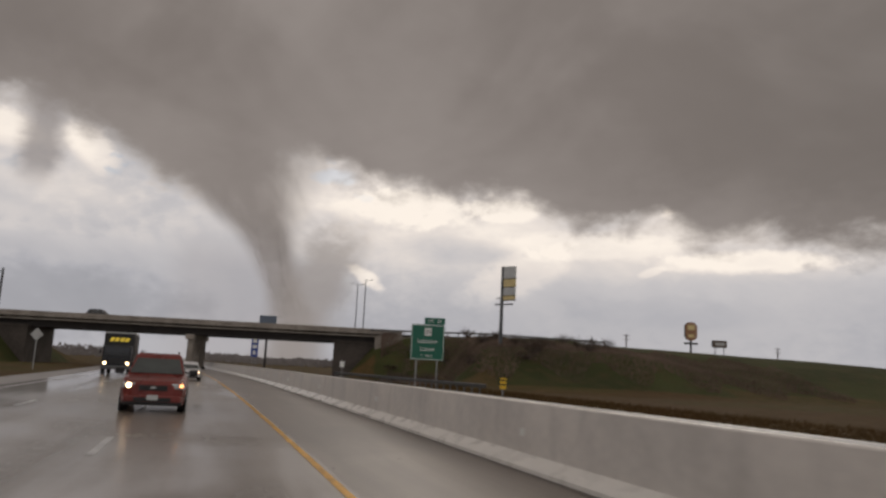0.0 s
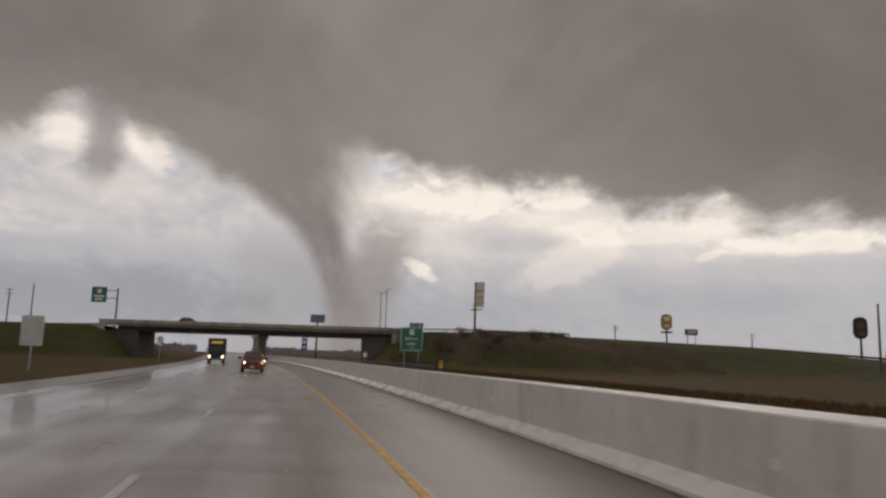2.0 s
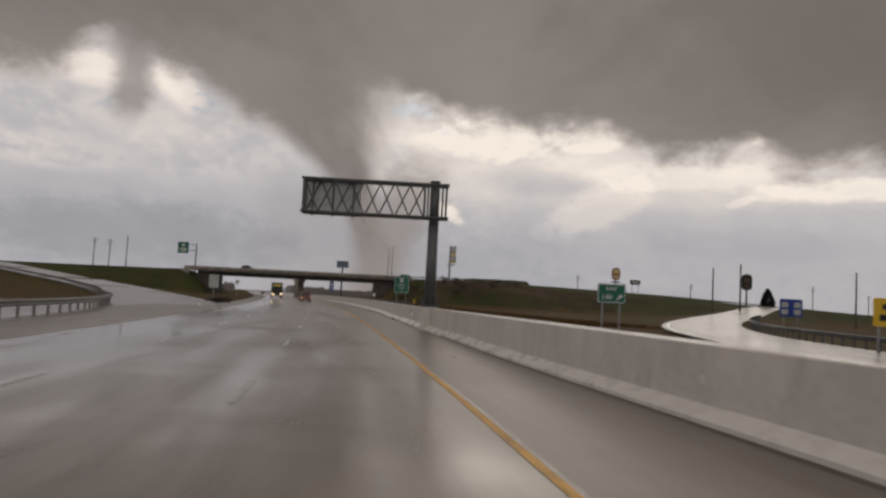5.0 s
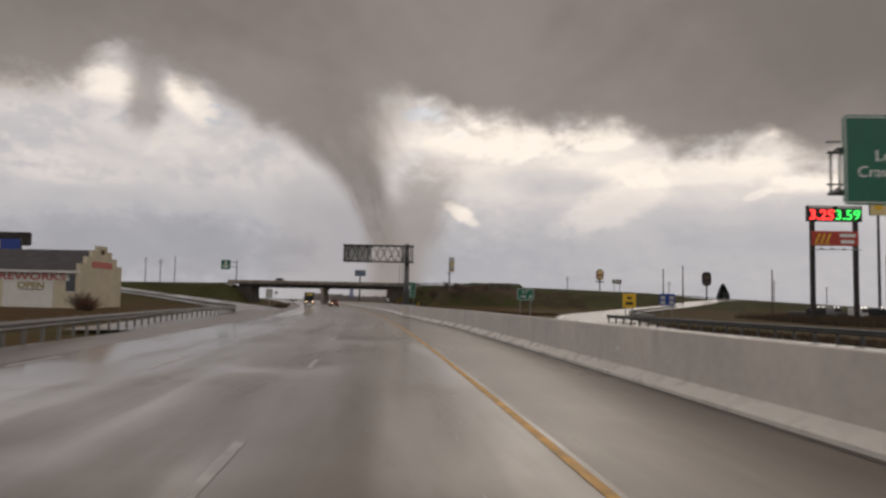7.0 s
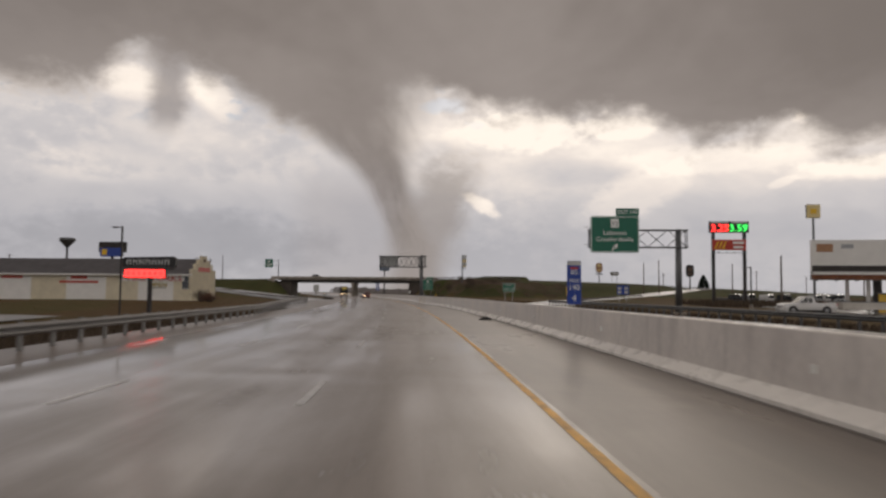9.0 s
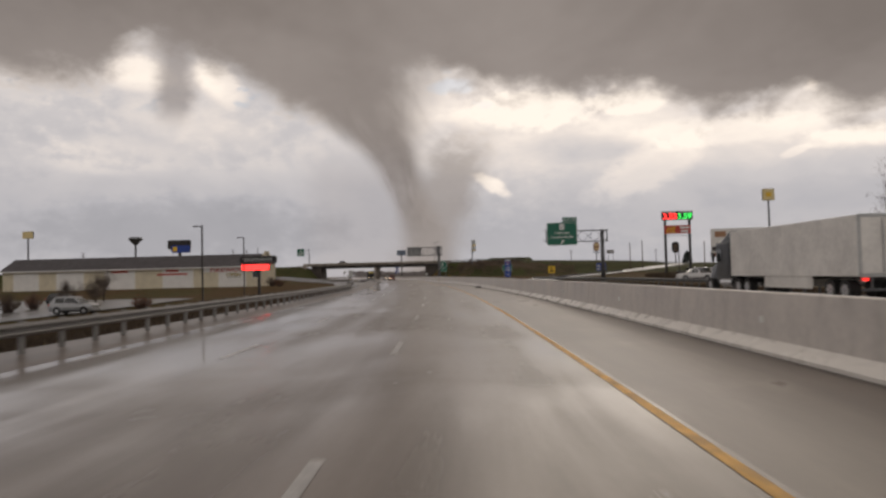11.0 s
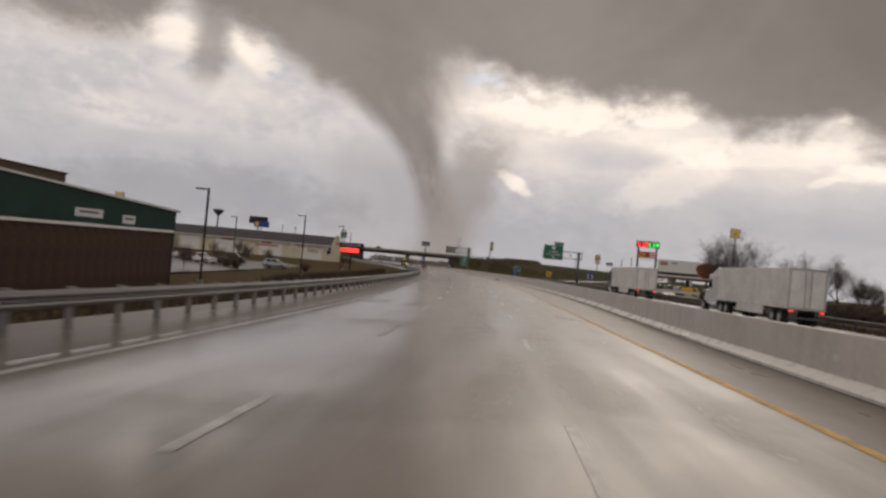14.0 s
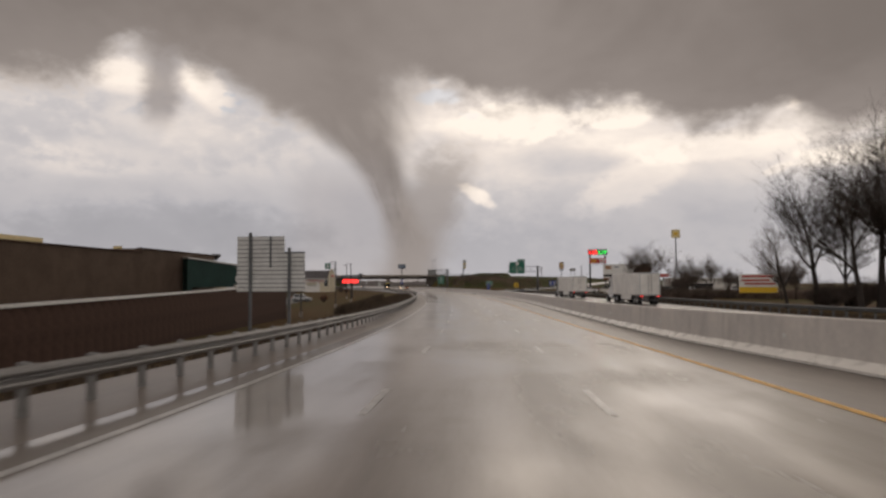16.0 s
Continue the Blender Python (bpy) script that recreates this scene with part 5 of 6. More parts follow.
def utility_pole(x, y, top, arms=True):
    t = thing("utility_pole", pose(x, y, 0, 0, 0, 20), "weathered wooden utility pole", "utility pole", "utility poles")
    g = land(x, y)
    part("pole", R(((0, 0, g - 0.3), (0, 0, top), 0.22, 0.15, 10)), M_WOODPOLE, t)
    if arms:
        for z in (top - 0.4, top - 1.5):
            a = part("crossarm", B(((0, -0.16, z), (2.2, 0.1, 0.12))), M_WOODPOLE, t)
            for px in (-0.95, -0.4, 0.4, 0.95):
                part("insulator", R(((px, -0.16, z + 0.06), (px, -0.16, z + 0.24), 0.05, 0.04, 8)), M_CHROME, a)


for x, y, z, a in ((86.9, 72.1, 13.6, False), (83.5, 81.1, 13.0, False), (108.2, 60.9, 12.3, False), (90.0, -30.0, 10.2, False), (-110.7, 170, 17.7, True), (-105.1, 172, 19.4, False), (-124, 185, 19, True),
                   (160, 190, 14, True), (70, 205, 14.5, True), (120, 215, 13.5, True), (190, 205, 12, True), (140, 40, 11, True), (-140, 60, 14, True)):
    utility_pole(x, y, z, a)


def light_mast(x, y, top, heads):
    t = thing("light_mast", pose(x, y, 0), "tall thin grey lamp mast behind the overpass", "street lamp", "masts behind the overpass")
    part("pole", R(((0, 0, land(x, y) - 0.3), (0, 0, top), 0.15, 0.08, 10)), M_GALV_DK, t)
    for s in heads:
        part("arm", R(((0, 0, top - 0.3), (s * 0.9, 0, top - 0.05), 0.04, 0.03, 6)), M_GALV_DK, t)
        part("head", B(((s * 1.1, 0, top - 0.08), (0.55, 0.25, 0.12)), bevel=0.02), M_GALV_DK, t)


light_mast(-2.7, 147.5, 18.9, (1,))
light_mast(-4.35, 151.5, 18.4, (-1, 1))


# ---------------------------------------------------------------- buildings
def shop():
    """The long fireworks shop: cream wall with white panels under a shingle roof, stepped gable toward the road."""
    t = thing("shop_building", pose(-29.4, -47.0, 0), "long cream block shop with a grey shingle roof and stepped gable", "shop")
    L, D, g, eave, ridge = 69.0, 11.5, -1.9, 4.9, 8.0
    w = part("wall", B(((-L / 2, D / 2, (g + eave) / 2), (L, D, eave - g))), M_STUCCO, t, "cream block wall")
    bm = bmesh.new()
    prism(bm, ((-0.8, eave - 0.18), (D / 2, ridge), (D + 0.8, eave - 0.18), (D + 0.8, eave + 0.02), (D / 2, ridge + 0.22), (-0.8, eave + 0.02)), -L - 0.5, -0.35)
    part("roof", bm, M_ROOF, t, "grey shingle roof")
    part("fascia", B(((-L / 2, -0.83, eave - 0.12), (L + 1, 0.06, 0.32))), M_TRIM, t, "white fascia board")
    # stepped gable
    st = ((-0.4, g), (-0.4, 6.0), (1.3, 6.0), (1.3, 7.1), (2.9, 7.1), (2.9, 8.0), (4.4, 8.0), (4.4, 8.8), (7.1, 8.8), (7.1, 8.0), (8.6, 8.0), (8.6, 7.1), (10.2, 7.1), (10.2, 6.0), (11.9, 6.0), (11.9, g))
    bm = bmesh.new()
    prism(bm, st, -0.3, 0.25)
    gab = part("gable", bm, M_STUCCO, t, "stepped cream gable wall")
    part("gable_band", B(((0.27, 5.75, 6.0), (0.04, 6.0, 0.9))), M_RED, gab, "faded red lettering band")
    part("gable_vent", B(((0.27, 5.75, 7.9), (0.04, 1.0, 0.7))), M_BROWN2, gab)
    for x, wd in ((-7.2, 7.2), (-21.5, 8.2), (-37.0, 8.2), (-50.5, 7.5), (-62.5, 7.0)):
        part("panel_front", B(((x, -0.04, 1.25), (wd, 0.1, 6.1))), M_WHITEPANEL, w, "white painted shop front")
    for x, wd, h in ((-8.0, 13.2, 0.95), (-23.2, 9.5, 0.0)):
        if h:
            part("sign_board", B(((x, -0.1, 4.1), (wd, 0.1, 1.1))), M_WHITEPANEL, w)
    words("lettering", "FIREWORKS", 0.98, M_RED, w, (-7.4, -0.17, 4.05), squeeze=1.5, bold=0.02)
    words("lettering", "OPEN", 0.86, M_OLIVE, w, (-6.8, -0.12, 2.8), squeeze=1.25, bold=0.03)
    part("lettering_shadow", bars(((-6.8, 2.25, 3.4, 0.12),), -0.1), M_DKGREEN, w)
    part("lettering_bar", bars(((-23, 4.2, 3.4, 0.6), (-23, 3.3, 8.0, 0.45)), -0.12), M_RED, w)
    part("lettering_bar", bars(((-37, 4.2, 4.5, 0.5),), -0.12), M_RED, w)
    part("window", B(((-1.2, -0.03, 3.3), (1.3, 0.1, 2.4))), M_GLASS, w, "narrow dark window")
    part("window_frame", B(((-1.2, -0.02, 4.56), (1.5, 0.14, 0.12)), ((-1.2, -0.02, 2.04), (1.5, 0.14, 0.12))), M_TRIM, w)
    part("base_course", B(((-L / 2, -0.08, g + 0.35), (L, 0.16, 0.7))), M_BROWN2, w)


shop()


def pylon_sign():
    t = thing("pylon_sign", pose(-8.9, -108.2, 0), "shop pylon with a dark rounded board over a red light board", "business sign")
    g = land(-8.9, -108)
    part("post", B(((0.2, 0.1, (g + 3.2) / 2), (0.42, 0.42, 3.4 - g)), bevel=0.03), M_DARKPOST, t)
    bm = bmesh.new()
    prism(bm, ((-2.95, 4.4), (-2.95, 5.2), (-2.7, 5.42), (3.0, 5.54), (3.3, 5.3), (3.3, 4.5), (3.05, 4.28), (-2.75, 4.28)), -0.3, 0.3, "y")
    top = part("name_board", bm, M_BLACK, t, "dark board with pale emblem bars")
    for i in range(7):
        part("emblem", bars([(-2.15 + 0.74 * i + dx, 4.88 + dz, w2, h2) for dx, dz, w2, h2 in ((-0.2, 0, 0.12, 0.6), (0.2, 0, 0.12, 0.6), (0, 0.2 - 0.1 * (i % 3), 0.3, 0.12))], -0.31), M_SIGNBACK, top)
    led = part("light_board", B(((-0.3, 0, 3.6), (4.9, 0.5, 1.05)), bevel=0.03), M_BLACK, t)
    part("lit_face", B(((-0.3, -0.26, 3.6), (4.7, 0.02, 0.9))), G_RED, led, "glowing red message board")
    dim = glow("red_lamps_dim", (1.0, 0.03, 0.026), 1.5)
    for i in range(7):
        part("dim_letter", bars([(-2.2 + 0.63 * i, 3.6, 0.3, 0.42)], -0.275), dim, led)
    part("crossbar", B(((0, 0.05, 4.12), (6.0, 0.2, 0.16))), M_DARKPOST, t)


pylon_sign()


def yard():
    """Brown board fence, the green open shed and the brown store behind it."""
    y0, y1 = -238.0, -345.0
    def fx(y):
        k = (y0 - y) / 63.6
        return 7.0 + 4.6 * k - 0.55 * k * k
    def fz(y):
        k = (y0 - y) / 63.6
        return 2.55 - k
    t = thing("yard_fence", (0, 0, 0), "tall dark brown board fence with a pale metal cap", "fence", kind="structure")
    n = 92
    step = (y1 - y0) / n
    bm = bmesh.new()
    box(bm, (0, 0, -2.5), (0.07, abs(step) - 0.005, 5.0))
    me = bpy.data.meshes.new("board")
    bm.to_mesh(me)
    bm.free()
    me.materials.append(M_BROWN)
    for i in range(n):
        y = y0 + step * (i + 0.5)
        shared("board", me, t, Matrix.LocRotScale((fx(y), y, fz(y)), Euler((0, 0, -math.atan((fx(y + 0.5) - fx(y - 0.5))))), None))
    bm = bmesh.new()
    loft(bm, [[(fx(y) - 0.17, y, fz(y)), (fx(y) + 0.17, y, fz(y)), (fx(y) + 0.17, y, fz(y) + 0.17), (fx(y) - 0.17, y, fz(y) + 0.17)] for y in np.linspace(y0, y1, 24)])
    part("cap", bm, M_TRIM, t, "pale metal cap along the fence")
    part("end_post", B(((fx(y0), y0 + 0.1, 0.6), (0.2, 0.2, 6.4))), M_DARKPOST, t)
    # the green shed, set slantwise against the store
    s = thing("yard_shed", pose(7.2, -238.0, 0.45, 0, 0, -44.7), "dark green metal shed with a pale sloped roof edge", "shed")
    bm = bmesh.new()
    prism(bm, ((-13.4, -2.5), (-13.4, 5.35), (0, 3.7), (0, 1.9), (-12.8, 1.9), (-12.8, -2.5)), -5.0, 0.0)
    body = part("body", bm, M_DKGREEN, s, "dark green metal cladding")
    bm = bmesh.new()
    prism(bm, ((-13.5, 5.37), (-13.5, 5.53), (0.2, 3.86), (0.2, 3.70)), -5.2, 0.3)
    part("roof_edge", bm, M_TRIM, s, "pale metal roof edge")
    for i in range(12):
        yy = -12.6 + i * 1.1
        part("seam", B(((0.015, yy, (5.2 + 3.6 + 1.9 * 2) / 4 - 0.12 * (i - 6) / 2), (0.03, 0.05, 1.7 - 0.06 * (i - 6)))), M_DKGREEN, body)
    for yy, w2, zz in ((-6.3, 1.9, 2.95), (-3.5, 0.9, 2.75)):
        note = part("notice", B(((0.05, yy, zz), (0.05, w2, 0.62))), M_WHITEPANEL, body, "white notice board")
        part("writing_bar", B(((0.08, yy, zz + 0.05), (0.012, w2 * 0.7, 0.14))), M_GALV_DK, note)
    part("plinth", B(((0.2, -6.3, 1.95), (0.4, 2.3, 0.5))), M_PALEWALL, s, "pale block under the notice")
    part("post", B(((-0.2, -0.2, -0.2), (0.2, 0.2, 4.4))), M_DARKPOST, s)
    # the store
    b = thing("store_building", pose(-3.2, -236.5, 0.65), "large flat brown block store with a stepped parapet", "store")
    part("upper_block", B(((-17.0, -10.5, 1.7), (34.0, 21.0, 8.4))), M_BROWN2, b, "taller brown block wall")
    part("wall", B(((-17.0, -65.0, 1.35), (34.0, 88.0, 8.2))), M_BROWN2, b, "brown block wall")
    part("coping", B(((-0.1, -10.5, 5.94), (0.5, 21.2, 0.1))), M_BROWN, b)
    part("coping", B(((-0.1, -65.0, 5.49), (0.5, 88.2, 0.1))), M_BROWN, b)
    part("sign_band", B(((-7, -32, 6.1), (0.5, 9, 1.1)), bevel=0.02), M_YSIGN, b, "faded yellow sign on the roof edge")
    part("roof_unit", B(((-7, -45, 6.0), (3, 7, 1.2)), bevel=0.05), M_BROWN, b)


yard()

lot = bmesh.new()
ribbon(lot, [(-16, -232, -1.54), (-20, -200, -1.54), (-26, -160, -1.54), (-34, -115, -1.54), (-44, -70, -1.54)], -42, 14)
tagged(part("parking_lot", lot, M_ASPHALT), "wet shop parking lot", "parking lot", kind="structure")
lot2 = bmesh.new()
ribbon(lot2, [(92, -150, -0.05), (94, -110, -0.05), (100, -60, -0.05)], -26, 40)
tagged(part("parking_lot", lot2, M_ASPHALT), "wet truck stop forecourt", "parking lot", kind="structure")


def fuel_station():
    t = thing("fuel_station", pose(104, -78, 0), "low pale fuel shop with a red canopy band", "fuel station")
    part("wall", B(((0, 0, 1.9), (22, 10, 4.2))), M_PALEWALL, t)
    part("band", B(((0, -0.1, 4.1), (22.4, 10.4, 0.7))), M_PALEWALL, t, "pale roof band")
    part("window", B(((-3, -5.05, 1.6), (12, 0.1, 1.9))), M_GLASS, t)
    part("canopy", B(((-19, -6, 5.2), (13, 10, 0.9)), bevel=0.04), M_RED, t, "red fuel canopy")
    for x in (-24, -14):
        for y in (-9, -3):
            part("canopy_column", B(((x, y, 2.4), (0.4, 0.4, 5.0))), M_WHITEPANEL, t)
    for x in (-22, -19, -16):
        part("canopy_lamp", B(((x, -6, 4.72), (0.5, 0.5, 0.06))), G_WHITE, t)


fuel_station()
k = thing("kiosk", pose(76.5, -101.5, 0), "yellow and dark roadside container", "kiosk")
part("body", B(((0, 0, 0.95), (3.6, 2.4, 2.2)), bevel=0.05), M_AMBER, k)
part("door", B(((1.0, -1.22, 0.85), (0.9, 0.05, 1.8))), M_BROWN, k)
part("roof", B(((0, 0, 2.1), (3.8, 2.6, 0.12))), M_GALV_DK, k)


# ---------------------------------------------------------------- vehicles
def wheel(parent, x, y, r, w):
    t = part("wheel", R(((x - w / 2, y, r), (x + w / 2, y, r), r, r, 22)), M_TYRE, parent, "black tyre", smooth=False)
    s = -1 if x < 0 else 1
    part("rim", R(((x + s * w * 0.42, y, r), (x + s * (w * 0.5 + 0.015), y, r), r * 0.64, r * 0.6, 16)), M_CHROME, t)
    bm = bmesh.new()
    for i in range(5):
        a = 2 * math.pi * i / 5
        box(bm, (x + s * (w * 0.5 + 0.02), y + math.cos(a) * r * 0.32, r + math.sin(a) * r * 0.32), (0.02, 0.09, r * 0.5), Matrix.Rotation(-a + math.pi / 2, 3, "X"))
    part("spokes", bm, M_CARSILVER, t)


def car(name, m, paint, label, kind="suv", lights=True, detail=True):
    """A passenger car that faces -y."""
    t = thing(name, m, label, "car")
    L, W, H, hood, belt = {"suv": (4.6, 1.94, 1.80, 1.06, 1.13), "sedan": (4.7, 1.80, 1.44, 0.86, 0.92), "pickup": (5.6, 1.95, 1.85, 1.12, 1.16)}[kind]
    h = L / 2
    r = 0.35 if kind != "pickup" else 0.39
    wb = L * 0.30
    # lower body, widest at the belt, rounded nose and tail
    st = ((-h, 0.62, 0.45, hood * 0.80), (-h + 0.10, 0.88, 0.30, hood * 0.90), (-h + 0.35, 0.98, 0.24, hood * 0.97), (-h + 1.0, 1.0, 0.24, hood + 0.03), (-h + 1.35, 1.0, 0.24, belt),
          (h - 0.5, 1.0, 0.24, belt), (h - 0.12, 0.97, 0.27, belt * 0.98), (h, 0.86, 0.42, belt * 0.88))
    rings = []
    for y, k, z0, z1 in st:
        a, zm = W / 2 * k, (z0 + z1) * 0.5
        rings.append([(-a * 0.93, y, z0), (-a, y, zm * 0.9), (-a, y, zm * 1.1), (-a * 0.94, y, z1 - 0.05), (-a * 0.84, y, z1), (a * 0.84, y, z1), (a * 0.94, y, z1 - 0.05), (a, y, zm * 1.1), (a, y, zm * 0.9), (a * 0.93, y, z0)])
    bm = bmesh.new()
    loft(bm, rings)
    body = part("body", bm, paint, t, smooth=False)
    # cabin
    c0, c1, c2, c3 = {"suv": (-h + 1.15, -h + 1.85, h - 0.55, h - 0.15), "sedan": (-h + 1.35, -h + 2.15, h - 1.45, h - 0.65), "pickup": (-h + 1.6, -h + 2.25, h - 2.35, h - 2.1)}[kind]
    top, low = H, belt - 0.02
    a, b = W / 2 * 0.88, W / 2 * 0.70
    bm = bmesh.new()
    loft(bm, [[(-a, c0, low), (a, c0, low), (a, c3, low), (-a, c3, low)], [(-b * 1.02, c1 - 0.04, top - 0.1), (b * 1.02, c1 - 0.04, top - 0.1), (b * 1.02, c2 + 0.02, top - 0.1), (-b * 1.02, c2 + 0.02, top - 0.1)],
              [(-b * 0.9, c1 + 0.14, top), (b * 0.9, c1 + 0.14, top), (b * 0.9, c2 - 0.12, top), (-b * 0.9, c2 - 0.12, top)]])
    part("cabin", bm, paint, t)
    def pane(pts, nm="window"):
        q = bmesh.new()
        vs = [q.verts.new(p) for p in pts]
        q.faces.new(vs)
        bmesh.ops.recalc_face_normals(q, faces=q.faces)
        q.faces.ensure_lookup_table()
        q.normal_update()
        n = q.faces[0].normal.copy()
        ext = bmesh.ops.extrude_face_region(q, geom=list(q.faces))
        bmesh.ops.translate(q, verts=[v for v in ext["geom"] if isinstance(v, bmesh.types.BMVert)], vec=n * 0.008)
        return part(nm, q, M_SCREEN if nm == "windscreen" else M_GLASS, t, "dark glass")
    z0, z1 = low + 0.06, top - 0.13
    f = 0.93
    def lerp(p, q, k):
        return p + (q - p) * k
    pane(((-a * f, lerp(c0, c1, 0.05) - 0.012, z0), (a * f, lerp(c0, c1, 0.05) - 0.012, z0), (b * f, c1 - 0.07, z1), (-b * f, c1 - 0.07, z1)), "windscreen")
    pane(((-a * f, lerp(c3, c2, 0.08) + 0.012, z0), (a * f, lerp(c3, c2, 0.08) + 0.012, z0), (b * f, c2 + 0.05, z1), (-b * f, c2 + 0.05, z1)), "rear_window")
    for s in (-1, 1):
        mids = (c1 + 0.15, (c1 + c2) / 2 - 0.05, c2 - 0.1)
        for p, q in zip(mids, mids[1:]):
            pane(((s * (a + 0.004), p + 0.03 - (0.45 if p == mids[0] else 0), z0), (s * (a + 0.004), q - 0.03, z0), (s * (b * 1.02 + 0.012), q - 0.03, z1), (s * (b * 1.02 + 0.012), p + 0.08, z1)))
        part("mirror", B(((s * (W / 2 + 0.15), c0 + 0.34, belt + 0.08), (0.28, 0.16, 0.2)), bevel=0.05), M_BLACK, t, "black door mirror")
        hl = part("headlamp", B(((s * W * 0.36, -h + 0.09, hood * 0.76), (W * 0.19, 0.16, 0.17)), bevel=0.03), M_CHROME, t)
        if lights and kind == "suv" and s > 0:
            part("turn_lamp", R(((s * W * 0.42, -h - 0.012, hood * 0.78), (s * W * 0.42, -h + 0.05, hood * 0.78), 0.055, 0.055, 14)), G_TURN, hl, "lit amber lamp")
        elif lights:
            part("lamp", R(((s * W * 0.36, -h - 0.012, hood * 0.76), (s * W * 0.36, -h + 0.05, hood * 0.76), 0.075, 0.075, 14)), G_HEAD, hl, "lit headlamp")
        part("tail_lamp", B(((s * W * 0.42, h - 0.05, belt * 0.86), (0.16, 0.12, 0.26)), bevel=0.02), M_RED, t)
        for y in (-wb, wb):
            wheel(t, s * (W / 2 - 0.12), y, r, 0.23)
            part("wheel_arch", R(((s * (W / 2 - 0.05), y, r + 0.02), (s * (W / 2 + 0.008), y, r + 0.02), r + 0.07, r + 0.07, 20)), M_BLACK, t)
        if detail and kind == "suv":
            part("roof_rail", B(((s * b * 0.86, (c1 + c2) / 2, top + 0.045), (0.045, (c2 - c1) * 0.8, 0.04))), M_BLACK, t)
    part("grille", B(((0, -h - 0.002, hood * 0.70), (W * 0.42, 0.06, 0.16)), bevel=0.015), M_BLACK, t)
    part("emblem", B(((0, -h - 0.04, hood * 0.71), (0.16, 0.02, 0.07)), bevel=0.008), M_CHROME, t)
    part("bumper", B(((0, -h + 0.05, 0.42), (W * 0.84, 0.2, 0.2)), bevel=0.05), paint, t)
    part("lower_bumper", B(((0, -h + 0.10, 0.30), (W * 0.88, 0.24, 0.16)), bevel=0.05), M_BLACK, t, "black lower bumper")
    for s in (-1, 1):
        part("side_cladding", B(((s * (W / 2 - 0.01), 0.0, 0.34), (0.05, L * 0.56, 0.2)), bevel=0.02), M_BLACK, t)
        part("wiper", R(((s * 0.1 - 0.25, c0 + 0.06, belt + 0.05), (s * 0.1 + 0.3, c0 + 0.14, belt + 0.13), 0.012, None, 5)), M_BLACK, t)
    part("air_intake", B(((0, -h - 0.045, 0.40), (W * 0.55, 0.03, 0.12))), M_BLACK, t)
    part("plate_bar", B(((0, -h - 0.065, 0.46), (0.32, 0.015, 0.15))), M_SIGNBACK, t)
    if kind == "pickup":
        part("bed_opening", B(((0, h - 1.15, belt + 0.006), (W * 0.76, 1.75, 0.02))), M_BLACK, t)
    return t


def lane(y, off):
    p = at(y, off)
    return pose(p.x, p.y, 0.004, 0, 0, math.degrees(-math.atan(slope(y))))


car("suv", lane(26.6, -2.95), M_CARRED, "dull red SUV with lit headlamps on the wet lane")
car("sedan", lane(62.0, -1.9), M_CARWHITE, "white sedan with lit headlamps following behind", "sedan")
car("sedan", lane(190.0, -8.9), M_CARSILVER, "silver car with lit headlamps beyond the overpass", "sedan")
car("suv", pose(-48.7, 136.6, 7.64, 0, 0, 90), M_CARDARK, "dark SUV crossing the overpass", lights=False)


def box_truck():
    t = thing("box_truck", lane(69.5, -7.8), "dark box truck with a yellow lit sign over its cab", "truck")
    part("cargo_box", B(((0, 4.6, 2.2), (2.5, 7.4, 2.7)), bevel=0.05), M_GIRDER, t, "dark cargo box")
    part("box_front", B(((0, 0.86, 3.0), (2.46, 0.1, 1.05)), bevel=0.03), M_BLACK, t)
    bm = bmesh.new()
    for x in (-0.62, -0.22, 0.2, 0.6):
        prism(bm, ((x - 0.2, 2.86), (x + 0.08, 2.86), (x + 0.22, 3.2), (x - 0.06, 3.2)), 0.76, 0.80, "y")
    part("lit_sign", bm, G_AMBER, t, "yellow lit marks")
    cab = part("cab", B(((0, 0.0, 1.55), (2.3, 1.7, 1.9)), bevel=0.12), M_CARDARK, t)
    part("windscreen", B(((0, -0.87, 1.95), (2.0, 0.06, 0.75)), bevel=0.02), M_GLASS, cab)
    part("grille", B(((0, -0.88, 1.15), (1.2, 0.06, 0.5)), bevel=0.02), M_BLACK, cab)
    part("bumper", B(((0, -0.85, 0.62), (2.35, 0.3, 0.3)), bevel=0.05), M_GALV_DK, cab)
    part("roof_rail", B(((0, 4.6, 3.62), (2.5, 7.5, 0.12)), bevel=0.02), M_SIGNBACK, t)
    for s in (-1, 1):
        part("headlamp", R(((s * 0.9, -0.93, 0.98), (s * 0.9, -0.85, 0.98), 0.12, 0.12, 14)), G_HEAD, cab, "lit headlamp")
        part("mirror", B(((s * 1.32, -0.7, 1.95), (0.16, 0.1, 0.4)), bevel=0.03), M_BLACK, cab)
        for y in (0.0, 5.9):
            wheel(t, s * 1.02, y, 0.48, 0.3)


box_truck()


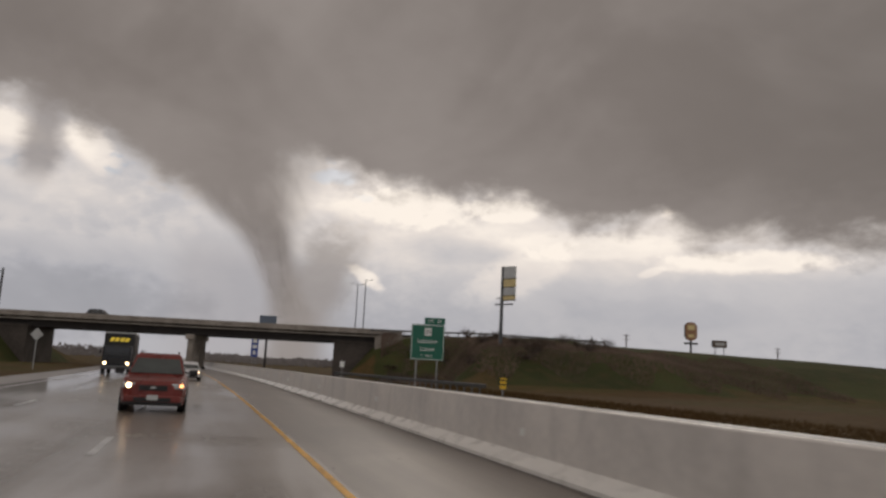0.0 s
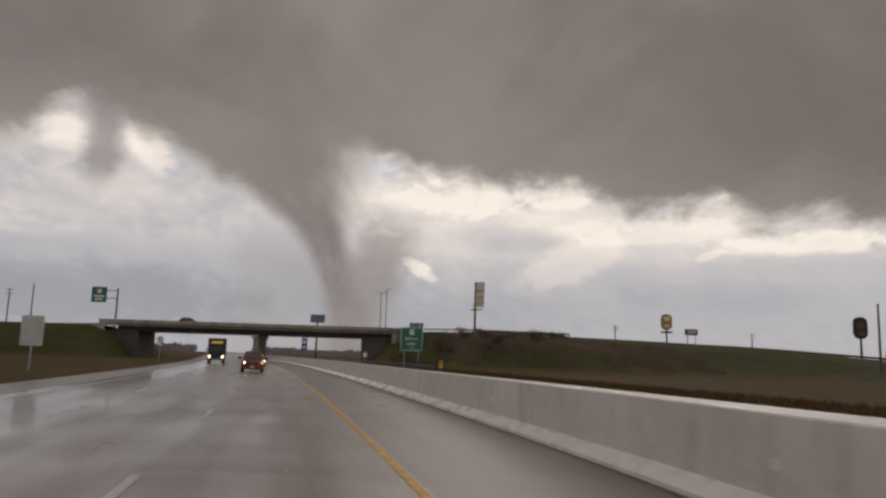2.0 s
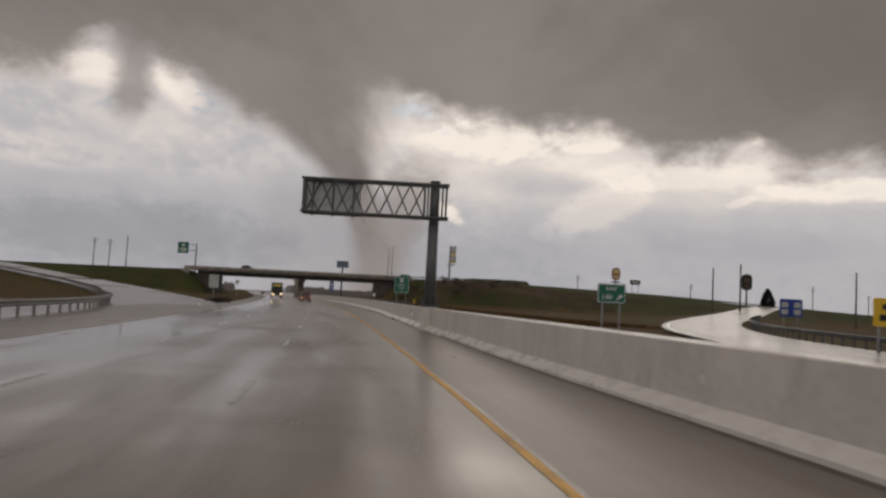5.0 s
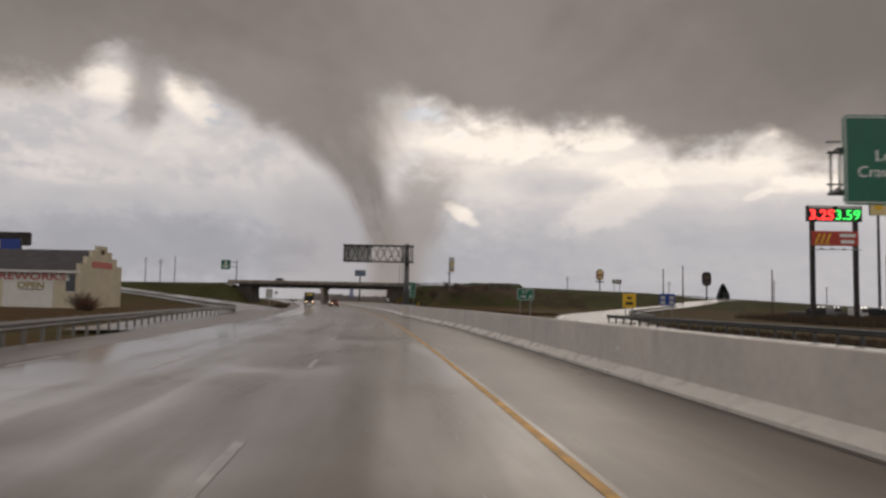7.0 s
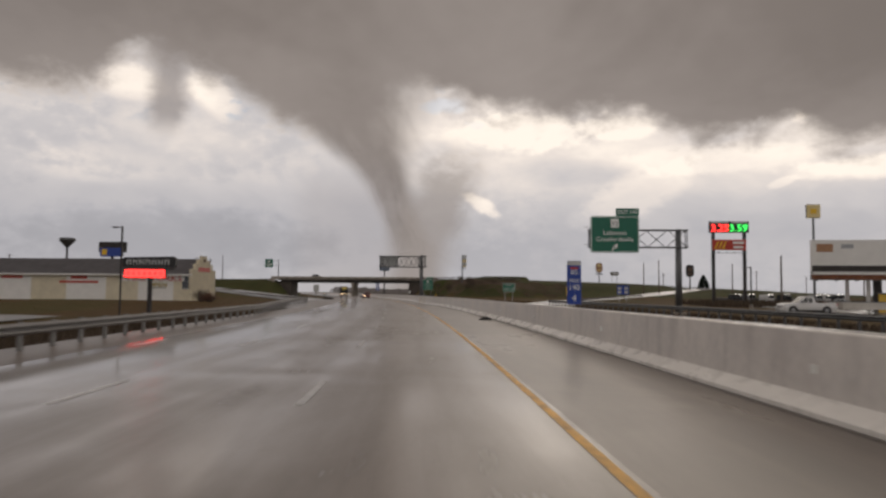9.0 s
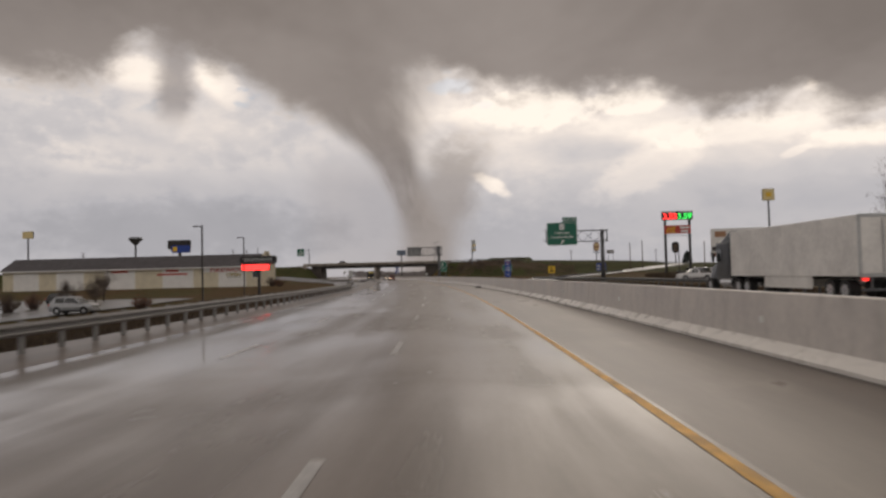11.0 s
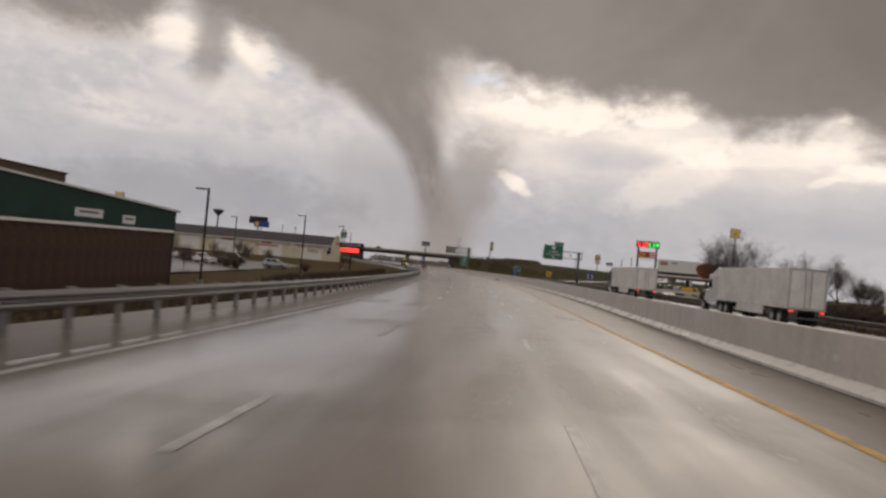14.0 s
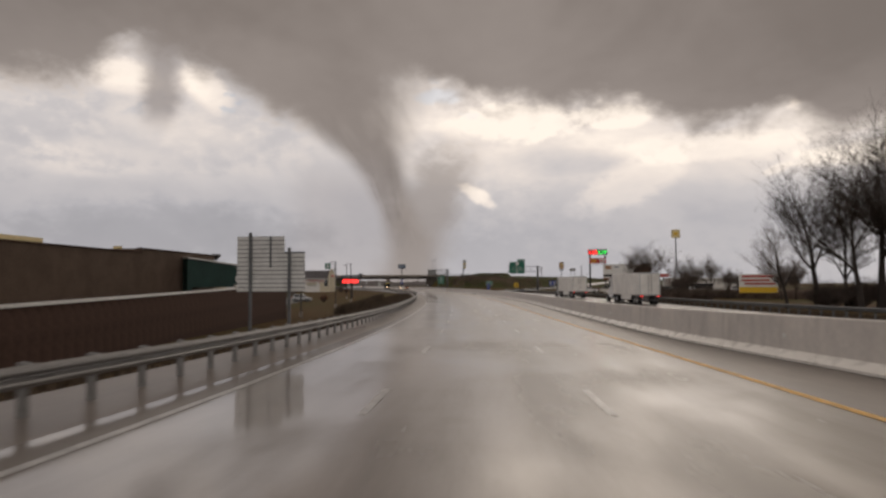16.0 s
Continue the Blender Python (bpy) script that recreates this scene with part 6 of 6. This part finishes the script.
def semi(m, cab_paint, label):
    """A tractor with a box trailer that drives toward +y; its origin is at the rear on the ground."""
    t = thing("semi_truck", m, label, "truck", "semi trucks on the opposite carriageway")
    tr = part("trailer", B(((0, 7.2, 2.55), (2.6, 14.4, 2.8)), bevel=0.04), M_TRAILER, t, "off-white box trailer")
    for i in range(13):
        for s in (-1, 1):
            part("side_post", B(((s * 1.305, 0.6 + i * 1.1, 2.55), (0.02, 0.06, 2.6))), M_TRAILER, tr)
    part("rear_frame", B(((0, -0.02, 3.9), (2.6, 0.06, 0.14)), ((0, -0.02, 1.2), (2.6, 0.06, 0.16)), ((-1.24, -0.02, 2.55), (0.12, 0.06, 2.7)), ((1.24, -0.02, 2.55), (0.12, 0.06, 2.7))), M_SIGNBACK, tr)
    for s in (-1, 1):
        part("rear_door", B(((s * 0.59, -0.03, 2.55), (1.15, 0.05, 2.5)), bevel=0.01), M_TRAILER, tr)
        part("door_bar", R(((s * 0.2, -0.09, 1.35), (s * 0.2, -0.09, 3.75), 0.025, 0.025, 6)), M_GALV, tr)
        part("tail_lamp", B(((s * 1.05, -0.06, 1.02), (0.28, 0.05, 0.12))), G_TAIL, tr, "lit red tail lamp")
    part("underride_bar", B(((0, 0.05, 0.55), (2.3, 0.1, 0.12)), ((-0.7, 0.05, 0.85), (0.1, 0.1, 0.6)), ((0.7, 0.05, 0.85), (0.1, 0.1, 0.6))), M_GALV_DK, tr)
    part("chassis", B(((0, 7.2, 1.08), (1.1, 14.0, 0.16))), M_BLACK, tr)
    for s in (-1, 1):
        part("side_skirt", B(((s * 1.22, 7.0, 0.85), (0.04, 5.4, 0.65))), M_TRAILER, tr)
        for y in (1.3, 2.6):
            wheel(t, s * 1.0, y, 0.5, 0.5)
        for y in (12.2, 13.5, 18.2):
            wheel(t, s * 1.0, y, 0.5, 0.45)
    cab = part("cab", B(((0, 16.0, 2.1), (2.4, 2.3, 2.6)), bevel=0.12), cab_paint, t, "dark sleeper cab")
    bm = bmesh.new()
    loft(bm, [[(-1.15, 14.8, 3.3), (1.15, 14.8, 3.3), (1.15, 14.8, 4.0), (-1.15, 14.8, 4.0)], [(-1.1, 16.6, 3.2), (1.1, 16.6, 3.2), (1.0, 16.6, 3.5), (-1.0, 16.6, 3.5)]])
    part("roof_fairing", bm, cab_paint, cab)
    bm = bmesh.new()
    loft(bm, [[(-1.1, 17.0, 0.7), (1.1, 17.0, 0.7), (1.05, 17.0, 2.15), (-1.05, 17.0, 2.15)], [(-1.0, 18.9, 0.7), (1.0, 18.9, 0.7), (0.85, 18.9, 1.75), (-0.85, 18.9, 1.75)]])
    part("hood", bm, cab_paint, cab)
    part("chassis_rail", B(((0, 15.5, 0.85), (1.0, 5.5, 0.25))), M_BLACK, t)
    part("side_window", B(((-1.21, 16.6, 2.55), (0.03, 0.9, 0.75)), ((1.21, 16.6, 2.55), (0.03, 0.9, 0.75))), M_GLASS, cab)
    for s in (-1, 1):
        part("mirror", B(((s * 1.42, 17.1, 2.4), (0.16, 0.12, 0.6)), bevel=0.03), M_BLACK, cab)
        part("fuel_tank", R(((s * 0.95, 14.6, 0.75), (s * 0.95, 16.4, 0.75), 0.33, 0.33, 14)), M_CHROME, t)
        part("exhaust_stack", R(((s * 1.05, 14.7, 1.2), (s * 1.05, 14.7, 3.9), 0.07, 0.07, 8)), M_CHROME, t)
    return t


p = at(-197.6, 17.7)
semi(pose(p.x, p.y, 0.004, 0, 0, math.degrees(-math.atan(slope(-190)))), M_CARDARK, "semi truck with a dark cab and an off-white box trailer")
p = at(-241.2, 17.7)
semi(pose(p.x, p.y, 0.004, 0, 0, math.degrees(-math.atan(slope(-231)))), M_CARWHITE, "semi truck with a white cab and a white box trailer")


def parked(name, x, y, rot, paint, label, kind, z=None):
    g = land(x, y) if z is None else z
    return tagged(car(name, pose(x, y, g, 0, 0, rot), paint, label, kind, lights=False, detail=False), group="parked cars")


for i, (x, y, r, mat, lab, kd) in enumerate(((-37.5, -148, 80, M_CARWHITE, "white SUV parked at the shop", "suv"), (-36.5, -143.5, 80, M_CARWHITE, "white car parked at the shop", "sedan"),
                                              (-35.8, -139, 80, M_CARRED, "red car parked at the shop", "sedan"), (-22.5, -165.5, 75, M_CARWHITE, "white pickup parked in the lot", "pickup"),
                                              (-20.5, -160.5, 75, M_CARDARK, "dark car parked in the lot", "sedan"), (-11.7, -157, 95, M_CARSILVER, "silver car parked near the lamps", "suv"),
                                              (-31, -128, 85, M_CARDARK, "dark SUV parked at the shop", "suv"))):
    parked("parked_car", x, y, r, mat, lab, kd, -1.53)
for x, y, r, mat, lab, kd in ((79, -82, 60, M_CARSILVER, "pale car on the truck stop forecourt", "sedan"), (88, -86, 70, M_CARDARK, "dark pickup on the truck stop forecourt", "pickup"),
                              (97, -96, 80, M_CARWHITE, "white car near the fuel canopy", "sedan"), (86, -112, 20, M_CARDARK, "dark car by the kiosk", "suv"), (112, -92, 80, M_CARWHITE, "white SUV by the fuel shop", "suv")):
    parked("parked_car", x, y, r, mat, lab, kd, -0.04)
parked("pickup_truck", 62.8, -109.6, -90, M_CARWHITE, "white pickup parked beyond the guardrail", "pickup", -0.15)


def flat_trailer():
    t = thing("cargo_trailer", pose(71.6, -109.4, 0), "long low pale trailer behind a white pickup", "trailer", "parked cars")
    part("bed", B(((0, 0, 0.75), (11.0, 2.3, 0.75)), bevel=0.04), M_PALEWALL, t, "pale trailer body")
    part("top_rail", B(((0, 0, 1.16), (11.1, 2.36, 0.08))), M_GALV_DK, t)
    part("drawbar", B(((-6.0, 0, 0.42), (1.4, 0.14, 0.12))), M_DARKPOST, t)
    for x in (0.6, 1.6):
        for y in (-1.0, 1.0):
            part("wheel", R(((x, y - 0.13, 0.22), (x, y + 0.13, 0.22), 0.38, 0.38, 16)), M_TYRE, t)


flat_trailer()


def far_truck(x, y, rot, paint, label):
    """A short truck added far off; its glowing spots stand for distant white glints. Faces -y."""
    t = thing("parked_truck", pose(x, y, land(x, y) + 0.02, 0, 0, rot), label, "truck", "trucks in the far lot")
    cab = part("cab", B(((0, 0, 1.35), (2.1, 2.4, 1.7)), bevel=0.15), paint, t)
    part("windscreen", B(((0, -1.21, 1.75), (1.8, 0.05, 0.6)), bevel=0.02), M_GLASS, cab)
    part("bed", B(((0, 3.6, 0.95), (2.1, 4.6, 0.9)), bevel=0.05), M_GALV_DK, t)
    part("light_spot", B(((-0.5, -1.0, 2.28), (0.2, 0.15, 0.1)), bevel=0.02), G_WHITE, t, "white glowing spot for a distant glint")
    part("light_spot", B(((0.5, -1.0, 2.28), (0.2, 0.15, 0.1)), bevel=0.02), G_WHITE, t, "white glowing spot for a distant glint")
    for s in (-1, 1):
        for wy in (0.0, 4.4):
            part("wheel", R(((s * 1.0 - 0.15, wy, 0.48), (s * 1.0 + 0.15, wy, 0.48), 0.48, 0.48, 16)), M_TYRE, t)


for i, (x, y) in enumerate(((84.0, -19), (87.5, -17), (90.5, -20), (95.0, -18), (100.5, -21), (103.0, -19), (106.5, -18))):
    far_truck(x, y, 18 + 7 * (i % 3), (M_CARDARK, M_CARSILVER, M_CARWHITE)[i % 3], "truck added in the far lot to carry white light spots")


# ---------------------------------------------------------------- trees and scrub
M_DEAD = material("dead_leaves", (0.045, 0.033, 0.026), 0.9, var=0.45, scale=0.6, fine=6)


def branches(bm, twig, rng, p, d, length, r, depth, spread=0.55, droop=0.0):
    """A limb that bends, thins and forks."""
    n = 3
    for i in range(n):
        q = p + d * (length / n)
        r1 = r * (1 - 0.22)
        tgt = bm if r > 0.035 else twig
        rod(tgt, p, q, r, r1, 7 if r > 0.1 else (5 if r > 0.035 else 3), False)
        p, r = q, r1
        d = (d + Vector((rng.uniform(-1, 1), rng.uniform(-1, 1), rng.uniform(-0.4, 0.8) - droop)) * 0.14).normalized()
        if depth > 0 and (i > 0 or depth < 4):
            k = 2
            for _ in range(k):
                side = Vector((rng.uniform(-1, 1), rng.uniform(-1, 1), rng.uniform(-0.2, 0.7))).normalized()
                branches(bm, twig, rng, p, (d * (1 - spread) + side * spread).normalized(), length * rng.uniform(0.55, 0.78), r * 0.6, depth - 1, spread, droop)
    if depth > 0:
        branches(bm, twig, rng, p, d, length * 0.72, r * 0.85, depth - 1, spread, droop)


def bare_tree(x, y, h, seed, label, leaves=0, group="bare trees beside the road", spread=0.55, z=None, crown=None):
    rng = random.Random(seed)
    t = thing("tree", pose(x, y, 0), label, "tree", group)
    g = (land(x, y) if z is None else z) - 0.2
    trunk, twig = bmesh.new(), bmesh.new()
    branches(trunk, twig, rng, Vector((0, 0, g)), Vector((rng.uniform(-.08, .08), rng.uniform(-.08, .08), 1)).normalized(), h * 0.34, h * 0.02, 4, spread)
    if leaves:
        vs = [v.co.copy() for v in twig.verts]
        for _ in range(abs(leaves)):
            c = rng.choice(vs) + Vector((rng.gauss(0, .12), rng.gauss(0, .12), rng.gauss(0, .12)))
            if leaves < 0:
                # fine twig ends
                d = Vector((rng.gauss(0, 1), rng.gauss(0, 1), rng.gauss(0.5, 0.8))).normalized() * rng.uniform(0.25, 0.7)
                w = Vector((rng.uniform(-1, 1), rng.uniform(-1, 1), 0)) * 0.015
                twig.faces.new([twig.verts.new(q) for q in (c - w, c + w, c + d)])
                continue
            s = rng.uniform(0.07, 0.17)
            a, b = Vector((rng.uniform(-1, 1), rng.uniform(-1, 1), rng.uniform(-1, 1))) * s, Vector((rng.uniform(-1, 1), rng.uniform(-1, 1), rng.uniform(-1, 1))) * s
            twig.faces.new([twig.verts.new(c + q) for q in (a, b, -a)])
    part("trunk", trunk, M_BARK, t, "dark wet trunk and limbs")
    part("crown", twig, crown or M_TWIG, t, "bare grey-brown twigs")
    return t


for i, (x, y, h) in enumerate(((-44, -158, 5.5), (-38, -166, 5.0), (-30, -172, 5.5), (-48, -140, 5.0), (-26, -135, 4.5), (-18, -142, 4.5), (-52, -170, 6.0), (-36, -150, 6.0), (-23, -158, 5.0), (-43, -96, 7.0), (-14, -206, 4.2), (-10, -199, 4.0), (-58, -128, 6.5), (-34, -112, 5.5))):
    bare_tree(x, y, h, 71 + i, "small bare tree in the shop parking lot", -2400, group="lot trees", z=-1.7)
for i, (x, y, h) in enumerate(((64.3, -170.2, 12.6), (67.6, -172.2, 13.4), (72.5, -189.0, 9.6), (75.0, -193.0, 9.4), (70.5, -186.0, 8.4), (68.5, -200.5, 6.0), (66.0, -203.0, 5.2), (82.5, -206.0, 7.6), (86.0, -203.0, 7.0), (78.4, -190.5, 6.6), (81.2, -189.0, 6.0), (85.6, -192.5, 7.2), (88.8, -190.0, 8.0), (91.0, -191.5, 8.2))):
    bare_tree(x, y, h, 11 + i, "bare winter tree with fine twigs behind the guardrail" if h > 11 else "low bare tree behind the guardrail", -11000 if h > 11 else -6000)
for i, (x, y, h) in enumerate(((68.6, -252.5, 19.0), (74.6, -253.5, 24.0), (71.3, -256.5, 18.5), (78.0, -249.0, 25.0), (81.5, -256.0, 25.0), (78.5, -259.0, 23.0), (73.0, -249.5, 15.0), (76.5, -255.0, 18.0))):
    bare_tree(x, y, h, 41 + i, "tall dark winter tree with a dense crown of fine twigs", -9000, group="dark trees at the road's end", spread=0.56, crown=M_DEAD)
bare_tree(65.6, -252.3, 11.5, 57, "slim bare tree at the edge of the thicket", -1500, group="dark trees at the road's end")


def evergreen(x, y, h, seed, label):
    rng = random.Random(seed)
    t = thing("tree", pose(x, y, 0), label, "tree")
    g = land(x, y)
    part("trunk", R(((0, 0, g - 0.2), (0, 0, g + h * 0.9), 0.16, 0.03, 8)), M_BARK, t)
    bm = bmesh.new()
    for _ in range(1600):
        k = rng.random()**0.8
        rr = (1 - k**1.5) * h * 0.40 * math.sqrt(rng.random()) + 0.05
        a = rng.uniform(0, 2 * math.pi)
        c = Vector((math.cos(a) * rr, math.sin(a) * rr, g + 0.2 + k * h))
        out = Vector((math.cos(a), math.sin(a), -0.25))
        side = Vector((-math.sin(a), math.cos(a), 0)) * rng.uniform(0.12, 0.28)
        tip = c + out * rng.uniform(0.3, 0.7)
        bm.faces.new([bm.verts.new(q) for q in (c - side, c + side, tip)])
        bm.faces.new([bm.verts.new(q) for q in (c + Vector((0, 0, 0.2)), c - Vector((0, 0, 0.15)), tip)])
    part("crown", bm, M_PINE, t, "dark evergreen needles")


evergreen(118.4, 132.3, 5.6, 5, "dark cone-shaped evergreen beside the ramp")


def shrub(x, y, h, w, seed, mat, label, n=160, z=None):
    rng = random.Random(seed)
    t = thing("shrub", pose(x, y, 0), label, "shrub", "roadside shrubs")
    g = (land(x, y) if z is None else z) - 0.05
    bm, lf = bmesh.new(), bmesh.new()
    for _ in range(n):
        a, k = rng.uniform(0, 2 * math.pi), rng.random()**0.5
        tip = Vector((math.cos(a) * w / 2 * k, math.sin(a) * w / 2 * k, g + h * (1.05 - 0.45 * k * k) * rng.uniform(0.6, 1.0)))
        mid = Vector((tip.x * 0.5 + rng.gauss(0, 0.1), tip.y * 0.5 + rng.gauss(0, 0.1), g + (tip.z - g) * 0.55))
        rod(bm, (tip.x * 0.15, tip.y * 0.15, g), mid, 0.022, 0.015, 3, False)
        rod(bm, mid, tip, 0.015, 0.006, 3, False)
        for _ in range(5):
            c = mid.lerp(tip, rng.random()) + Vector((rng.gauss(0, .14), rng.gauss(0, .14), rng.gauss(0, .14)))
            s = rng.uniform(0.05, 0.13)
            q = [Vector((rng.uniform(-1, 1), rng.uniform(-1, 1), rng.uniform(-1, 1))) * s for _ in range(3)]
            lf.faces.new([lf.verts.new(c + v) for v in q])
    part("stem_clump", bm, M_TWIG, t)
    part("foliage", lf, mat, t)
    return t


rs = random.Random(77)
for i in range(34):
    x = rs.uniform(2, 38)
    y = rs.uniform(96, 128)
    shrub(x, y, rs.uniform(0.8, 2.2), rs.uniform(2, 4.5), 200 + i, M_SCRUB, "brown winter scrub on the overpass bank", 70)
for i, (x, y, h, w, m) in enumerate(((-40, -139, 3.2, 3.4, M_RUST), (-46, -150, 2.6, 3, M_SCRUB), (-33, -150, 2.2, 2.5, M_SCRUB), (-27, -141, 2.6, 2.6, M_RUST), (-24, -150, 2.8, 3, M_SCRUB),
                                     (-16, -170, 2.4, 3.2, M_SCRUB), (-12, -176, 2.4, 3, M_SCRUB), (-8, -150, 2.2, 2.6, M_RUST), (-22, -60, 2.6, 4.0, M_SCRUB), (-19, -64, 2.0, 3.6, M_RUST),
                                     (-8.8, -17.5, 0.6, 3.2, M_DEAD), (-9.6, -13.0, 0.5, 3.0, M_DEAD), (66, -160, 1.4, 2.6, M_RUST), (60, -150, 1.0, 2.4, M_SCRUB), (70, -208, 2.6, 4.5, M_SCRUB), (64, -214, 2.2, 4.0, M_SCRUB), 
                                     (70.5, -251.0, 3.0, 5, M_DEAD), (79, -247, 3.6, 5.5, M_DEAD), (84, -250, 4.0, 6, M_DEAD), (69.5, -253.0, 3.2, 5, M_DEAD), (73, -252.0, 3.8, 5.5, M_DEAD), (77, -251, 4.2, 6, M_DEAD), (81, -252, 4.2, 6, M_DEAD), (75, -248, 3.0, 5, M_DEAD), (64.5, -199, 2.8, 5, M_SCRUB), (66.5, -206, 2.6, 5, M_SCRUB), (62.5, -204, 2.4, 4.5, M_SCRUB), (69, -210, 2.6, 5, M_SCRUB), (67.0, -201, 2.6, 4.5, M_SCRUB), (71.5, -197, 2.8, 5, M_SCRUB), (77, -196, 2.6, 5, M_SCRUB))):
    shrub(x, y, h, w, 300 + i, m, "bare reddish-brown shrub beside the paving" if m is M_RUST else "grey-brown winter shrub behind the guardrail", 460 if m is M_DEAD and h > 2 else 170)


def verge(name, area, n, seed, mat, label, tall=0.5):
    """Uneven dead grass and weeds, one mesh of blades; area gives a place from two random numbers."""
    rng = random.Random(seed)
    v, f = [], []
    for _ in range(n):
        x, y = area(rng.random(), rng.random())
        z = land(x, y) - 0.03
        hgt = tall * rng.uniform(0.3, 1.0)
        a = rng.uniform(0, math.pi)
        dx, dy = math.cos(a) * 0.05, math.sin(a) * 0.05
        lx, ly = rng.gauss(0, 0.2) * hgt, rng.gauss(0, 0.2) * hgt
        k = len(v)
        v += [(x - dx, y - dy, z), (x + dx, y + dy, z), (x + lx, y + ly, z + hgt)]
        f.append((k, k + 1, k + 2))
    me = bpy.data.meshes.new(name)
    me.from_pydata(v, [], f)
    me.materials.append(mat)
    return tagged(new(name, me), label, "grass", kind="stuff")


def left_strip(a, b):
    y = -330 + 205 * a
    p = at(y, -13.6 - 7.5 * b)
    return p.x, p.y


def right_strip(a, b):
    y = -340 + 262 * a
    p = at(y, 21.9 + 6 * b)
    return p.x, p.y


def bank_strip(a, b):
    y = -40 + 140 * a
    p = at(y, 21.2 + 9 * b)
    return p.x, p.y


def brush_bank(a, b):
    x = 1.0 + 62 * a**2.2
    return x, 94 + (37 - 0.25 * x) * b + 3 * math.sin(x * 0.7)


def truck_stop_brush(a, b):
    return 66 + 62 * a + 6 * b, -66 + 52 * b - 6 * a


def thicket_strip(a, b):
    return 66 + 36 * a + 2 * math.sin(9 * b), -198 + 9 * b + 3 * math.sin(7 * a)


def hedge_strip(a, b):
    y = -232 + 110 * a
    p = at(y, -20.5 - 2.5 * b)
    return p.x, p.y


verge("dead_grass", left_strip, 26000, 1, M_SCRUB, "dead brown grass behind the outer guardrail", 0.45)
verge("dead_grass", right_strip, 22000, 2, M_SCRUB, "dead brown grass behind the far guardrail", 0.4)
verge("dead_grass", bank_strip, 20000, 3, grass_mat("tawny_grass", (0.12, 0.07, 0.03), (0.10, 0.075, 0.03), (0.14, 0.085, 0.04)), "tawny grass along the foot of the bank", 0.4)
verge("brush", brush_bank, 52000, 6, M_BRUSH, "tangled brown brush on the bank beside the overpass", 0.55)
verge("brush", truck_stop_brush, 22000, 8, M_SCRUB, "dead brown brush beside the truck stop", 1.5)
verge("brush", thicket_strip, 16000, 9, M_BRUSH, "low brown thicket round the small billboard", 2.1)
verge("weeds", hedge_strip, 24000, 4, M_SCRUB, "row of dark winter weeds beside the parking lot", 1.6)



def far_woods():
    """Low bare woods and hedges along the skyline, one mesh of small ragged clumps."""
    rng = random.Random(91)
    v, f = [], []
    for _ in range(15000):
        x = rng.uniform(-620, 330)
        y = rng.uniform(560, 760)
        tall = 4.0 + 5.5 * abs(noise.noise(Vector((x * 0.011, 3.0, 0)))) + 3.5 * abs(noise.noise(Vector((x * 0.06, 9.0, 0))))
        if abs(x - centre(y)) < 28:
            continue
        z = tall * rng.random()**0.7
        k = len(v)
        w, hgt = rng.uniform(0.5, 1.6), rng.uniform(0.8, 2.2)
        v += [(x - w, y, z - 0.3), (x + w, y + rng.uniform(-1, 1), z - 0.3), (x + rng.uniform(-0.6, 0.6), y, z + hgt)]
        f.append((k, k + 1, k + 2))
    me = bpy.data.meshes.new("far_woods")
    me.from_pydata(v, [], f)
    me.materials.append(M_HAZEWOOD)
    tagged(new("far_woods", me), "low bare woods along the distant skyline, greyed as by haze", "woods", kind="stuff")


far_woods()

# bits of tyre on the shoulder
for x, y, s, a in ((29.75, -142.5, 0.72, 20), (26.3, -227.9, 0.28, 70), (14.9, -49.5, 0.4, 60)):
    t = thing("tyre_scrap", pose(x, y, 0.0, 0, 0, a), "torn black lump of tyre lying on the wet shoulder", "debris", "road debris")
    bm = bmesh.new()
    rows = []
    for i in range(15):
        k = i / 14
        px, py = -0.6 + 1.2 * k, 0.09 * math.sin(k * 5)
        w = 0.19 * (0.45 + 0.55 * math.sin(k * math.pi)**0.5) * (1 + 0.15 * math.sin(i * 2.1))
        up = 0.03 + 0.27 * math.sin(k * math.pi)**0.7 * (1 + 0.12 * math.sin(i * 1.7))
        rows.append([(px * s, (py - w) * s, 0.0), (px * s, (py - w * 0.7) * s, up * 0.75 * s), (px * s, (py + w * 0.1) * s, up * s), (px * s, (py + w * 0.8) * s, up * 0.6 * s), (px * s, (py + w) * s, 0.0)])
    loft(bm, rows)
    part("tread", bm, M_TYRE, t)
